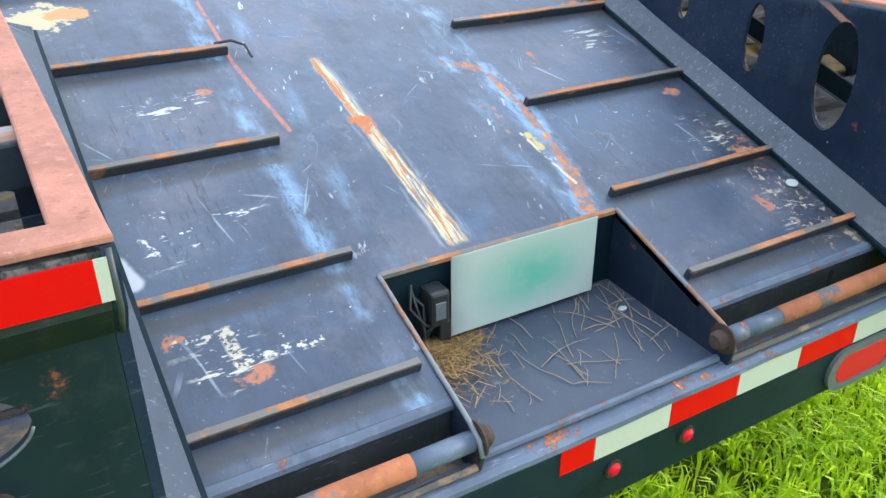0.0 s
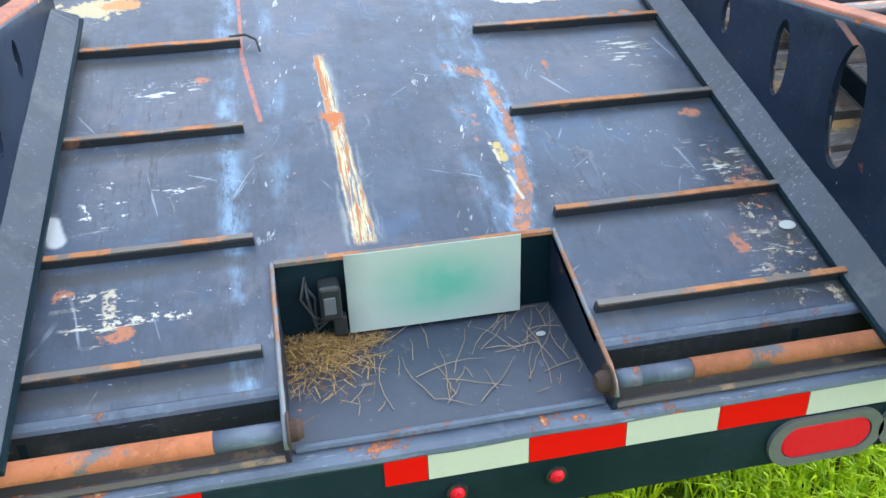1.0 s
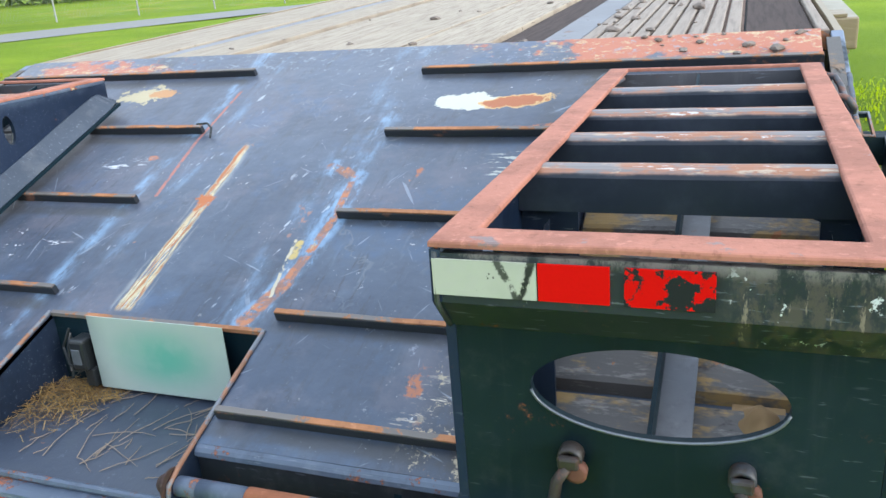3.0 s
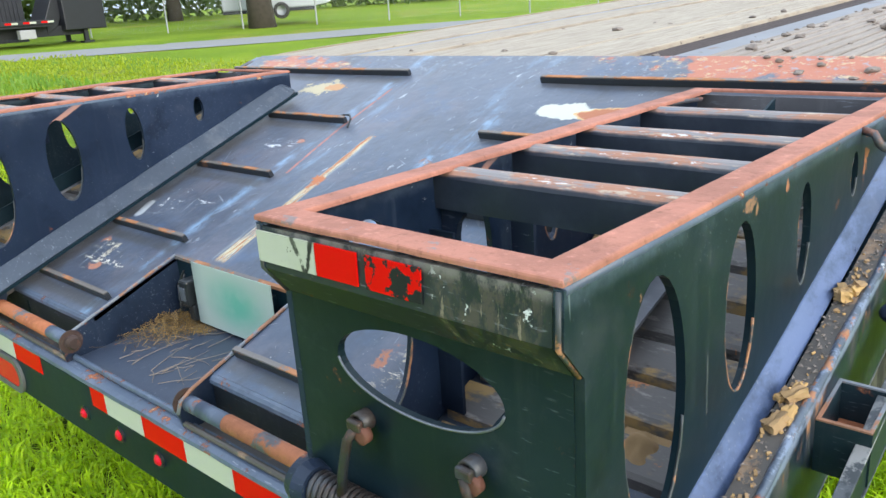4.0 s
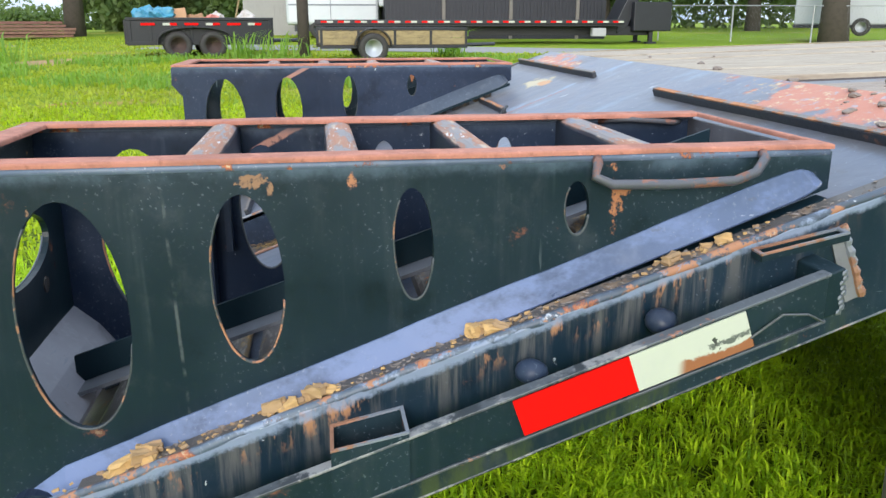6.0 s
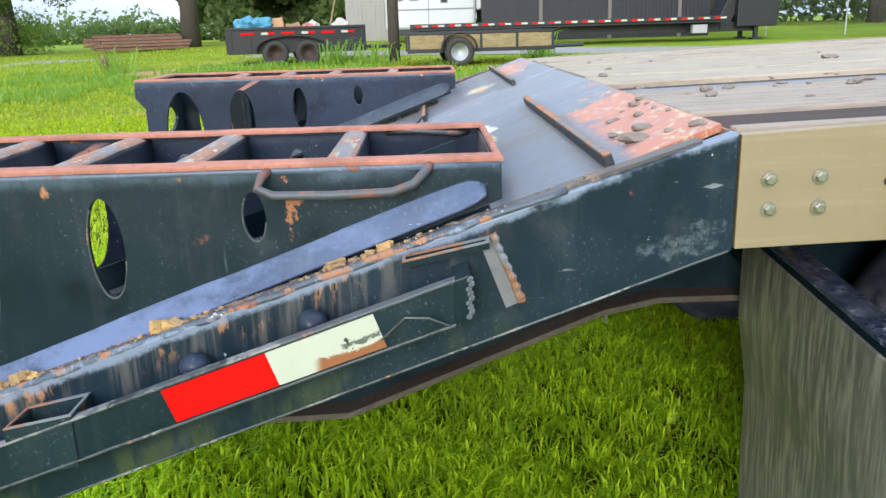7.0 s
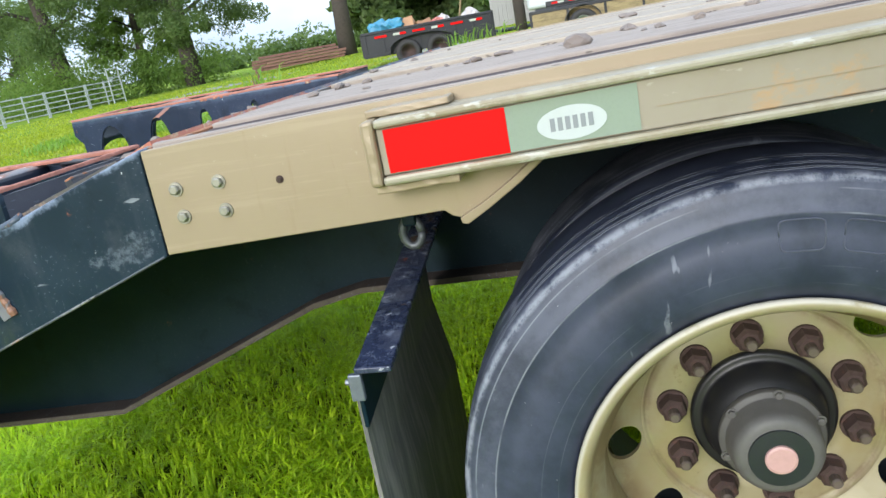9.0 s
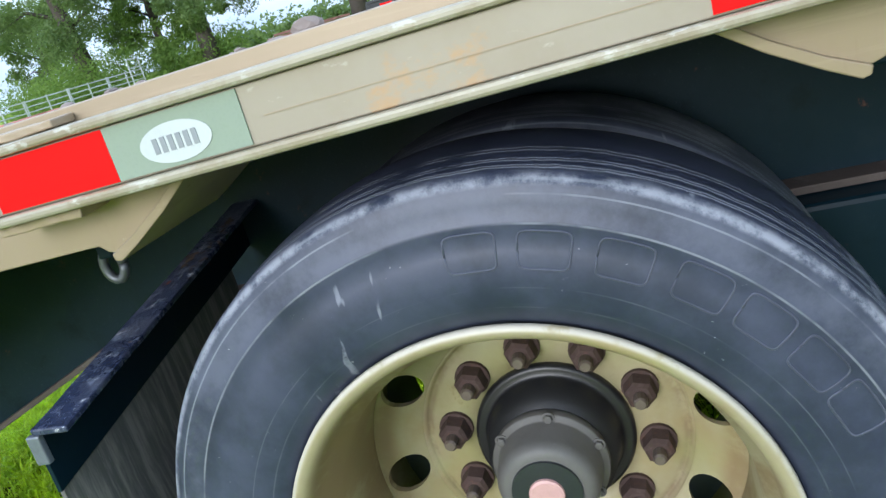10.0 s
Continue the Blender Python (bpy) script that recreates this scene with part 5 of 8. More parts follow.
        rim = holed(outer, [inner], rail(y) + lift + 0.0005, rail(y) + lift + 0.003, "z")
        for m in (bm, rim):
            for v in m.verts:
                v.co.z += 0.20 * (v.co.y - y)
        pocket = part("stake_pocket", bm, PAINT_GREEN, trailer, "dark square stake pocket with rusted rim")
        if y > 0.9:
            a, b = span(1.2502, 1.2535)
            flat = prism([(1.000, 0.900), (1.018, 0.908), (1.058, 0.812), (1.036, 0.803)], a, b)
            part("weld_plate", flat, STEEL_STRIP, pocket, "bare grey welded plate")
            edge = [(X(1.252), 1.018 + 0.040 * k / 14 + 0.0012 * (k % 2), 0.908 - 0.096 * k / 14) for k in range(15)]
            part("weld_seam", wobble(tube(edge, [0.0052 + 0.0016 * (k % 2) for k in range(15)], 8), 0.0012, 60), RUST_WELD, pocket, "lumpy weld seam")
        part("pocket_rim", wobble(rim, 0.0015, 50), RUST_WELD, pocket, "rusted rim")
        a, b = span(1.2570, x1 - 0.0065)
        if y < 0.9:
            part("pocket_rust", box(a, b, y - hy + 0.0065, y + hy - 0.0065, rail(y) - low_z + 0.01, rail(y) - 0.03), RUST_PIPE, pocket)
    for y in (0.608, 0.772):
        bm = bmesh.new()
        bmesh.ops.create_uvsphere(bm, u_segments=16, v_segments=8, radius=0.0195)
        bmesh.ops.scale(bm, vec=(1.0, 1.05, 0.80), verts=bm.verts)
        bmesh.ops.translate(bm, vec=(X(1.274), y, rail(y) + 0.002), verts=bm.verts)
        part("spacer", wobble(bm, 0.002, 40), PAINT_DARK, trailer, "dark domed spacer", True)
    if sgn > 0:
        pts = [(1.318, 0.868, rail(0.868) - 0.042), (1.330, 0.90, rail(0.90) - 0.020), (1.335, 0.93, rail(0.93) - 0.030), (1.328, 0.955, rail(0.955) - 0.052)]
        part("loose_wire", tube(pts, 0.0015, 6), GALV, trailer)


side_beam(1)
side_beam(-1)


def main_frame():
    for sgn in (1, -1):
        a, b = sorted((sgn * 0.594, sgn * 0.606))
        web = [(0.0785, 0.338), (0.74, 0.355), (1.30, 0.577), (1.42, 0.602), (11.0, 0.602), (11.0, 0.985), (1.345, 0.985), (0.0785, bed_z(0.08) - 0.03)]
        part("frame_beam", prism(web, a, b), FRAME_DARK, trailer, "black main frame beam")
        lo = [(0.0785, 0.338), (0.74, 0.355), (1.30, 0.577), (1.42, 0.602), (11.0, 0.602)]
        a, b = sorted((sgn * 0.535, sgn * 0.665))
        part("beam_flange", prism(lo + [(y, z - 0.014) for y, z in lo[::-1]], a, b, "x", 0.002), FLANGE_DUST, trailer, "dusty lower flange of the frame beam")
    for y in (0.45, 0.85, 1.2, 1.75, 2.65, 3.4, 4.4, 5.4, 6.4, 7.4, 8.4, 9.4):
        top = min(bed_z(y) - 0.02, 0.985)
        part("cross_member", box(-1.2, 1.2, y - 0.03, y + 0.03, top - 0.10, top, 0.003), FRAME_DARK, trailer)
    part("axle", tube([(-1.04, 2.195, 0.415), (1.04, 2.195, 0.415)], 0.06, 16), FRAME_DARK, trailer)
    part("suspension_box", box(0.48, 0.72, 2.55, 3.1, 0.30, 0.586, 0.01), FRAME_DARK, trailer)
    part("suspension_box", box(-0.72, -0.48, 2.55, 3.1, 0.30, 0.586, 0.01), FRAME_DARK, trailer)
    part("air_tank", tube([(0.30, 1.50, 0.56), (0.30, 1.54, 0.56), (0.30, 1.80, 0.56), (0.30, 1.84, 0.56)], [0.03, 0.05, 0.05, 0.03], 16), STUD, trailer, "small pale grey tank", True)


main_frame()


def tilted(bm):
    """The flat deck climbs slightly towards the front."""
    for v in bm.verts:
        v.co.z += 0.028 * (v.co.y - 1.347)
    return bm


def deck():
    part("deck_bearer", tilted(box(-1.222, 1.222, CREST + 0.012, 11.0, 0.986, 1.0, 0.0)), FRAME_DARK, trailer)
    part("crest_angle", prism([(CREST + 0.0005, bed_z(CREST) - 0.006), (CREST + 0.012, DECK - 0.004), (CREST + 0.012, 0.99), (CREST + 0.0005, 0.99)], -1.22, 1.22), RUST_BAR, trailer)
    end = 10.9
    boards = [(0.385, 0.517, WOOD_DARK, -0.012, "weathered dark board"), (0.52, 0.627, STEEL_STRIP, -0.004, "bare blue-grey steel strip"),
              (1.034, 1.192, WOOD_DARK, -0.006, "weathered dark deck board"),
              (0.125, 0.380, WOOD_PALE, 0.0, ""), (-0.135, 0.120, WOOD_PALE, 0.002, ""), (-0.395, -0.140, WOOD_PALE, 0.0, ""),
              (-0.455, -0.402, WOOD_PINK, -0.012, "narrow brown board"), (-0.70, -0.460, WOOD_PALE, 0.0, ""), (-0.80, -0.705, STEEL_STRIP, -0.006, "grey steel strip"),
              (-1.02, -0.805, WOOD_PALE, 0.0, ""), (-1.222, -1.025, WOOD_PALE, -0.004, "")]
    for a, b, m, dz, label in boards:
        y0 = CREST + 0.014 + random.uniform(0, 0.012)
        bm = tilted(box(a + 0.002, b - 0.002, y0, end, 1.001, DECK + dz, 0.003))
        part("deck_board", bm, m, trailer, label or "sun-bleached cream deck board")
    for k in range(9):
        a = 0.632 + k * 0.0445
        part("deck_slat", tilted(box(a, a + 0.036, CREST + 0.013, end, 1.001, DECK + 0.001, 0.004)), SLAT, trailer, "pale ribbed slat")
    part("slat_base", tilted(box(0.630, 1.031, CREST + 0.02, end, 1.0005, DECK - 0.011)), WOOD_PINK, trailer)
    part("deck_slat", tilted(box(1.196, 1.220, CREST + 0.013, end, 1.001, DECK + 0.001, 0.003)), SLAT, trailer)
    # a drain hole in the dark board, its inner dark painted as a disc
    part("board_knot", lathe([(0.035, 0.0), (0.028, 0.0015)], (1.098, 1.62, DECK - 0.0018), "z", 20), HUB_BLACK, trailer)


deck()


def side_rail(sgn):
    """Tan side plate of the flat deck with its rub rail."""
    def span(a, b):
        return sorted((sgn * a, sgn * b))

    def lifted(name, bm, *more):
        return part(name, tilted(bm), *more)

    plate = [(1.348, 1.031), (1.348, 0.875), (1.772, 0.875), (1.782, 0.866), (1.797, 0.861), (1.830, 0.874), (1.875, 0.901), (1.922, 0.935), (2.478, 0.935), (2.525, 0.901), (2.570, 0.874), (2.603, 0.861), (2.618, 0.866), (2.628, 0.872), (11.0, 0.872), (11.0, 1.036), (1.60, 1.036)]
    a, b = span(1.232, 1.250)
    lifted("side_plate", prism(plate, a, b, "x", 0.0015), RAIL, trailer, "tan painted side plate")
    for y0, y1 in ((1.716, 10.9),):
        a, b = span(1.2505, 1.312)
        lifted("rub_rail", box(a, b, y0, y1, 0.946, 1.0065, 0.002), RAIL_LIGHT, trailer, "tan rub rail")
        a, b = span(1.2505, 1.322)
        lifted("rail_lip", box(a, b, y0, y1, 1.007, 1.0185, 0.004), RAIL_LIP, trailer)
        lifted("rail_lip", box(a, b, y0, y1, 0.934, 0.9455, 0.004), RAIL_LIP, trailer)
        lifted("rail_cap", wobble(cut_long(box(a, b, y0 - 0.018, y0 - 0.0005, 0.9335, 1.0190, 0.005), 0.011, 2), 0.0012, 60), RAIL, trailer)
        for k in range(11):
            bead = bmesh.new()
            bmesh.ops.create_icosphere(bead, subdivisions=2, radius=0.0058)
            bmesh.ops.scale(bead, vec=(0.6, 1.1, 0.8), verts=bead.verts)
            bmesh.ops.translate(bead, vec=(sgn * 1.2525, y0 - 0.017 + 0.0015 * math.sin(k * 2.3), 0.938 + 0.0076 * k), verts=bead.verts)
            lifted("weld_bead", bead, RAIL, trailer, "", True)
    # bent gussets behind the rail, a thick sloping sheet with a rounded foot
    for y, d in ((1.80, 1), (2.60, -1)):
        a, b = span(1.02, 1.262)
        sheet = [(y - d * 0.006, 0.864), (y + d * 0.030, 0.881), (y + d * 0.075, 0.908), (y + d * 0.110, 0.9335), (y + d * 0.120, 0.927), (y + d * 0.080, 0.898), (y + d * 0.034, 0.870), (y + d * 0.004, 0.854), (y - d * 0.004, 0.856)]
        lifted("gusset", prism(sheet, a, b, "x", 0.0015), RAIL, trailer, "tan bent gusset")
    # lumpy weld straps above and below the end of the rub rail
    for z0, z1, xb in ((1.0192, 1.0290, 1.292), (0.9215, 0.9332, 1.304)):
        a, b = span(1.2505, xb)
        strap = cut_long(box(a, b, 1.700, 1.812, z0, z1, 0.002), 0.012)
        lifted("weld_strap", wobble(strap, 0.0016, 70), RAIL, trailer, "lumpy tan weld strap")
    # tape, faded badge and seam
    xa, xb = span(1.3125, 1.3140)
    for y0, y1, m, label in ((1.7255, 1.8815, TAPE_RED, "red reflective tape"), (1.882, 2.040, TAPE_GREEN, "faded green tape"), (2.478, 2.634, TAPE_RED, "red reflective tape")):
        lifted("tape_strip", box(xa, xb, y0, y1, 0.9485, 1.0045), m, trailer, label)
    xc, xd = span(1.3142, 1.3150)
    badge = lifted("badge", prism(oval(1.960, 0.9725, 0.042, 0.0205, 32), xc, xd), BADGE, trailer, "white oval maker's badge")
    xe, xf = span(1.3151, 1.3156)
    for k in range(6):
        y = 1.960 + sgn * (k - 2.5) * 0.0092
        bm = box(xe, xf, y - 0.0030, y + 0.0030, 0.9645, 0.9805)
        lifted("badge_mark", bm, BADGE_INK, badge)
    lifted("rail_seam", box(xa, xb - 0.001 if sgn > 0 else xb, 2.06, 2.477, 0.972, 0.973), RAIL, trailer)
    # bolts
    for y, z in ((1.388, 0.969), (1.456, 0.969), (1.390, 0.928), (1.457, 0.927)):
        if sgn > 0:
            lifted("bolt", nut((1.2502, y, z), 0.0075, 0.008), BOLT, trailer, "zinc bolt head")
    if sgn > 0:
        lifted("rivet", nut((1.2502, 1.548, 0.957), 0.004, 0.003), RUST_NUT, trailer)
    # lashing ring under the plate
    ring = []
    for k in range(15):
        t = 2 * math.pi * k / 14
        ring.append((sgn * 1.137, 1.691 + 0.015 * math.cos(t), 0.834 + 0.022 * math.sin(t)))
    part("lashing_ring", tube(ring, 0.0068, 10), GALV, trailer, "worn steel lashing ring", True)
    a, b = span(1.127, 1.147)
    part("ring_lug", box(a, b, 1.680, 1.702, 0.846, 0.975, 0.003), FRAME_DARK, trailer)
    # mud flap on its bracket
    a, b = span(0.607, 1.305)
    def climb(bm):
        for v in bm.verts:
            if v.co.z > 0.45:
                v.co.z += 0.12 * (1.29 - abs(v.co.x))
                v.co.y -= 0.04 * (1.29 - abs(v.co.x))
        return bm

    bracket = part("flap_bracket", climb(wobble(cut_long(box(a, b, 1.612, 1.668, 0.683, 0.692, 0.002), 0.05, 0), 0.0015, 30)), BRACKET, trailer, "black scuffed bracket")
    part("bracket_web", climb(box(a, b, 1.612, 1.6185, 0.600, 0.682, 0.001)), FRAME_DARK, bracket)
    a, b = span(0.70, 1.295)
    bm = box(a, b, 1.604, 1.611, 0.02, 0.672, 0.001)
    cut_long(bm, 0.08, 2)
    for v in bm.verts:
        v.co.y += 0.02 * ((0.68 - v.co.z) ** 2) * 1.2
    climb(cut_long(bm, 0.1, 0))
    part("mud_flap", bm, FLAP, trailer, "scuffed black rubber mud flap")
    part("flap_bolt", tube([(sgn * 1.27, 1.600, 0.655), (sgn * 1.27, 1.585, 0.655)], 0.005, 8), STUD, trailer)
    a, b = span(1.296, 1.306)
    part("flap_clip", box(a, b, 1.602, 1.622, 0.640, 0.681, 0.002), STUD, trailer)


side_rail(1)
side_rail(-1)


HAND_HOLES = [radians(6 + 36 * k) for k in range(10)]


def wheel(sgn):
    """Twin wheel on one end of the axle; built at the origin, axis along x."""
    hub = new("wheel")
    hub.parent = trailer
    hub.matrix_basis = pose(0, 2.195, 0.415, 0, 0, 0 if sgn > 0 else 180)
    tagged(hub, "twin wheel with cream steel rim and dusty tyre")

    def tyre_profile(x):
        """Cross section, outer sidewall towards +x, x the outer face."""
        return [(0.298, x - 0.030), (0.312, x - 0.014), (0.335, x - 0.004), (0.365, x), (0.392, x - 0.002), (0.416, x - 0.008), (0.4185, x - 0.0065), (0.421, x - 0.008), (0.438, x - 0.010), (0.456, x - 0.0135), (0.4625, x - 0.017), (0.4665, x - 0.024),
                (0.4685, x - 0.040), (0.4705, x - 0.060), (0.4725, x - 0.085), (0.4738, x - 0.110), (0.474, x - 0.140), (0.4735, x - 0.170), (0.471, x - 0.205), (0.464, x - 0.235), (0.44, x - 0.25), (0.37, x - 0.268), (0.315, x - 0.255), (0.298, x - 0.235)]

    t = part("tyre", lathe(tyre_profile(1.292), (0, 0, 0), "x", 120, closed=True), TYRE, hub, "dusty black tyre with raised sidewall ribs", True)
    worn = [(r if r < 0.43 else 0.43 + (r - 0.43) * 0.62, h) for r, h in tyre_profile(0.965)]
    part("tyre", lathe(worn, (0, 0, 0), "x", 96, closed=True), TYRE, hub, "inner twin tyre", True)
    # raised marks round the sidewall, plain rounded outlines
    def wall_x(r):
        return 1.292 - 0.002 * max(0.0, r - 0.365) / 0.027 - 0.004 * max(0.0, r - 0.392) / 0.024

    for a in (87, 76, 64.5, 53, 43, 33, 24):
        ring = []
        for u, v in oval(0.0, 0.0, 1.0, 1.0, 32):
            u, v = (math.copysign(abs(w) ** 0.32, w) for w in (u, v))
            ang, r = radians(a + u * 3.9), 0.392 + 0.0195 * v
            ring.append((wall_x(r), math.cos(ang) * r, math.sin(ang) * r))
        part("sidewall_mark", tube(ring + ring[:1], 0.0012, 6), TYRE_MARK, t, "thin raised outline", True)
    # rim: flange, barrel and dished disc
    rim_prof = [(0.300, 1.268), (0.3055, 1.276), (0.3045, 1.284), (0.297, 1.286), (0.288, 1.278), (0.283, 1.262), (0.278, 1.235), (0.264, 1.215), (0.260, 1.085), (0.266, 1.052),
                (0.272, 1.042), (0.272, 0.955), (0.300, 0.945), (0.292, 1.25)]
    rim = part("rim", lathe(rim_prof, (0, 0, 0), "x", 96, closed=True), RIM, hub, "cream painted steel rim", True)
    # disc: flat bolt face, then a cone pierced by hand holes
    prof = [(0.116, 1.0125), (0.150, 1.0125), (0.183, 1.0115), (0.189, 1.0075), (0.193, 1.0095), (0.1985, 1.018), (0.1985, 1.008), (0.188, 1.000), (0.116, 1.002)]
    part("bolt_face", lathe(prof, (0, 0, 0), "x", 96, closed=True), RIM, rim, "", True)
    circle = lambda r, n: [(r * math.cos(2 * math.pi * k / n), r * math.sin(2 * math.pi * k / n)) for k in range(n)]
    holes = [[(0.2320 * math.cos(a) + 0.0290 * math.cos(t), 0.2320 * math.sin(a) + 0.0290 * math.sin(t)) for t in [2 * math.pi * k / 22 for k in range(22)]] for a in HAND_HOLES]
    bm = holed(circle(0.2655, 120), holes + [circle(0.1980, 120)], 1.006, 1.017, "x")
    for v in bm.verts:
        r = math.hypot(v.co.y, v.co.z)
        v.co.x += (r - 0.198) * 0.62
    part("wheel_disc", bm, RIM, rim)
    # lug nuts
    for k in range(10):
        a = radians(24.0 + 36 * k)
        c = Vector((1.0125, 0.1475 * math.cos(a), 0.1475 * math.sin(a)))
        bm = tube([c, c + Vector((0.007, 0, 0))], 0.0262, 20)
        bm = tube([c + Vector((0.006, 0, 0)), c + Vector((0.030, 0, 0)), c + Vector((0.035, 0, 0))], [0.0238, 0.0222, 0.0165], 6, bm)
        lug = part("lug_nut", bm, RUST_NUT, hub, "dark rusted lug nut")
        part("stud_end", tube([c + Vector((0.035, 0, 0)), c + Vector((0.052, 0, 0)), c + Vector((0.055, 0, 0))], [0.0095, 0.0095, 0.007], 12), STUD_RUST, lug)
    # hub: dark drum pilot, grey cap with bolts, plug
    part("hub_pilot", lathe([(0.1175, 1.010), (0.1165, 1.020), (0.110, 1.025), (0.103, 1.021), (0.098, 1.030), (0.089, 1.078)], (0, 0, 0), "x", 48), DRUM, hub, "black greasy hub", True)
    cap = part("hub_cap", lathe([(0.0805, 1.0785), (0.0815, 1.082), (0.0815, 1.093), (0.0800, 1.0955), (0.0735, 1.0965), (0.0715, 1.100), (0.0690, 1.136), (0.0640, 1.147), (0.0560, 1.1515), (0.046, 1.152)], (0, 0, 0), "x", 48), HUB_GREY, hub, "dusty grey oil cap", True)
    part("sight_glass", lathe([(0.0475, 1.1505), (0.0470, 1.1560), (0.030, 1.1575)], (0, 0, 0), "x", 40), HUB_BLACK, cap, "black sight glass ring")
    part("plug", lathe([(0.024, 1.157), (0.0235, 1.161), (0.020, 1.1625)], (0, 0, 0), "x", 28), HUB_PINK, cap, "faded pink rubber plug")
    for k in range(6):
        a = radians(20 + 60 * k)
        part("cap_bolt", nut((1.0955, 0.0765 * math.cos(a), 0.0765 * math.sin(a)), 0.0062, 0.006), HUB_GREY, cap)


STUD_RUST = simple("bare_stud_end", (0.16, 0.13, 0.11), 0.5, 0.5, 0.5, 60)
wheel(1)
wheel(-1)


# ---------------------------------------------------------------- the two folded loading ramps
def rung_paint():
    p = Mat("worn_rung_paint", (0.014, 0.021, 0.036), 0.40)
    x, y, z = p.xyz()
    n, g = p.noise(9, 6, 0.7), p.noise(20, 5, 0.7, (0.5, 2, 2))
    crown = (z + (n - 0.5) * 0.012).step(0.987, 0.993)
    p.layer(n.step(0.4, 0.7) * 0.5, (0.05, 0.065, 0.09))
    p.layer(crown, (0.20, 0.185, 0.185), 0.5)
    p.layer(crown * p.noise(14, 5, 0.7, (0.5, 2, 2)).step(0.54, 0.64) * 0.8, (0.12, 0.15, 0.20), 0.42)
    p.layer(crown * g.step(0.46, 0.56), (0.34, 0.17, 0.11), 0.8)
    p.layer(crown * p.noise(33, 5, 0.7, (0.4, 2, 2)).step(0.56, 0.63), (0.44, 0.36, 0.28), 0.75)
    p.layer(crown * p.noise(40, 5, 0.7, (0.5, 2, 2)).step(0.62, 0.66), (0.56, 0.58, 0.60), 0.6)
    p.bump(n, 0.2, 0.003)
    return p.done()


RUNG = rung_paint()
WINDOW_EDGE = rusty("cut_window_edge", (0.40, 0.19, 0.10), 1.0, (0.05, 0.06, 0.065), 0.6)
RUST_RING = rusty("dark_rusted_ring", (0.14, 0.055, 0.036), 0.5, (0.05, 0.045, 0.045), 0.75)
STUD_DARK = rusty("dark_worn_sleeve", (0.040, 0.034, 0.032), 0.9, (0.040, 0.045, 0.055), 0.45)
LATCH_ROD = rusty("worn_latch_rod", (0.030, 0.024, 0.020), 0.7, (0.018, 0.022, 0.026), 0.6)
FOOT_GREY = worn_paint("dusty_foot_plate_paint", (0.20, 0.205, 0.235), 0.35, 0.8, 0.4, 0.5)
BRACE_GREY = worn_paint("sky_lit_brace_paint", (0.105, 0.115, 0.135), 0.3, 0.7, 0.2, 0.42)
FRONT_GREY = worn_paint("dusty_grey_plate_paint", (0.060, 0.062, 0.072), 0.3, 0.8, 0.4, 0.5)
HANDLE = rusty("worn_handle", (0.22, 0.10, 0.07), 0.9, (0.075, 0.08, 0.095), 0.6)


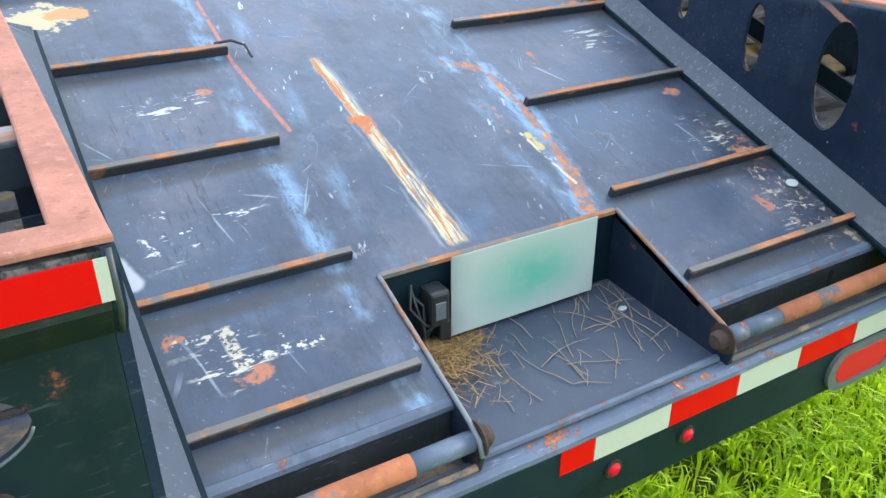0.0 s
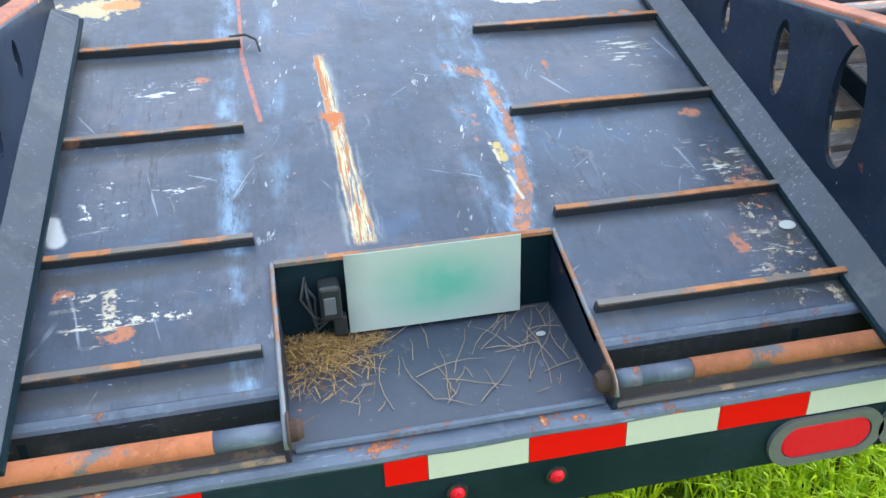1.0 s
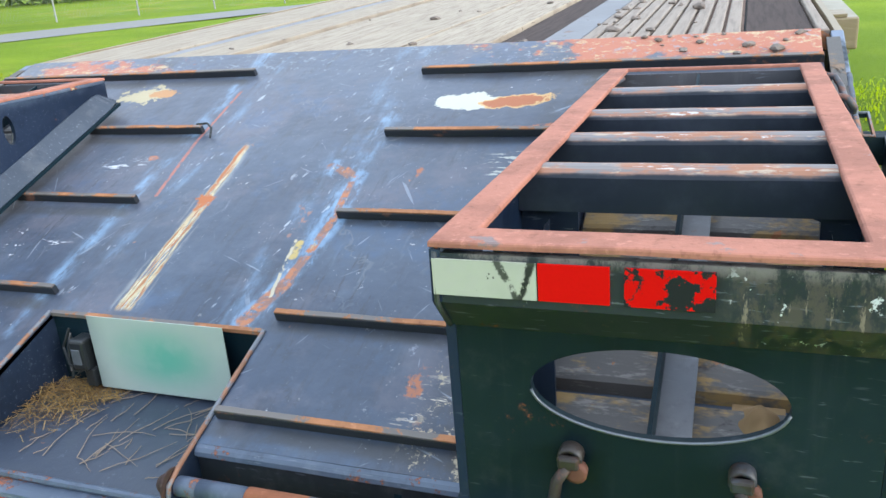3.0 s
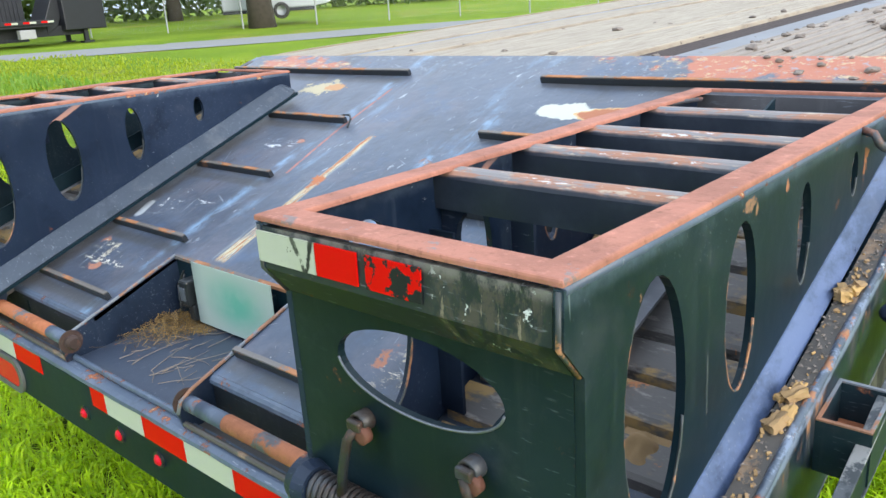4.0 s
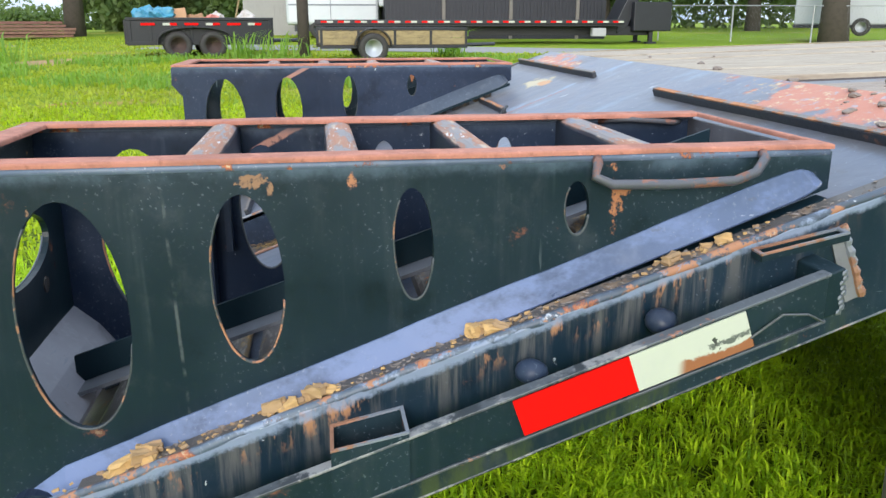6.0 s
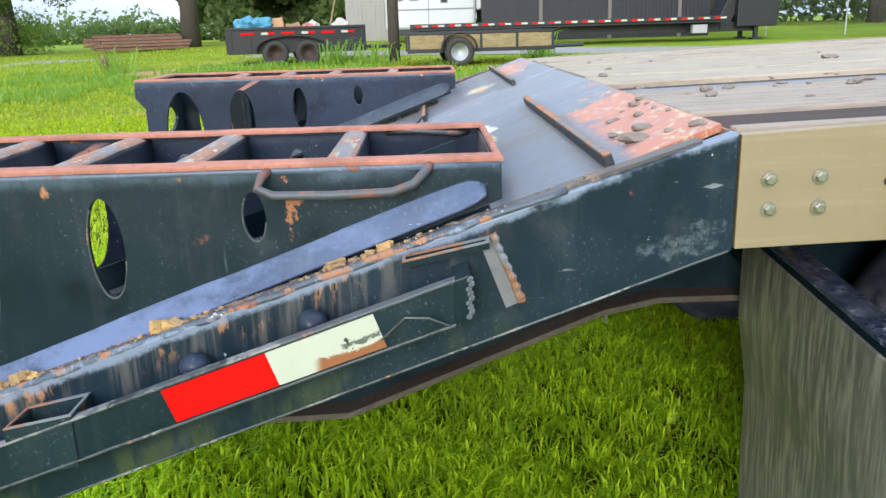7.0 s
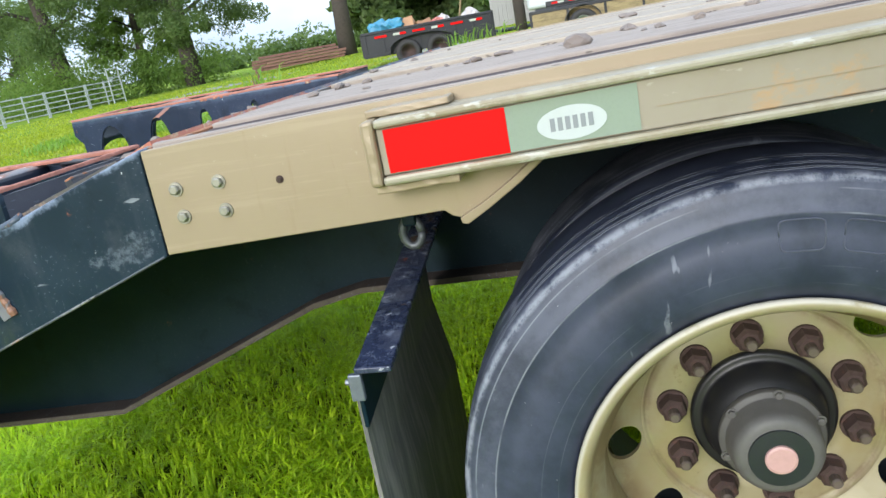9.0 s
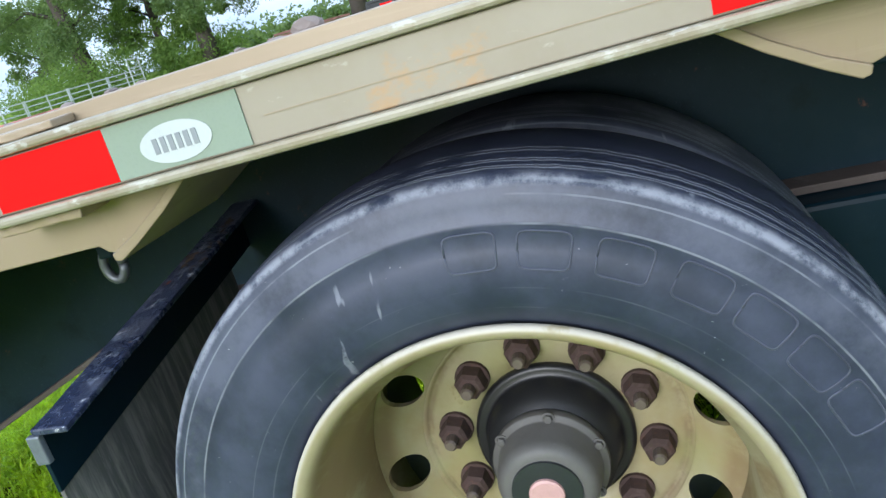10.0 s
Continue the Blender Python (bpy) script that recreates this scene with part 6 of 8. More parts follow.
def loading_ramp(sgn, off, label, lift=0.0):
    """A wedge-shaped folding ramp lying on the sloping bed, its top level with the deck."""
    ramp = thing("loading_ramp", label, "ramp", "folding loading ramps", (0, 0, lift))

    def X(x):
        return sgn * x + off

    def span(a, b):
        return sorted((X(a), X(b)))

    xi, xo, top = 0.757, 1.183, 1.002
    rise = 0.006
    side = [(-0.108, top - 0.010), (-0.110, 0.938), (-0.079, 0.900), (-0.079, 0.66), (-0.088, 0.60), (-0.070, 0.545), (-0.035, 0.512), (0.012, bed_z(0.012) + rise - 0.01),
            (0.08, bed_z(0.08) + rise), (1.038, bed_z(1.038) + 0.012), (1.038, top - 0.010)]
    # oval windows, each with its own size
    wins = [(0.056, 0.808, 0.066, 0.148), (0.266, 0.848, 0.0445, 0.110), (0.474, 0.886, 0.0255, 0.074), (0.687, 0.926, 0.0165, 0.036)]
    for a, b, m in ((xi, xi + 0.011, RAMP_INNER), (xo - 0.011, xo, RAMP_SIDE)):
        p, q = span(a, b)
        holes = [oval(cy, cz, ry, rz, 32, 0.03) for cy, cz, ry, rz in wins]
        plate = part("side_plate", holed(side, holes, p, q, "x"), m, ramp, "dark painted side plate with oval windows")
        for cy, cz, ry, rz in wins:
            ring = oval(cy, cz, ry, rz, 48, 0.03)
            part("window_edge", wobble(tube([(X(b) - sgn * 0.0015, u, v) for u, v in ring[17:47]], 0.0019, 6), 0.0006, 50), WINDOW_EDGE, plate, "bare cut edge of the window", True)
    for a in (xi + 0.0055, xo - 0.0055):
        edge = [(X(a), -0.1085, 0.990), (X(a), -0.1105, 0.938), (X(a), -0.0795, 0.900)]
        part("rusted_edge", wobble(tube(edge, 0.0028, 8), 0.0008, 40), WINDOW_EDGE, ramp, "rusted cut edge", True)
    # rusted top flange, four sides
    p, q = span(xi, xo)
    r0, r1 = span(xi + 0.041, xo - 0.041)
    rim = [(p, -0.110), (q, -0.110), (q, 1.041), (p, 1.041)]
    hole = [(r0, -0.066), (r1, -0.066), (r1, 1.031), (r0, 1.031)]

    def dense(loop):
        out = []
        for k in range(4):
            u, v = Vector(loop[k]), Vector(loop[(k + 1) % 4])
            n = max(1, int((v - u).length / 0.035))
            out += [tuple(u.lerp(v, m / n) + Vector((noise.noise(Vector((m, k, sgn))) * 0.0014, noise.noise(Vector((m, k, sgn + 7))) * 0.0014)) * (m > 0)) for m in range(n)]
        return out

    bm = holed(dense(rim), [dense(hole)], top - 0.007, top, "z")
    es = [e for e in bm.edges if len(e.link_faces) == 2 and e.calc_face_angle(0) > 0.9 and (e.verts[0].co.z + e.verts[1].co.z) / 2 > top - 0.001]
    bmesh.ops.bevel(bm, geom=es, offset=0.003, segments=2, affect="EDGES", profile=0.5, clamp_overlap=True)
    for v in bm.verts:
        v.co.z += 0.0012 * noise.noise(v.co * 9)
    part("top_flange", bm, RUST_FLANGE, ramp, "rusted pink-brown top flange")
    # rounded shoulders below the flange, where paint is rubbed to bare steel
    for x in (xi + 0.0062, xo - 0.0062):
        pts = [(X(x), y, top - 0.0118) for y in (-0.105, 0.1, 0.3, 0.5, 0.7, 0.9, 1.035)]
        part("shoulder", wobble(tube(pts, 0.0072, 10), 0.0008, 12), PAINT_EDGE, ramp, "", True)
    # rear end plate: lip, slanted skirt and plate with an oval window
    p, q = span(xi + 0.0115, xo - 0.0115)
    lip = [(-0.1085, top - 0.013), (-0.1105, 0.938), (-0.0805, 0.900), (-0.0735, 0.903), (-0.1005, 0.941), (-0.0985, top - 0.013)]
    part("rear_lip", prism(lip, p, q), RAMP_LIP, ramp, "dark end lip with scraped paint")
    cx = X(0.968)
    end = holed([(p, 0.56), (q, 0.56), (q, 0.901), (p, 0.901)], [oval(cx, 0.838, 0.1235, 0.0495, 40)], -0.079, -0.069, "y")
    part("end_plate", end, PAINT_GREEN, ramp, "dark green end plate with oval window")
    part("window_edge", tube([(u, -0.0795, v) for u, v in oval(cx, 0.838, 0.1235, 0.0495, 60)[31:60]], 0.0016, 6), STUD, ramp, "bright cut edge of the end window", True)
    part("front_plate", box(*span(xi + 0.0115, xo - 0.0115), 1.029, 1.0375, bed_z(1.03) + 0.02, top - 0.013), FRONT_GREY, ramp, "dusty grey front plate")
    # sloped foot plate inside the rear end, its upper edge rubbed bare
    foot = [(-0.0685, 0.688), (-0.030, 0.652), (0.004, 0.605), (0.004, 0.597), (-0.036, 0.646), (-0.0685, 0.679)]
    part("foot_plate", wobble(cut_long(prism(foot, p, q), 0.05, 0), 0.0010, 16), FOOT_GREY, ramp, "pale dusty blue-grey foot plate")
    # rungs
    p, q = span(xi + 0.0115, xo - 0.0115)
    for k, y in enumerate((0.208, 0.392, 0.575, 0.802)):
        prof = []
        for i in range(9):
            t = math.pi * i / 8
            prof.append((y + 0.0225 * math.cos(t), top - 0.0175 + 0.0135 * math.sin(t) ** 0.8))
        prof += [(y - 0.0225, top - 0.062), (y - 0.017, top - 0.062), (y - 0.017, top - 0.024), (y + 0.017, top - 0.024), (y + 0.017, top - 0.062), (y + 0.0225, top - 0.062)]
        for s in (0, 1):
            e, f = (xi + 0.0115, 1) if s == 0 else (xo - 0.0115, -1)
            leg = [(X(e), top - 0.0625), (X(e), top - 0.30 + 0.37 * y), (X(e + f * 0.026), top - 0.30 + 0.37 * y), (X(e + f * 0.026), top - 0.105), (X(e + f * 0.030), top - 0.085), (X(e + f * 0.042), top - 0.070), (X(e + f * 0.060), top - 0.0625)]
            part("rung_leg", prism(leg, y - 0.011, y + 0.0, "y"), PAINT_DARK, ramp)
        part("rung", wobble(cut_long(prism(prof, p, q), 0.05, 0), 0.0008, 18), RUNG, ramp, "dark rung, its crown worn to rust and bare steel")
    # long brace down the middle, parallel to the bed
    c0, c1 = span(0.945, 0.995)
    br = [(-0.022, bed_z(-0.022) + 0.085), (0.98, bed_z(0.98) + 0.042), (0.98, bed_z(0.98) + 0.036), (-0.022, bed_z(-0.022) + 0.079)]
    # flange painted paler than the upright web, as lit from above
    part("brace", prism(br, c0, c1), BRACE_GREY, ramp, "blue-grey angle brace")
    c0, c1 = span(0.945, 0.951)
    br = [(-0.022, bed_z(-0.022) + 0.0855), (0.98, bed_z(0.98) + 0.0425), (0.98, bed_z(0.98) + 0.086), (-0.022, bed_z(-0.022) + 0.130)]
    part("brace_web", prism(br, c0, c1), FRAME_DARK, ramp)
    for y in (0.17, 0.36):
        poly = [(y, bed_z(y) + 0.02), (y, top - 0.09), (y + 0.006, top - 0.09), (y + 0.006, bed_z(y) + 0.02)]
        part("stiffener", prism(poly, *span(xi + 0.0115, xi + 0.055)), PAINT_DARK, ramp)
    # leaning skid strips along both feet
    for inner in (1, 0):
        if inner:
            a0, a1 = xi - 0.001, xi - 0.050
            h0, h1 = 0.052, 0.012
        else:
            a0, a1 = xo + 0.001, xo + 0.023
            h0, h1 = 0.060, 0.024
        bm = bmesh.new()
        ys = [-0.018 + 0.0415 * i for i in range(25)] + [0.994, 1.006, 1.014]
        rows2 = []
        for i, y in enumerate(ys):
            inset = {0: 0.013, 1: 0.0, len(ys) - 1: 0.016, len(ys) - 2: 0.009, len(ys) - 3: 0.003}.get(i, 0.0)
            jog = 0.0015 * ((i // 4) % 2)
            u = Vector((X(a0), y, bed_z(y) + h0 - inset + jog))
            l = Vector((X(a1), y, bed_z(y) + h1 + inset * 0.7))
            nrm = (l - u).cross(Vector((0, 1, 0.37))).normalized() * 0.007
            if nrm.z > 0:
                nrm = -nrm
            rows2.append([bm.verts.new(v) for v in (u, l, l + nrm, u + nrm)])
        for r0, r1 in zip(rows2, rows2[1:]):
            for k in range(4):
                bm.faces.new((r0[k], r0[(k + 1) % 4], r1[(k + 1) % 4], r1[k]))
        bm.faces.new(rows2[0])
        bm.faces.new(rows2[-1])
        bmesh.ops.recalc_face_normals(bm, faces=bm.faces)
        soften(bm, 0.0015, 1, 50)
        # the outer strip's paint holds the sky's blue reflection, the inner one's doesn't
        part("skid_strip", bm, PAINT_SKID if inner else PAINT_STRIP, ramp, "rubbed blue-grey skid strip")
        foot = [(-0.01, bed_z(-0.01) + 0.004), (1.02, bed_z(1.02) + 0.004), (1.02, bed_z(1.02) + 0.012), (-0.01, bed_z(-0.01) + 0.012)]
        fa, fb = (xi - 0.056, xi - 0.0125) if inner else (xo + 0.002, xo + 0.027)
        part("skid_foot", prism(foot, *span(fa, fb)), FRAME_DARK, ramp)
    # outer grab handle and its twin inside
    z0, z1 = 0.990, 0.962
    pts = [(X(xo - 0.004), 0.712, z0), (X(xo + 0.018), 0.706, z0 - 0.004), (X(xo + 0.028), 0.700, z1 + 0.010), (X(xo + 0.030), 0.722, z1), (X(xo + 0.030), 0.80, z1 - 0.002),
           (X(xo + 0.030), 0.885, z1), (X(xo + 0.028), 0.915, z1 + 0.010), (X(xo + 0.018), 0.932, z0 - 0.002), (X(xo - 0.004), 0.938, z0 + 0.002)]
    part("grab_handle", tube(pts, 0.0065, 10), HANDLE, ramp, "bent steel grab handle", True)
    pts = [(X(xi + 0.012), 0.86, z0 - 0.004), (X(xi + 0.030), 0.875, z0 + 0.002), (X(xi + 0.038), 0.91, z0 + 0.003), (X(xi + 0.036), 0.99, z0 - 0.004), (X(xi + 0.010), 1.012, z0 - 0.006)]
    part("grab_handle", tube(pts, 0.005, 10), HANDLE, ramp, "bent inner grab handle", True)
    # hinge knuckle, spring and latch studs at the foot
    part("hinge_knuckle", tube([(X(xi - 0.017), 0.006, 0.545), (X(xi + 0.028), 0.006, 0.545)], 0.038, 24), PAINT_DARK, ramp, "round black hinge knuckle")
    part("hinge_knuckle", tube([(X(xo - 0.028), -0.012, 0.535), (X(xo + 0.020), -0.012, 0.535)], 0.050, 24), PAINT_DARK, ramp, "round black hinge knuckle")
    part("knuckle_pin", tube([(X(xo + 0.014), -0.012, 0.535), (X(xo + 0.036), -0.012, 0.535), (X(xo + 0.040), -0.012, 0.535)], [0.02, 0.02, 0.015], 16), RUST_NUT, ramp)
    pts = []
    for k in range(12 * 14):
        t = 2 * math.pi * k / 14
        pts.append((X(xi + 0.050 + 0.0096 * k / 14), -0.103 + 0.0195 * math.cos(t), 0.650 + 0.0195 * math.sin(t)))
    part("lift_spring", tube(pts, 0.0047, 6), STUD_DARK, ramp, "dark steel coil spring", True)
    part("spring_collar", tube([(X(xi + 0.012), -0.103, 0.650), (X(xi + 0.030), -0.103, 0.650), (X(xi + 0.048), -0.103, 0.650)], [0.026, 0.032, 0.027], 24), PAINT_DARK, ramp, "black collar behind the spring")
    part("spring_rod", tube([(X(xi + 0.01), -0.103, 0.650), (X(xi + 0.35), -0.098, 0.655), (X(xi + 0.36), -0.098, 0.655)], [0.0105, 0.0105, 0.008], 14), STUD, ramp, "worn steel spring rod")
    part("rod_collar", tube([(X(xi + 0.160), -0.1025, 0.651), (X(xi + 0.186), -0.1022, 0.6515), (X(xi + 0.192), -0.1022, 0.6515)], [0.0165, 0.0165, 0.012], 16), RUST_PIPE, ramp, "rusted collar")
    part("spring_lug", tube([(X(xi - 0.012), -0.078, 0.628), (X(xi + 0.030), -0.078, 0.628)], 0.034, 28), PAINT_DARK, ramp, "thick round black spring lug")
    part("spring_lug", tube([(X(xo - 0.035), -0.075, 0.615), (X(xo - 0.001), -0.075, 0.615)], 0.033, 28), PAINT_DARK, ramp, "thick round black spring lug")
    for x, way in ((0.880, [(0.884, -0.100, 0.758), (0.874, -0.104, 0.742), (0.868, -0.112, 0.70), (0.862, -0.112, 0.668)]),
                   (1.046, [(1.050, -0.100, 0.758), (1.056, -0.102, 0.742), (1.060, -0.101, 0.69), (1.062, -0.097, 0.60)])):
        stud = part("latch_stud", lathe([(0.0095, -0.068), (0.0128, -0.068), (0.0132, -0.096), (0.0095, -0.0975), (0.0095, -0.080)], (X(x + 0.006), 0, 0.764), "y", 20), STUD_DARK, ramp, "worn steel latch sleeve", True)
        part("stud_cap", box(X(x + 0.006) - 0.011, X(x + 0.006) + 0.011, -0.105, -0.0955, 0.757, 0.771, 0.003), STUD_DARK, stud)
        part("stud_ring", lathe([(0.0075, -0.090), (0.0115, -0.090), (0.0118, -0.1005), (0.0075, -0.1015)], (X(x + 0.013), 0, 0.752), "y", 18), RUST_RING, stud, "rusted ring", True)
        part("latch_rod", tube([(X(a), b, c) for a, b, c in way], 0.0062, 10), LATCH_ROD, stud, "brown worn latch rod", True)
    # torn tape on the end lip
    if sgn > 0:
        tapes = [(0.7605, 0.8635, TAPE_SLASHED, "torn white reflective tape"), (0.865, 0.931, TAPE_RED, "red reflective tape"), (0.944, 1.022, TAPE_RED_WORN, "torn red reflective tape")]
    else:
        tapes = [(0.765, 0.775, TAPE_WHITE, "white reflective tape"), (0.775, 0.86, TAPE_RED, "red reflective tape"), (0.865, 0.93, TAPE_RED, "red reflective tape")]
    for a, b, m, lab in tapes:
        p2, q2 = span(a, b)
        bm = prism([(-0.1122, 0.984), (-0.1125, 0.947), (-0.1107, 0.947), (-0.1098, 0.984)], p2, q2)
        part("tape_strip", bm, m, ramp, lab)
    return ramp


loading_ramp(1, 0.0, "dark green-black steel ramp folded beside the near wheel, rusted top")
loading_ramp(-1, 0.108, "blue-black steel ramp folded beside the far wheel, rusted top", 0.021)


# ---------------------------------------------------------------- litter on the trailer
def litter():
    rnd = random.Random(4)
    # twigs on the notch floor
    bm = bmesh.new()
    for k in range(58):
        x, y = rnd.uniform(-0.20, 0.235), rnd.uniform(0.06, 0.285)
        a, l = rnd.gauss(1.0, 0.5), rnd.uniform(0.02, 0.15)
        z = 0.4985 + 0.0563 * (y - 0.028) + 0.002
        pts, ang = [], a
        px, py = x, y
        for i in range(5):
            px = min(0.245, max(-0.225, px))
            py = min(0.30, max(0.035, py))
            pts.append((px, py, 0.4985 + 0.0563 * (py - 0.028) + 0.0022 + 0.001 * (i % 2)))
            ang += rnd.uniform(-0.28, 0.28)
            px += math.cos(ang) * l / 4
            py += math.sin(ang) * l / 4
        bm = tube(pts, [0.0008, 0.0008, 0.0007, 0.0006, 0.0003], 5, bm)
    tagged(part("dry_twigs", bm, TWIG), "scattered dry twigs on the steel notch floor", "twigs", kind="stuff")
    # straw nest in the back corner
    bm = bmesh.new()
    for k in range(900):
        r = abs(rnd.gauss(0, 1))
        x = -0.19 + 0.045 * rnd.gauss(0, 1) + 0.02
        y = 0.235 + 0.045 * rnd.gauss(0, 1)
        if k % 4 == 0:
            x, y = rnd.uniform(-0.2, -0.06), rnd.uniform(0.245, 0.29)
        x, y = max(-0.222, min(-0.03, x)), max(0.07, min(0.295, y))
        h = 0.514 + 0.024 * math.exp(-((x + 0.195) ** 2 + (y - 0.25) ** 2) / 0.003) * rnd.random()
        a, l, b = rnd.uniform(0, 6.28), rnd.uniform(0.015, 0.045), rnd.uniform(-0.25, 0.25)
        d = Vector((math.cos(a), math.sin(a), b)) * l * 0.5
        c = Vector((x, y, h))
        s = Vector((-d.y, d.x, 0)).normalized() * rnd.uniform(0.0003, 0.0009)
        vs = [bm.verts.new(q) for q in (c - d - s, c - d + s, c + d + s * 0.6 + Vector((0, 0, 0.003)), c + d - s * 0.6 + Vector((0, 0, 0.003)))]
        bm.faces.new(vs)
    tagged(part("straw_nest", bm, STRAW), "tangle of dry yellow straw in the notch corner", "straw", kind="stuff")
    # one pale leaf and a white stone
    bm = prism(oval(0, 0, 0.016, 0.011, 14), 0, 0.0025, "z", 0.0008)
    ob = part("white_disc", bm, BADGE)
    ob.matrix_basis = Matrix.Translation(lie(0.679, 0.256, 0.0015)) @ Matrix.Rotation(math.atan(0.37), 4, "X")
    tagged(ob, "small flat white blob stuck on the sloping bed", "debris")
    bm = prism(oval(0, 0, 0.009, 0.006, 9), 0, 0.004, "z", 0.0012)
    ob = part("pale_pebble", bm, BADGE)
    ob.matrix_basis = Matrix.Translation((0.205, 0.215, 0.5105))
    tagged(ob, "small pale pebble on the notch floor", "pebble")
    # wood chips on the dusty ledge beside the ramp
    for y, size, count in ((0.125, 1.15, 9), (0.325, 1.15, 9), (0.562, 1.1, 8), (0.845, 1.0, 3)):
        bm = bmesh.new()
        for k in range(count + 34):
            crumb = k >= count
            c = Vector((1.222 + rnd.uniform(-0.010, 0.012), y + rnd.gauss(0, 0.046 if crumb else 0.018) * size, 0))
            r = rnd.uniform(0.0016, 0.0040) if crumb else rnd.uniform(0.006, 0.0135) * size
            c.z = ledge_z(c.y) + r * rnd.uniform(0.25, 0.6)
            b2 = bmesh.new()
            bmesh.ops.create_cube(b2, size=1.0)
            if not crumb:
                bmesh.ops.subdivide_edges(b2, edges=b2.edges[:], cuts=2, use_grid_fill=True)
            sd = Vector((k * 2.7, y * 9, 0))
            for v in b2.verts:
                v.co = Vector((v.co.x * 1.1, v.co.y * 2.1, v.co.z * 0.95)) + 0.30 * noise.noise_vector(v.co * 2.3 + sd)
            bmesh.ops.transform(b2, matrix=Matrix.Translation(c) @ Euler((rnd.uniform(-0.2, 0.6), rnd.uniform(-0.4, 0.4), rnd.uniform(-0.7, 0.7))).to_matrix().to_4x4() @ Matrix.Scale(r, 4), verts=b2.verts)
            bm = join(bm, b2)
        tagged(part("wood_chips", bm, CHIP), "yellow rotten wood chips on the rusted ledge", "wood chips", "wood chips on the ledge", kind="stuff")
    # trodden sawdust inside the ramp
    for cx, cy, r in ((0.822, 0.115, 0.042), (1.075, 0.215, 0.034)):
        bm = bmesh.new()
        bmesh.ops.create_grid(bm, x_segments=18, y_segments=18, size=r)
        for v in bm.verts:
            d = math.hypot(v.co.x, v.co.y) / r
            h = 0.030 * max(0.0, 1 - d) * (1 + 0.9 * noise.noise(v.co * 60 + Vector((cx, cy, 0)) * 9)) - 0.004
            v.co = Vector((cx + v.co.x, cy + v.co.y, bed_z(cy + v.co.y) + 0.016 + h))
        tagged(part("sawdust_heap", bm, CHIP, None, "", True), "low tan heap of sawdust on the bars under the ramp", "sawdust", kind="stuff")
    bm = bmesh.new()
    for k in range(420):
        y = rnd.uniform(0.08, 1.15)
        c = Vector((1.224 + rnd.uniform(-0.013, 0.013), y, ledge_z(y) + 0.0005))
        r = rnd.uniform(0.0015, 0.005)
        b = [bm.verts.new(c + Vector((rnd.uniform(-r, r), rnd.uniform(-r, r) * 1.6, q))) for q in (0.0, 0.0, 0.0, rnd.uniform(0.0006, 0.0025))]
        for f in ((0, 1, 3), (1, 2, 3), (2, 0, 3)):
            bm.faces.new([b[i] for i in f])
    tagged(part("ledge_grit", bm, CLOD), "brown grit along the rusted ledge", "grit", kind="stuff")
    # dried mud clods on the deck boards and the crest
    for k in range(106):
        if k < 88:
            y = 1.40 + 4.2 * rnd.random() ** 1.3
            x = rnd.choice((0.66, 0.70, 0.80, 0.88, 0.60)) + rnd.gauss(0, 0.035) if rnd.random() < 0.8 else rnd.gauss(0.1, 0.35)
            z = DECK + 0.001 + 0.028 * (y - 1.347)
        else:
            y = rnd.uniform(1.215, 1.33)
            x = rnd.uniform(0.80, 1.20)
            z = bed_z(y) - 0.001
        x = max(-1.1, min(1.2, x))
        if 0.385 < x < 0.627 or 1.03 < x < 1.165:
            z -= 0.010 if z > 1.03 and k < 88 else 0
        r = rnd.uniform(0.004, 0.017) * (1.5 if k % 9 == 0 else 0.75) * (1.0 if k < 88 else rnd.uniform(0.4, 1.0))
        bm = bmesh.new()
        bmesh.ops.create_icosphere(bm, subdivisions=2, radius=r)
        bmesh.ops.scale(bm, vec=(1.2, rnd.uniform(0.9, 1.6), rnd.uniform(0.45, 0.7)), verts=bm.verts)
        sd = Vector((k * 3.1, k, 0))
        for v in bm.verts:
            v.co += v.co.normalized() * r * 0.75 * noise.noise((v.co + sd) * (0.9 / r))
        bmesh.ops.translate(bm, vec=(x, y, z + r * 0.30), verts=bm.verts)
        tagged(part("mud_clod", bm, CLOD), "dried grey-brown mud clod on the trailer boards", "mud clod", "mud clods on the deck")


litter()


# ---------------------------------------------------------------- the yard behind
def gz(x, y):
    return ground_height(x, y)


def small_wheel(parent, at, r, w, axis="x", rim_mat=None, facing=1):
    """A trailer wheel standing on the grass: tyre, rim and hub as parts of a wheel."""
    h = new("wheel")
    h.parent = parent
    h.location = at
    prof = [(r * 0.58, w * 0.45), (r * 0.75, w * 0.5), (r * 0.92, w * 0.45), (r, w * 0.25), (r, -w * 0.25), (r * 0.92, -w * 0.45), (r * 0.75, -w * 0.5), (r * 0.58, -w * 0.45)]
    part("tyre", lathe(prof, (0, 0, 0), axis, 32, closed=True), TYRE_FAR, h, "", True)
    f = facing
    prof = [(r * 0.60, f * w * 0.40), (r * 0.57, f * w * 0.44), (r * 0.52, f * w * 0.30), (r * 0.40, f * w * 0.20), (r * 0.16, f * w * 0.26), (r * 0.13, f * w * 0.38)]
    part("rim", lathe(prof, (0, 0, 0), axis, 24), rim_mat or WHITE_PAINT, h, "", True)
    for k in range(6):
        a = radians(60 * k)
        c = (f * w * 0.23, r * 0.34 * math.cos(a), r * 0.34 * math.sin(a))
        part("rim_slot", tube([c, (c[0] + f * 0.012, c[1], c[2])], r * 0.065, 10), HUB_BLACK, h)
    return h


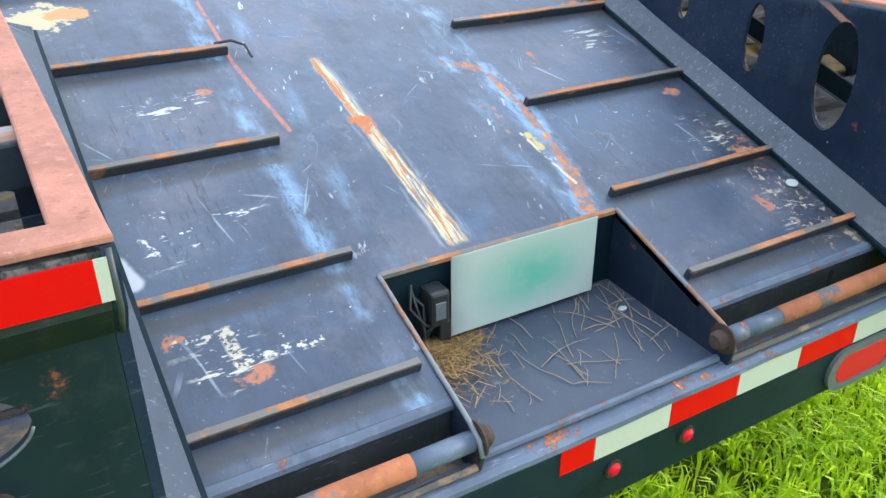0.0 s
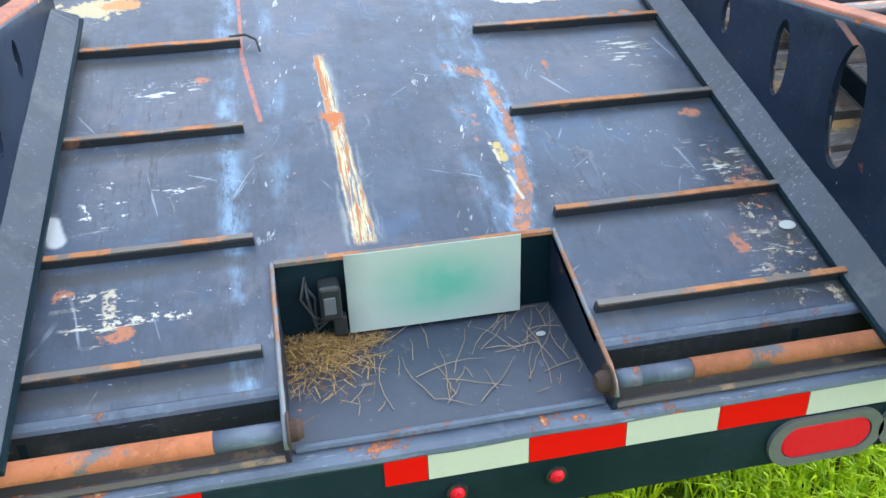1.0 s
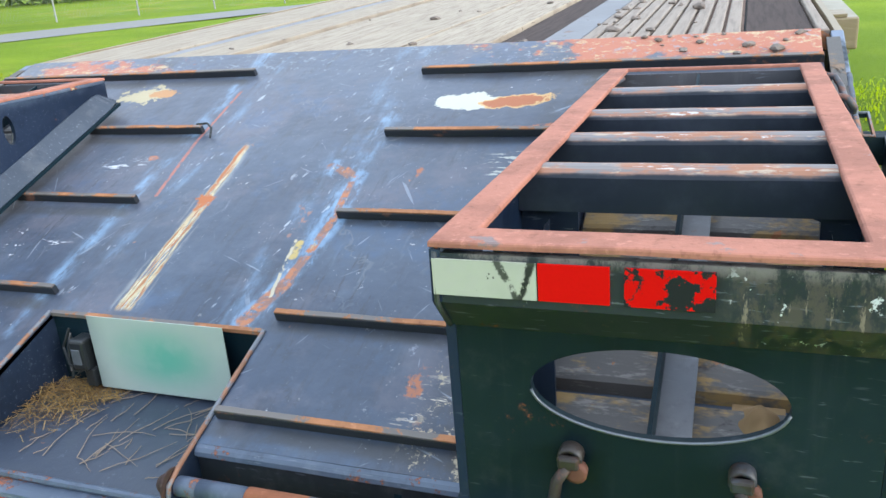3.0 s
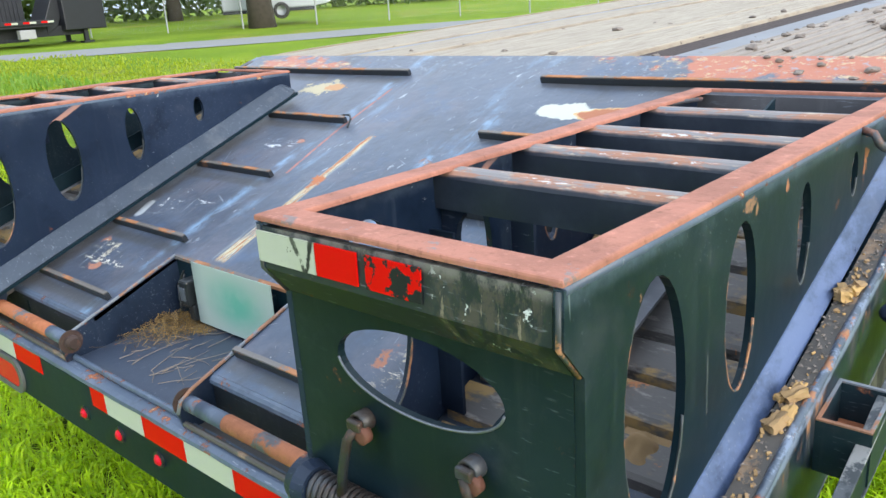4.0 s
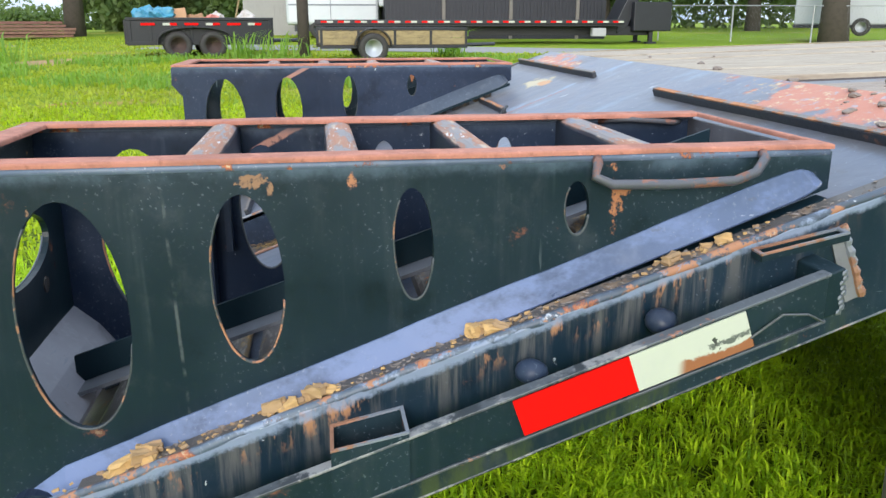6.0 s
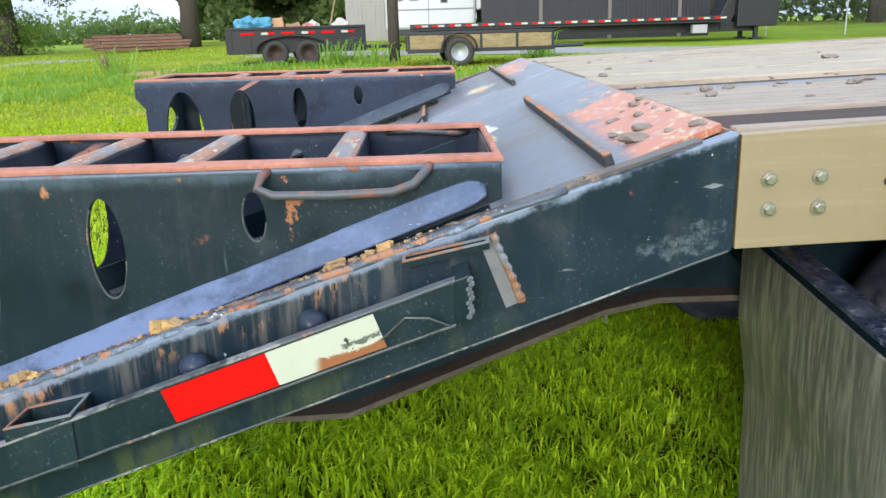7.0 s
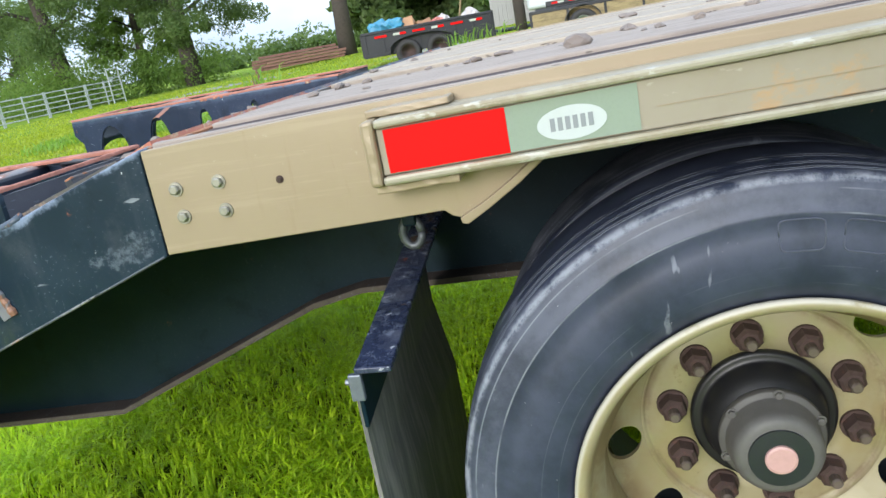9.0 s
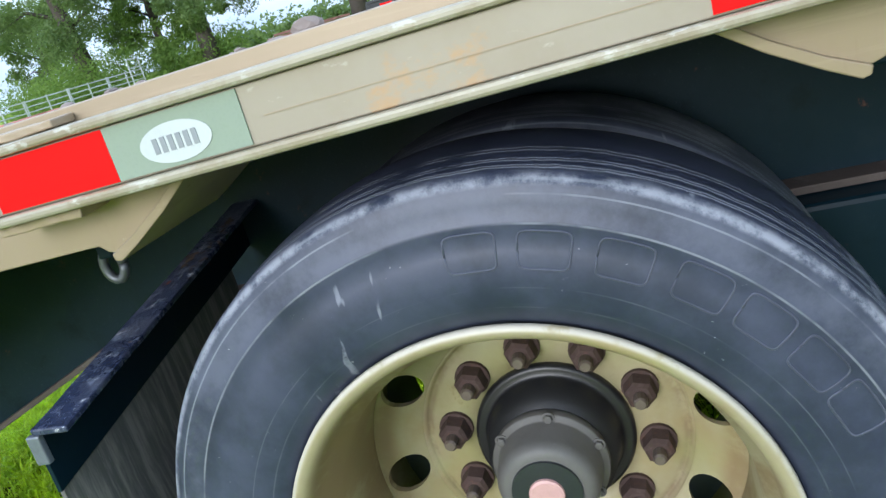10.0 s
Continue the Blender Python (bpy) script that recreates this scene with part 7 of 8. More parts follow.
TYRE_FAR = simple("far_tyre_rubber", (0.035, 0.033, 0.032), 0.75, 0, 0.4, 12)


def dump_trailer():
    t = thing("dump_trailer", "black high-sided dump trailer heaped with rubbish, on grass", "trailer", at=(-20.6, -2.68, 0.26))
    t.rotation_euler = (0, 0, radians(11))
    L0, L1, W = -1.75, 1.85, 0.95
    for x in (-W, W):
        side = part("side_wall", box(x - 0.03, x + 0.03, L0, L1, 0.42, 0.94, 0.01), TRAILER_BLACK, t)
        part("top_rail", box(x - 0.05, x + 0.05, L0, L1, 0.94, 1.01, 0.012), TRAILER_BLACK, t)
        for k in range(8):
            y = L0 + 0.08 + k * (L1 - L0 - 0.16) / 7
            part("side_post", box(x - 0.055, x + 0.055, y - 0.035, y + 0.035, 0.42, 0.94, 0.006), TRAILER_BLACK, t)
        part("bottom_rail", box(x - 0.06, x + 0.06, L0, L1, 0.34, 0.43, 0.01), TRAILER_BLACK, t)
    part("bed_floor", box(-W + 0.03, W - 0.03, L0, L1, 0.40, 0.46), TRAILER_BLACK, t)
    part("front_wall", box(-W + 0.03, W - 0.03, L1 - 0.05, L1, 0.46, 0.99), TRAILER_BLACK, t)
    gate = part("tailgate", box(-W + 0.03, W - 0.03, L0, L0 + 0.05, 0.36, 0.98, 0.006), TRAILER_BLACK, t)
    for k in range(7):
        x = -0.8 + k * 0.267
        part("gate_rib", box(x - 0.025, x + 0.025, L0 - 0.05, L0 - 0.001, 0.36, 0.96, 0.004), TRAILER_BLACK, gate)
    for k in range(6):
        y = L0 + 0.35 + k * 0.52
        part("tape_strip", box(W + 0.056, W + 0.060, y, y + 0.17, 0.82, 0.88), TAPE_RED if k % 2 == 0 else TAPE_WHITE, t)
        part("tape_strip", box(W + 0.056, W + 0.060, y + 0.172, y + 0.34, 0.82, 0.88), TAPE_RED, t)
    for y in (-0.55, 0.30):
        small_wheel(t, (W + 0.13, y, 0.34), 0.34, 0.2, "x", RUST_NUT)
        small_wheel(t, (-W - 0.13, y, 0.34), 0.34, 0.2, "x", RUST_NUT, -1)
    for sx in (1, -1):
        arch = []
        for k in range(13):
            a = math.pi * k / 12
            arch.append((-0.12 + 0.93 * math.cos(a), 0.36 + 0.44 * math.sin(a) ** 0.6))
        prof = arch + [(u * 0.985, v - 0.03) for u, v in arch[::-1]]
        a, b = sorted((sx * (W + 0.05), sx * (W + 0.26)))
        part("mudguard", prism(prof, a, b), TRAILER_BLACK, t)
    part("drawbar", tube([(-0.4, L1, 0.42), (0, L1 + 1.1, 0.42)], 0.05, 6), TRAILER_BLACK, t)
    part("drawbar", tube([(0.4, L1, 0.42), (0, L1 + 1.1, 0.42)], 0.05, 6), TRAILER_BLACK, t)
    # the heap inside, each thing on its own
    rnd = random.Random(9)
    m = Matrix.Translation(t.location) @ Euler(t.rotation_euler).to_matrix().to_4x4()
    base = bmesh.new()
    bmesh.ops.create_grid(base, x_segments=10, y_segments=18, size=1.0)
    for v in base.verts:
        v.co.x *= W - 0.05
        v.co.y = v.co.y * 1.52 + 0.04
        v.co.z = 0.64 + 0.22 * max(0, 1 - abs(v.co.x)) + 0.16 * noise.noise(v.co * 3)
    heap = part("rubbish_heap", base, PALE_BAG)
    heap.matrix_basis = m
    tagged(heap, "mixed pale rubbish filling the dump trailer", "rubbish", kind="stuff")
    kinds = [("tarpaulin", TARP, "crumpled blue tarpaulin on the heap", "tarpaulin")] * 2 + [("cardboard_box", CARD, "brown cardboard box on the rubbish heap", "box")] * 5 + \
            [("rubbish_bag", PINK, "pinkish rubbish bag on the heap", "bag")] * 3 + [("rubbish_bag", PALE_BAG, "pale rubbish bag on the heap", "bag")] * 4
    for k, (nm, mt, lb, cat) in enumerate(kinds):
        y = {0: -1.2, 1: -0.8}.get(k, rnd.uniform(-1.0, 1.3))
        x = rnd.uniform(-0.1, 0.7)
        s = rnd.uniform(0.16, 0.30) if k > 1 else 0.36
        if nm == "cardboard_box":
            bm = box(-s, s, -s * 0.8, s * 0.8, -s * 0.7, s * 0.7, 0.01)
        else:
            bm = bmesh.new()
            bmesh.ops.create_icosphere(bm, subdivisions=3, radius=s)
            for v in bm.verts:
                v.co += v.co.normalized() * s * 0.5 * noise.noise(v.co * (2.2 / s) + Vector((k, 0, 0)))
                v.co.z *= 0.8
        ob = part(nm, bm, mt)
        ob.matrix_basis = m @ Matrix.Translation((x, y, 0.88 + s * 0.25)) @ Euler((rnd.uniform(-0.5, 0.5), rnd.uniform(-0.5, 0.5), rnd.uniform(0, 3))).to_matrix().to_4x4()
        tagged(ob, lb, cat)
    ob = part("loose_pole", tube([(0.3, 0.95, 0.9), (0.45, 1.15, 1.75)], 0.025, 8), WOOD_TAN)
    ob.matrix_basis = m
    tagged(ob, "thin wooden pole sticking out of the heap", "pole")


dump_trailer()


def utility_trailer():
    t = thing("utility_trailer", "low black utility trailer with weathered tan board sides", "trailer", at=(-17.9, 2.0, 0.27))
    t.rotation_euler = (0, 0, radians(3))
    L0, L1, W = -1.55, 1.9, 0.8
    part("bed_floor", box(-W, W, L0, L1, 0.34, 0.40), WOOD_DARK, t)
    for x in (-W, W):
        part("top_rail", box(x - 0.035, x + 0.035, L0, L1, 0.70, 0.77, 0.008), TRAILER_BLACK, t)
        part("bottom_rail", box(x - 0.035, x + 0.035, L0, L1, 0.30, 0.37, 0.008), TRAILER_BLACK, t)
        for k in range(5):
            y = L0 + 0.03 + k * (L1 - L0 - 0.06) / 4
            part("side_post", box(x - 0.034, x + 0.034, y - 0.03, y + 0.03, 0.371, 0.699), TRAILER_BLACK, t)
        for k in range(2):
            part("side_board", box(x - 0.02, x + 0.02, L0, L1, 0.385 + k * 0.155, 0.535 + k * 0.155, 0.005), WOOD_TAN, t, "weathered tan board")
    for x in (-W - 0.14, W + 0.14):
        small_wheel(t, (x, -0.35, 0.31), 0.345, 0.19, "x", WHITE_PAINT, 1 if x > 0 else -1)
        arch = [(-0.35 + 0.43 * math.cos(math.pi * k / 12), 0.36 + 0.40 * math.sin(math.pi * k / 12)) for k in range(13)]
        prof = arch + [((u + 0.35) * 0.95 - 0.35, (v - 0.36) * 0.95 + 0.36) for u, v in arch[::-1]]
        part("mudguard", prism(prof, x - 0.11, x + 0.11), TRAILER_BLACK, t)
    part("drawbar", tube([(0, L1, 0.35), (0, L1 + 0.9, 0.37)], 0.045, 6), TRAILER_BLACK, t)


utility_trailer()


def gooseneck_trailer():
    t = thing("gooseneck_trailer", "long black gooseneck flatbed trailer with red and white tape", "trailer", at=(-27.0, -0.1, 0.40))
    part("deck_frame", box(-1.2, 1.2, 0.5, 11.2, 0.62, 0.82, 0.01), TRAILER_BLACK, t)
    part("rub_rail", box(1.22, 1.28, 0.5, 11.2, 0.70, 0.84, 0.01), TRAILER_BLACK, t)
    for x in (-0.5, 0.5):
        part("main_beam", box(x - 0.07, x + 0.07, 0.8, 12.4, 0.30, 0.62, 0.01), TRAILER_BLACK, t)
    for k in range(19):
        y = 0.7 + k * 0.56
        part("tape_strip", box(1.281, 1.285, y, y + 0.20, 0.74, 0.80), TAPE_RED, t)
        part("tape_strip", box(1.281, 1.285, y + 0.20, y + 0.40, 0.74, 0.80), TAPE_WHITE, t)
    part("neck", prism([(11.2, 0.35), (11.6, 0.62), (12.0, 1.6), (13.4, 1.6), (13.4, 1.9), (11.7, 1.9), (11.2, 0.85)], -0.6, 0.6, "x", 0.02), TRAILER_BLACK, t)
    part("tool_box", box(-0.7, 0.9, 11.7, 13.1, 0.45, 1.45, 0.03), TRAILER_BLACK, t)
    for x in (-0.7, 0.7):
        leg = part("landing_leg", box(x - 0.07, x + 0.07, 12.35, 12.49, 0.08, 0.62, 0.01), TRAILER_BLACK, t)
        part("foot", box(x - 0.16, x + 0.16, 12.25, 12.6, 0.0, 0.08, 0.01), TRAILER_BLACK, leg)
    part("hose_box", box(1.05, 1.30, 10.05, 10.55, 0.28, 0.56, 0.02), CONCRETE, t, "pale grey box under the deck")
    for y in (3.0, 4.0):
        small_wheel(t, (1.0, y, 0.36), 0.38, 0.22, "x", TRAILER_GREY)
    # a tall ribbed dark enclosure standing behind the flatbed
    s = thing("dark_shed", "tall dark grey shed with ribbed metal cladding", "shed", at=(-31.0, 0, 0.45))
    part("wall", box(-4.0, 0.0, 3.2, 12.3, 0.0, 4.2), TRAILER_GREY, s)
    for k in range(60):
        y = 3.25 + k * 0.15
        part("cladding_rib", box(0.0005, 0.035, y, y + 0.06, 0.1, 4.2), TRAILER_GREY, s)
    for y in (5.45, 8.2, 11.0):
        part("corner_post", box(0.036, 0.10, y, y + 0.14, 0.0, 4.2, 0.01), SHED_POST, s)
    part("roof", prism([(-4.3, 4.21), (0.3, 4.21), (0.3, 4.31), (-2, 5.1), (-4.3, 4.31)], 2.9, 12.6, "y"), TRAILER_GREY, s)


SHED_POST = simple("grey_brown_post", (0.17, 0.155, 0.14), 0.8, 0, 0.3, 3)
gooseneck_trailer()


def horse_trailer():
    t = thing("horse_trailer", "white horse trailer with dark windows and grey nose", "trailer", at=(-33.0, -0.4, 0.5))
    part("body", box(-1.1, 1.1, -0.3, 3.4, 0.55, 2.75, 0.12), WHITE_PAINT, t)
    part("nose", prism([(3.41, 1.25), (4.6, 1.35), (4.75, 2.2), (4.4, 2.75), (3.41, 2.75)], -1.05, 1.05, "x", 0.08), WHITE_PAINT, t)
    part("belly", box(-1.0, 1.0, 0.0, 3.3, 0.3, 0.549), TRAILER_GREY, t)
    for y, w, h, z in ((0.15, 0.24, 0.34, 1.72), (0.75, 0.28, 0.34, 1.72), (2.0, 0.22, 0.5, 1.6), (2.75, 0.42, 0.42, 1.85)):
        wf = part("window", box(1.1005, 1.13, y - 0.04, y + w + 0.04, z - 0.04, z + h + 0.04, 0.01), STUD, t)
        part("pane", box(1.131, 1.14, y, y + w, z, z + h), WINDOW_DARK, wf)
    part("door_line", box(1.1005, 1.112, 1.45, 1.48, 0.75, 2.3), STUD, t)
    part("trim_stripe", box(1.1005, 1.115, -0.2, 3.3, 1.30, 1.36), STUD, t)
    for y in (1.0, 1.95):
        small_wheel(t, (1.0, y, 0.37), 0.38, 0.2, "x", STUD)
    b = thing("grey_barn", "pale grey barn end wall with a low roof", "barn", at=(-36.0, 0, 0.55))
    part("wall", box(-4, 0, -2.7, -0.4, 0, 4.0), BARN_GREY, b)
    for k in range(11):
        part("cladding_rib", box(0.0005, 0.03, -2.6 + k * 0.2, -2.55 + k * 0.2, 0, 4.0), BARN_GREY, b)
    part("roof", prism([(-4.3, 4.01), (0.3, 4.01), (0.3, 4.1), (-2, 5.2), (-4.3, 4.1)], -3.0, -0.2, "y"), TRAILER_GREY, b)


horse_trailer()


def yard_bits():
    # utility pole
    x, y = -19.2, 0.1
    pole = thing("utility_pole", "dark weathered wooden pole standing in grass", "pole", at=(x, y, gz(x, y)))
    part("shaft", wobble(tube([(0, 0, -0.2), (0.02, 0, 2.5), (0.05, 0.05, 7.5)], [0.15, 0.14, 0.11], 14), 0.01, 3), BARK, pole, "", True)
    # white cargo trailer by the fence
    t = thing("cargo_trailer", "small white enclosed cargo trailer on the far lawn", "trailer", at=(-27.0, 21.0, 0.66))
    t.rotation_euler = (0, 0, radians(-40))
    part("body", box(-0.9, 0.9, -2.2, 1.5, 0.4, 2.2, 0.06), WHITE_PAINT, t)
    part("nose", prism([(1.501, 0.42), (2.1, 0.5), (2.0, 1.9), (1.501, 2.18)], -0.85, 0.85, "x", 0.04), WHITE_PAINT, t)
    part("skirt", box(-0.92, 0.92, -2.2, 1.5, 0.28, 0.399), TRAILER_GREY, t)
    for yy in (-0.7, 0.15):
        small_wheel(t, (0.86, yy, 0.32), 0.33, 0.2, "x", WHITE_PAINT)
    # stacked pipes and lumber
    s = thing("lumber_stack", "rusty brown stack of pipes and lumber on weeds", "lumber", at=(-35.3, -12.2, gz(-35.3, -12.2) + 0.08))
    s.rotation_euler = (0, 0, radians(28))
    rnd = random.Random(3)
    for k in range(26):
        z, x = 0.02 + (k // 6) * 0.135, -0.9 + (k % 6) * 0.36 + rnd.uniform(-0.05, 0.05)
        a, b = -1.7 + rnd.uniform(-0.4, 0.3), 1.7 + rnd.uniform(-0.3, 0.6)
        part("beam", box(x - 0.16, x + 0.16, a, b, z, z + 0.11, 0.01), LUMBER, s)
    # brown stump
    st = thing("broken_stump", "weathered brown stump in long grass", "stump", at=(-19.9, -7.7, gz(-19.9, -7.7)))
    for k in range(6):
        part("split", tube([(0.13 * k - 0.35, 0.05 * (k % 3), -0.1), (0.13 * k - 0.35 + rnd.uniform(-0.08, 0.08), 0, 0.5 + rnd.uniform(-0.2, 0.15))], [0.05, 0.02], 7), LUMBER, st)
    # white pipe corral panels
    a, b = Vector((-21.5, -25.2)), Vector((-37.0, -22.6))
    for k in range(6):
        p, q = a.lerp(b, k / 6), a.lerp(b, (k + 1) / 6)
        f = thing("corral_fence", "length of white pipe corral fence on grass", "fence", "corral fences", at=(p.x, p.y, gz(*p)))
        d = Vector((q.x - p.x, q.y - p.y, gz(*q) - gz(*p)))
        n = Vector((d.x, d.y, 0)).normalized()
        for h in (0.18, 0.42, 0.66, 0.90, 1.14):
            part("rail", tube([n * 0.05 + Vector((0, 0, h)), d - n * 0.05 + Vector((0, 0, h))], 0.028, 8), PIPE_WHITE, f)
        for u in (0.02, 0.5, 0.98):
            part("post", tube([d * u, d * u + Vector((0, 0, 1.2))], 0.034, 8), PIPE_WHITE, f)
    # walk-through gate frame
    p = a.lerp(b, 0.93)
    g = thing("corral_gate", "tall white pipe gate frame", "gate", at=(p.x, p.y + 0.15, gz(*p)))
    n = (b - a).normalized()
    for u in (0.0, 0.85):
        part("post", tube([(n.x * u, n.y * u, 0), (n.x * u, n.y * u, 1.75)], 0.035, 8), PIPE_WHITE, g)
    for h in (1.3, 1.75):
        part("rail", tube([(0, 0, h), (n.x * 0.85, n.y * 0.85, h)], 0.03, 8), PIPE_WHITE, g)
    # chain-link fence
    f = thing("chain_link_fence", "galvanised chain-link fence across the far lawn", "fence", at=(0, 0, 0))
    a, b = Vector((-29.5, 14.0)), Vector((-16.5, 29.0))
    L = (b - a).length
    posts = [a.lerp(b, k / 7) for k in range(8)]
    for p in posts:
        part("post", tube([(p.x, p.y, gz(*p) - 0.1), (p.x, p.y, gz(*p) + 1.35)], 0.032, 8), WIRE, f)
    for p, q in zip(posts, posts[1:]):
        part("top_rail", tube([(p.x, p.y, gz(*p) + 1.33), (q.x, q.y, gz(*q) + 1.33)], 0.02, 6), WIRE, f)
        bm = bmesh.new()
        n = 26
        for k in range(n):
            for s0, s1 in ((0.05, 1.3), (1.3, 0.05)):
                u0, u1 = k / n, min(1.0, (k + 4) / n)
                A, B = p.lerp(q, u0), p.lerp(q, u1)
                zA, zB = gz(*A) + s0, gz(*B) + s1
                w = 0.004
                vs = [bm.verts.new(v) for v in ((A.x, A.y, zA - w), (B.x, B.y, zB - w), (B.x, B.y, zB + w), (A.x, A.y, zA + w))]
                bm.faces.new(vs)
        part("mesh", bm, WIRE, f)


yard_bits()


# ---------------------------------------------------------------- trees and plants
def leaves(bm_data, centre, radius, count, size, rng, flat=0.75):
    """Adds leaf quads in a loose clump to (verts, faces)."""
    V_, F_ = bm_data
    d = rng.normal(size=(count, 3))
    d /= np.linalg.norm(d, axis=1)[:, None]
    r = radius * rng.random(count) ** 0.45
    c = np.array(centre) + d * r[:, None] * np.array((1, 1, flat))
    u = rng.normal(size=(count, 3))
    u /= np.linalg.norm(u, axis=1)[:, None]
    w = np.cross(u, rng.normal(size=(count, 3)))
    w /= np.linalg.norm(w, axis=1)[:, None]
    s = size * (0.6 + 0.8 * rng.random(count))[:, None]
    base = sum(len(v) for v in V_)
    quad = np.stack((c - u * s, c + w * s * 0.5, c + u * s, c - w * s * 0.5), 1).reshape(-1, 3)
    V_.append(quad)
    F_.append((np.arange(count * 4).reshape(-1, 4) + base))


def leaf_mesh(name, data, material, parent=None):
    V_, F_ = data
    me = bpy.data.meshes.new(name)
    v, f = np.concatenate(V_), np.concatenate(F_)
    me.from_pydata(v.tolist(), [], f.tolist())
    me.materials.append(material)
    ob = new(name, me)
    ob.parent = parent
    return ob


def tree(x, y, h, spread, seed, label, trunk_r=0.3, bare=0.35, mat=None, count=150, leaf=0.125):
    rng = np.random.default_rng(seed)
    t = thing("tree", label, "tree", at=(x, y, gz(x, y)))
    lean = rng.normal(0, 0.03, 2)
    bm = tube([(0, 0, -0.2), (lean[0] * h * 0.2, lean[1] * h * 0.2, h * 0.2), (lean[0] * h * 0.45, lean[1] * h * 0.45, h * 0.45), (lean[0] * h, lean[1] * h, h * 0.92)],
              [trunk_r * 1.35, trunk_r, trunk_r * 0.75, trunk_r * 0.12], 12)
    data = ([], [])
    for k in range(15):
        z0 = h * (bare + (0.88 - bare) * (k + 0.5) / 15)
        a = k * 2.4 + rng.random() * 0.6
        l = spread * (1.05 - 0.55 * abs(k / 15 - 0.35)) * (0.7 + 0.5 * rng.random())
        p0 = Vector((lean[0] * z0, lean[1] * z0, z0))
        p1 = p0 + Vector((math.cos(a) * l * 0.5, math.sin(a) * l * 0.5, l * 0.25))
        p2 = p0 + Vector((math.cos(a) * l, math.sin(a) * l, l * (0.30 + 0.2 * rng.random() - (0.35 if k < 4 else 0))))
        bm = tube([p0, p1, p2], [trunk_r * 0.32, trunk_r * 0.2, trunk_r * 0.05], 6, bm)
        for u in (0.45, 0.75, 1.0):
            for m_ in range(3):
                c = p0.lerp(p2, u) + Vector(rng.normal(0, spread * 0.13, 3))
                leaves(data, c, spread * (0.14 + 0.14 * rng.random()), count, leaf, rng)
    part("trunk", bm, BARK, t, "", True)
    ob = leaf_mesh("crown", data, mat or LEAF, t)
    return t


tree(-38.0, -10.4, 16, 5.0, 1, "tall oak with a dark trunk and ragged crown", 0.36, 0.42, None, 300, 0.085)
tree(-40.5, -20.3, 14, 3.7, 2, "broad oak with low hanging branches", 0.42, 0.20, None, 430, 0.085)
tree(-40.5, -28.0, 14, 4.8, 3, "tall oak with hanging boughs", 0.45, 0.24, None, 400, 0.085)
tree(-42.0, -24.0, 9, 2.8, 4, "dense young tree at the lawn's edge", 0.25, 0.15, LEAF_LIGHT, 260, 0.085)
tree(-57.0, -43.5, 8.5, 4.0, 5, "rounded tree behind the white corral", 0.3, 0.2)
tree(-50.0, -5.0, 12, 4.8, 6, "dark tree behind the yard", 0.3, 0.08, None, 170, 0.24)
tree(-48.5, -10.2, 12, 4.2, 12, "dense dark tree beyond the dump trailer", 0.3, 0.06, None, 190, 0.24)
tree(-52.0, -7.6, 13, 5.0, 13, "dense tall tree beyond the dump trailer", 0.3, 0.06, None, 190, 0.24)
tree(-52.0, -1.5, 11, 5.0, 7, "dark tree behind the barn", 0.3, 0.08, None, 170, 0.24)
tree(-47.0, 18.0, 11, 5.0, 8, "dark tree beyond the gooseneck trailer", 0.35, 0.15)
tree(-42.0, 25.0, 10, 4.6, 9, "tree on the far lawn beyond the fence", 0.35, 0.2)
tree(-25.5, 19.0, 11, 4.5, 10, "tree with a stout grey trunk near the fence", 0.42, 0.35)
tree(-52.0, 8.0, 10, 4.6, 11, "dark tree behind the shed", 0.3, 0.12)


def undergrowth():
    rng = np.random.default_rng(21)
    data = ([], [])
    for k in range(80):
        u = k / 80
        y = -34 + u * 14.5 + rng.normal(0, 0.6)
        x = -39.5 - 2.0 * math.sin(u * 9) + rng.normal(0, 1.6) - (3 if y > -14 else 0)
        hh = 1.2 + 1.6 * rng.random() if y < -19 else 0.5 + 0.6 * rng.random()
        leaves(data, (x, y, gz(x, y) + hh * 0.5), hh * 0.8, 300, 0.085, rng, 0.9)
    tagged(leaf_mesh("undergrowth", data, LEAF_LIGHT), "tangled green undergrowth below the trees", "bushes", kind="stuff")
    data = ([], [])
    for k in range(230):
        if k < 170:
            y = -8.5 + k / 170 * 62 + rng.normal(0, 0.6)
            x = -55 + rng.normal(0, 2.0) + 0.006 * (y - 5) ** 2 * (1 if y > 5 else 0)
            hh, lf = 5.5 + 3.0 * rng.random(), 0.30
        else:
            y = -52 + (k - 170) / 60 * 32 + rng.normal(0, 0.5)
            x = -95 + rng.normal(0, 3.0)
            hh, lf = 1.6 + 2.6 * rng.random() ** 2, 0.30
        leaves(data, (x, y, gz(x, y) + hh * 0.5), hh * 0.62, 170, lf, rng, 1.0)
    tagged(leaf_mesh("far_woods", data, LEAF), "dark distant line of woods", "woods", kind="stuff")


undergrowth()


def tufts(spots, each, spread, rng):
    """Sets a few blades round every spot, leaning outwards; gives the places and the angles."""
    m = np.repeat(spots, each, axis=0)
    a = rng.random(len(m)) * 2 * np.pi
    d = spread * rng.random(len(m))
    m[:, 0] += np.cos(a) * d
    m[:, 1] += np.sin(a) * d
    return m, a + rng.normal(0, 0.35, len(m))


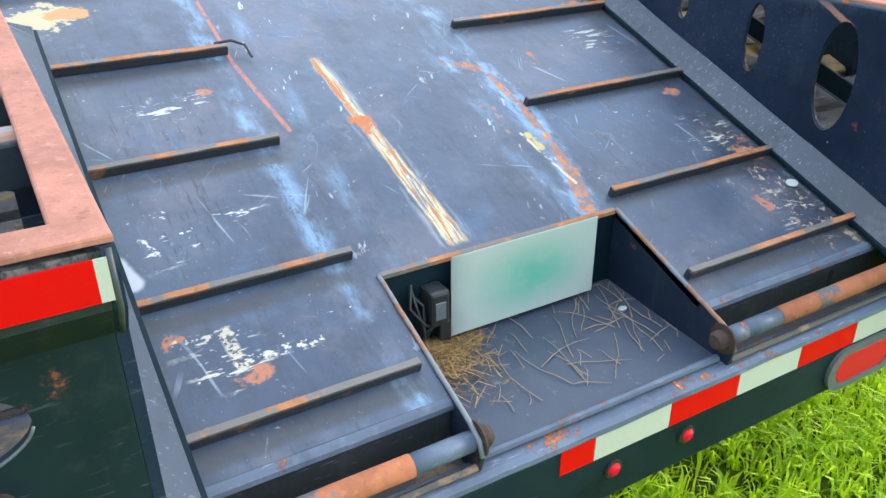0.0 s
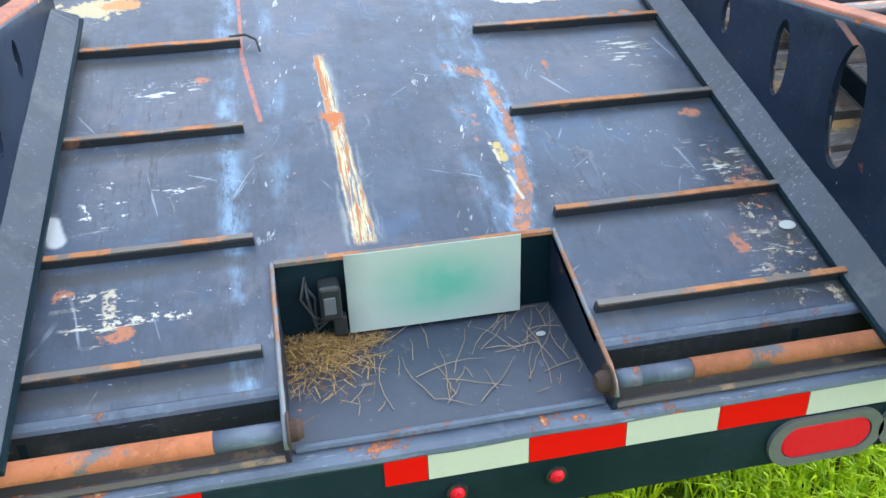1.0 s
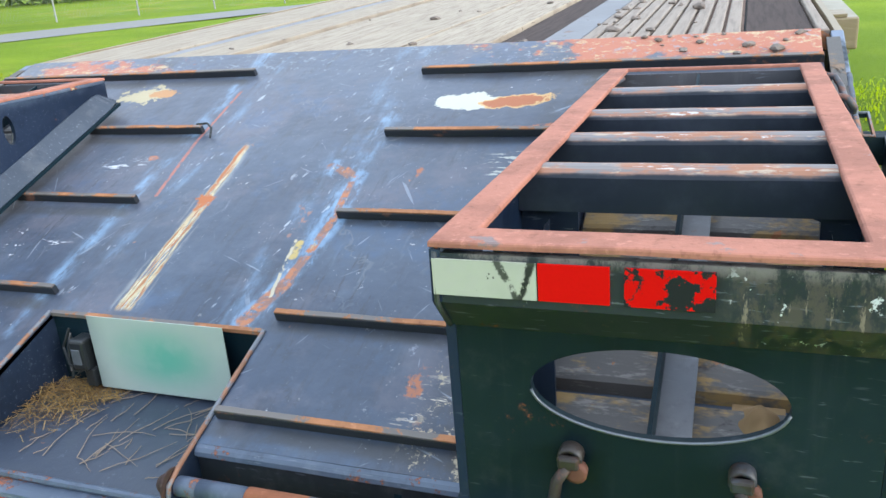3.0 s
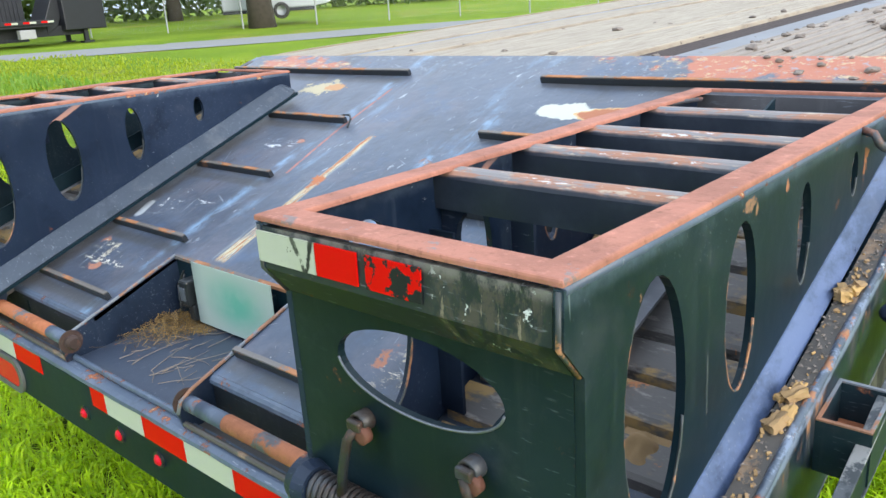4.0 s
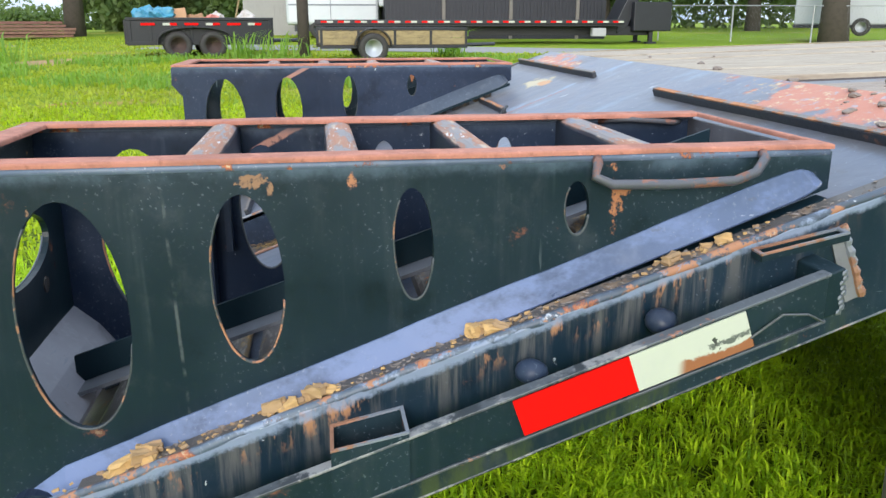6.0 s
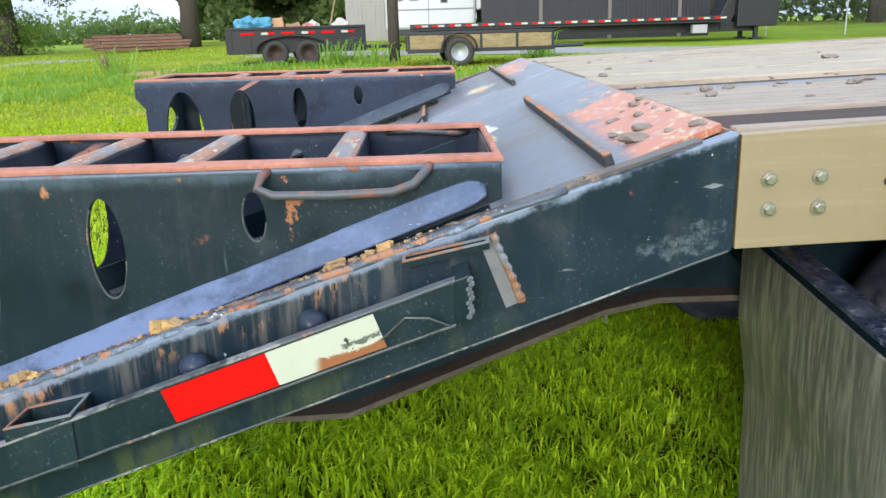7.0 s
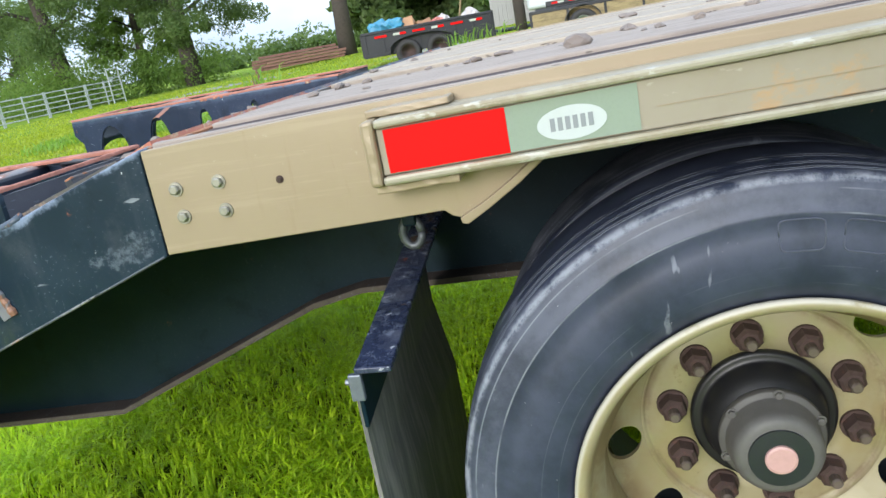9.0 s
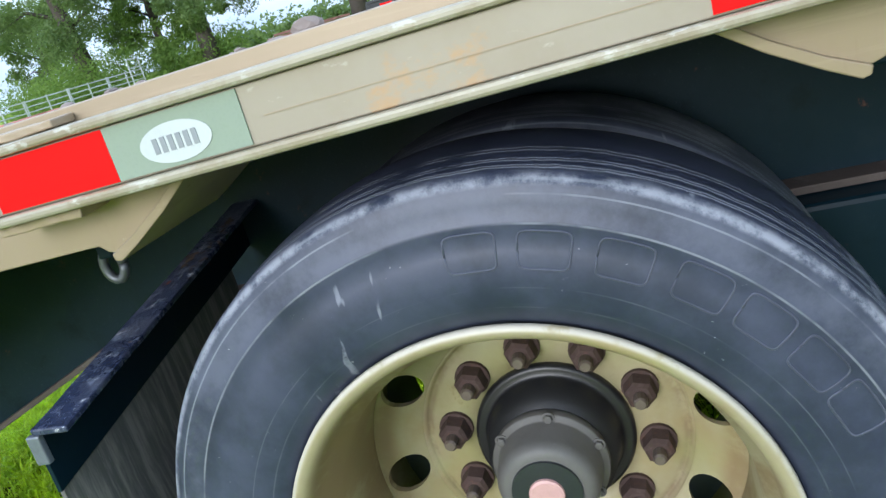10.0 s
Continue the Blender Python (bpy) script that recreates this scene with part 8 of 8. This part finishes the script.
def blades(name, spots, height, width, lean, rng, material, label, category, kind="stuff", angle=None):
    """Grass blades: three-sided strips that bend, one mesh."""
    n = len(spots)
    a = rng.random(n) * 2 * np.pi if angle is None else angle
    h = height * (0.45 + 0.85 * rng.random(n))
    w = width * (0.6 + 0.8 * rng.random(n))
    k = lean * (0.3 + rng.random(n)) * h
    dx, dy = np.cos(a), np.sin(a)
    sx, sy = -dy * w * 0.5, dx * w * 0.5
    x, y, z = spots[:, 0], spots[:, 1], spots[:, 2]
    v = np.empty((n, 5, 3))
    v[:, 0] = np.stack((x - sx, y - sy, z - 0.01), 1)
    v[:, 1] = np.stack((x + sx, y + sy, z - 0.01), 1)
    v[:, 2] = np.stack((x + sx * 0.8 + dx * k * 0.35, y + sy * 0.8 + dy * k * 0.35, z + h * 0.6), 1)
    v[:, 3] = np.stack((x - sx * 0.8 + dx * k * 0.35, y - sy * 0.8 + dy * k * 0.35, z + h * 0.6), 1)
    v[:, 4] = np.stack((x + dx * k, y + dy * k, z + h * (1.0 - 0.35 * lean)), 1)
    base = (np.arange(n) * 5)[:, None]
    quads = (base + np.array([0, 1, 2, 3])).ravel()
    tris = (base + np.array([3, 2, 4])).ravel()
    me = bpy.data.meshes.new(name)
    me.vertices.add(n * 5)
    me.vertices.foreach_set("co", v.ravel())
    me.loops.add(n * 7)
    me.polygons.add(n * 2)
    loops = np.concatenate((quads, tris))
    me.loops.foreach_set("vertex_index", loops)
    starts = np.concatenate((np.arange(n) * 4, n * 4 + np.arange(n) * 3))
    me.polygons.foreach_set("loop_start", starts)
    me.update(calc_edges=True)
    me.validate()
    me.materials.append(material)
    return tagged(new(name, me), label, category, kind=kind)


def lawn():
    rng = np.random.default_rng(5)

    def scatter(count, x0, x1, y0, y1, fade=0.0):
        p = np.stack((x0 + (x1 - x0) * rng.random(count), y0 + (y1 - y0) * rng.random(count)), 1)
        p = p[np.abs(p[:, 0] + 18.0) * 0.55 + np.abs(p[:, 1] + 5.6) * 0.62 + 0.3 * rng.random(len(p)) > 0.95]
        edge = np.minimum(np.minimum(p[:, 0] - x0, x1 - p[:, 0]), np.minimum(p[:, 1] - y0, y1 - p[:, 1]))
        p = p[edge > fade * rng.random(len(p)) ** 2]
        clump = np.array([noise.noise(Vector((q[0] * 2.3, q[1] * 2.3, 3))) for q in p])
        p = p[np.maximum(clump + 0.55, 0.4) > rng.random(len(p)) * 0.9]
        z = np.array([ground_height(q[0], q[1]) for q in p])
        return np.concatenate((p, z[:, None]), 1)

    near = np.concatenate((scatter(27000, -1.2, 2.6, -0.9, 2.9, 0.8), scatter(15000, -2.2, 3.2, -2.8, 0.2, 0.9), scatter(13000, -3.8, 0.0, -1.0, 3.2, 0.9)))
    near, turn = tufts(near, 8, 0.017, rng)
    blades("near_grass", near, 0.074, 0.0062, 0.85, rng, NEAR_GRASS, "short bright green lawn grass around the trailer", "grass", "stuff", turn)
    mid = np.concatenate((scatter(150000, -9.0, -0.8, -7.5, 2.2, 1.8), scatter(45000, -3.0, 4.2, -7.0, -1.4, 1.6), scatter(60000, 1.6, 7.5, -2.5, 7.5, 2.0)))
    blades("middle_grass", mid, 0.058, 0.013, 1.1, rng, GRASS, "short bright green lawn grass", "grass")
    far = np.concatenate((scatter(75000, -20.5, -6.0, -15, 9.0, 3.0), scatter(24000, -36, -15.5, -23, 2.5, 3.0)))
    blades("far_grass", far, 0.085, 0.035, 0.8, rng, FAR_GRASS, "longer green grass further out in the yard", "grass")
    spots = []
    for cx, cy, r, m in ((-18.7, -1.35, 0.42, 75), (-20.0, 4.0, 0.42, 80), (-18.6, -0.3, 0.5, 30), (-17.0, -6.3, 0.6, 40)):
        q = rng.normal(0, 1, (m, 2)) * r * 0.5 + np.array((cx, cy))
        spots.append(np.concatenate((q, np.array([ground_height(*s) for s in q])[:, None]), 1))
    blades("tall_weeds", np.concatenate(spots), 0.85, 0.035, 0.9, rng, WEED, "tall arching green weeds beside the parked trailers", "weeds")
    q = np.stack((-11.0 - 8 * rng.random(17000), -9.5 + 15 * rng.random(17000)), 1)
    q = q[np.array([noise.noise(Vector((s[0] * 0.6, s[1] * 0.6, 9))) for s in q]) > 0.02]
    blades("rough_grass", np.concatenate((q, np.array([ground_height(*s) for s in q])[:, None]), 1), 0.20, 0.03, 0.8, rng, WEED, "rough uncut grass in the yard", "grass")


lawn()
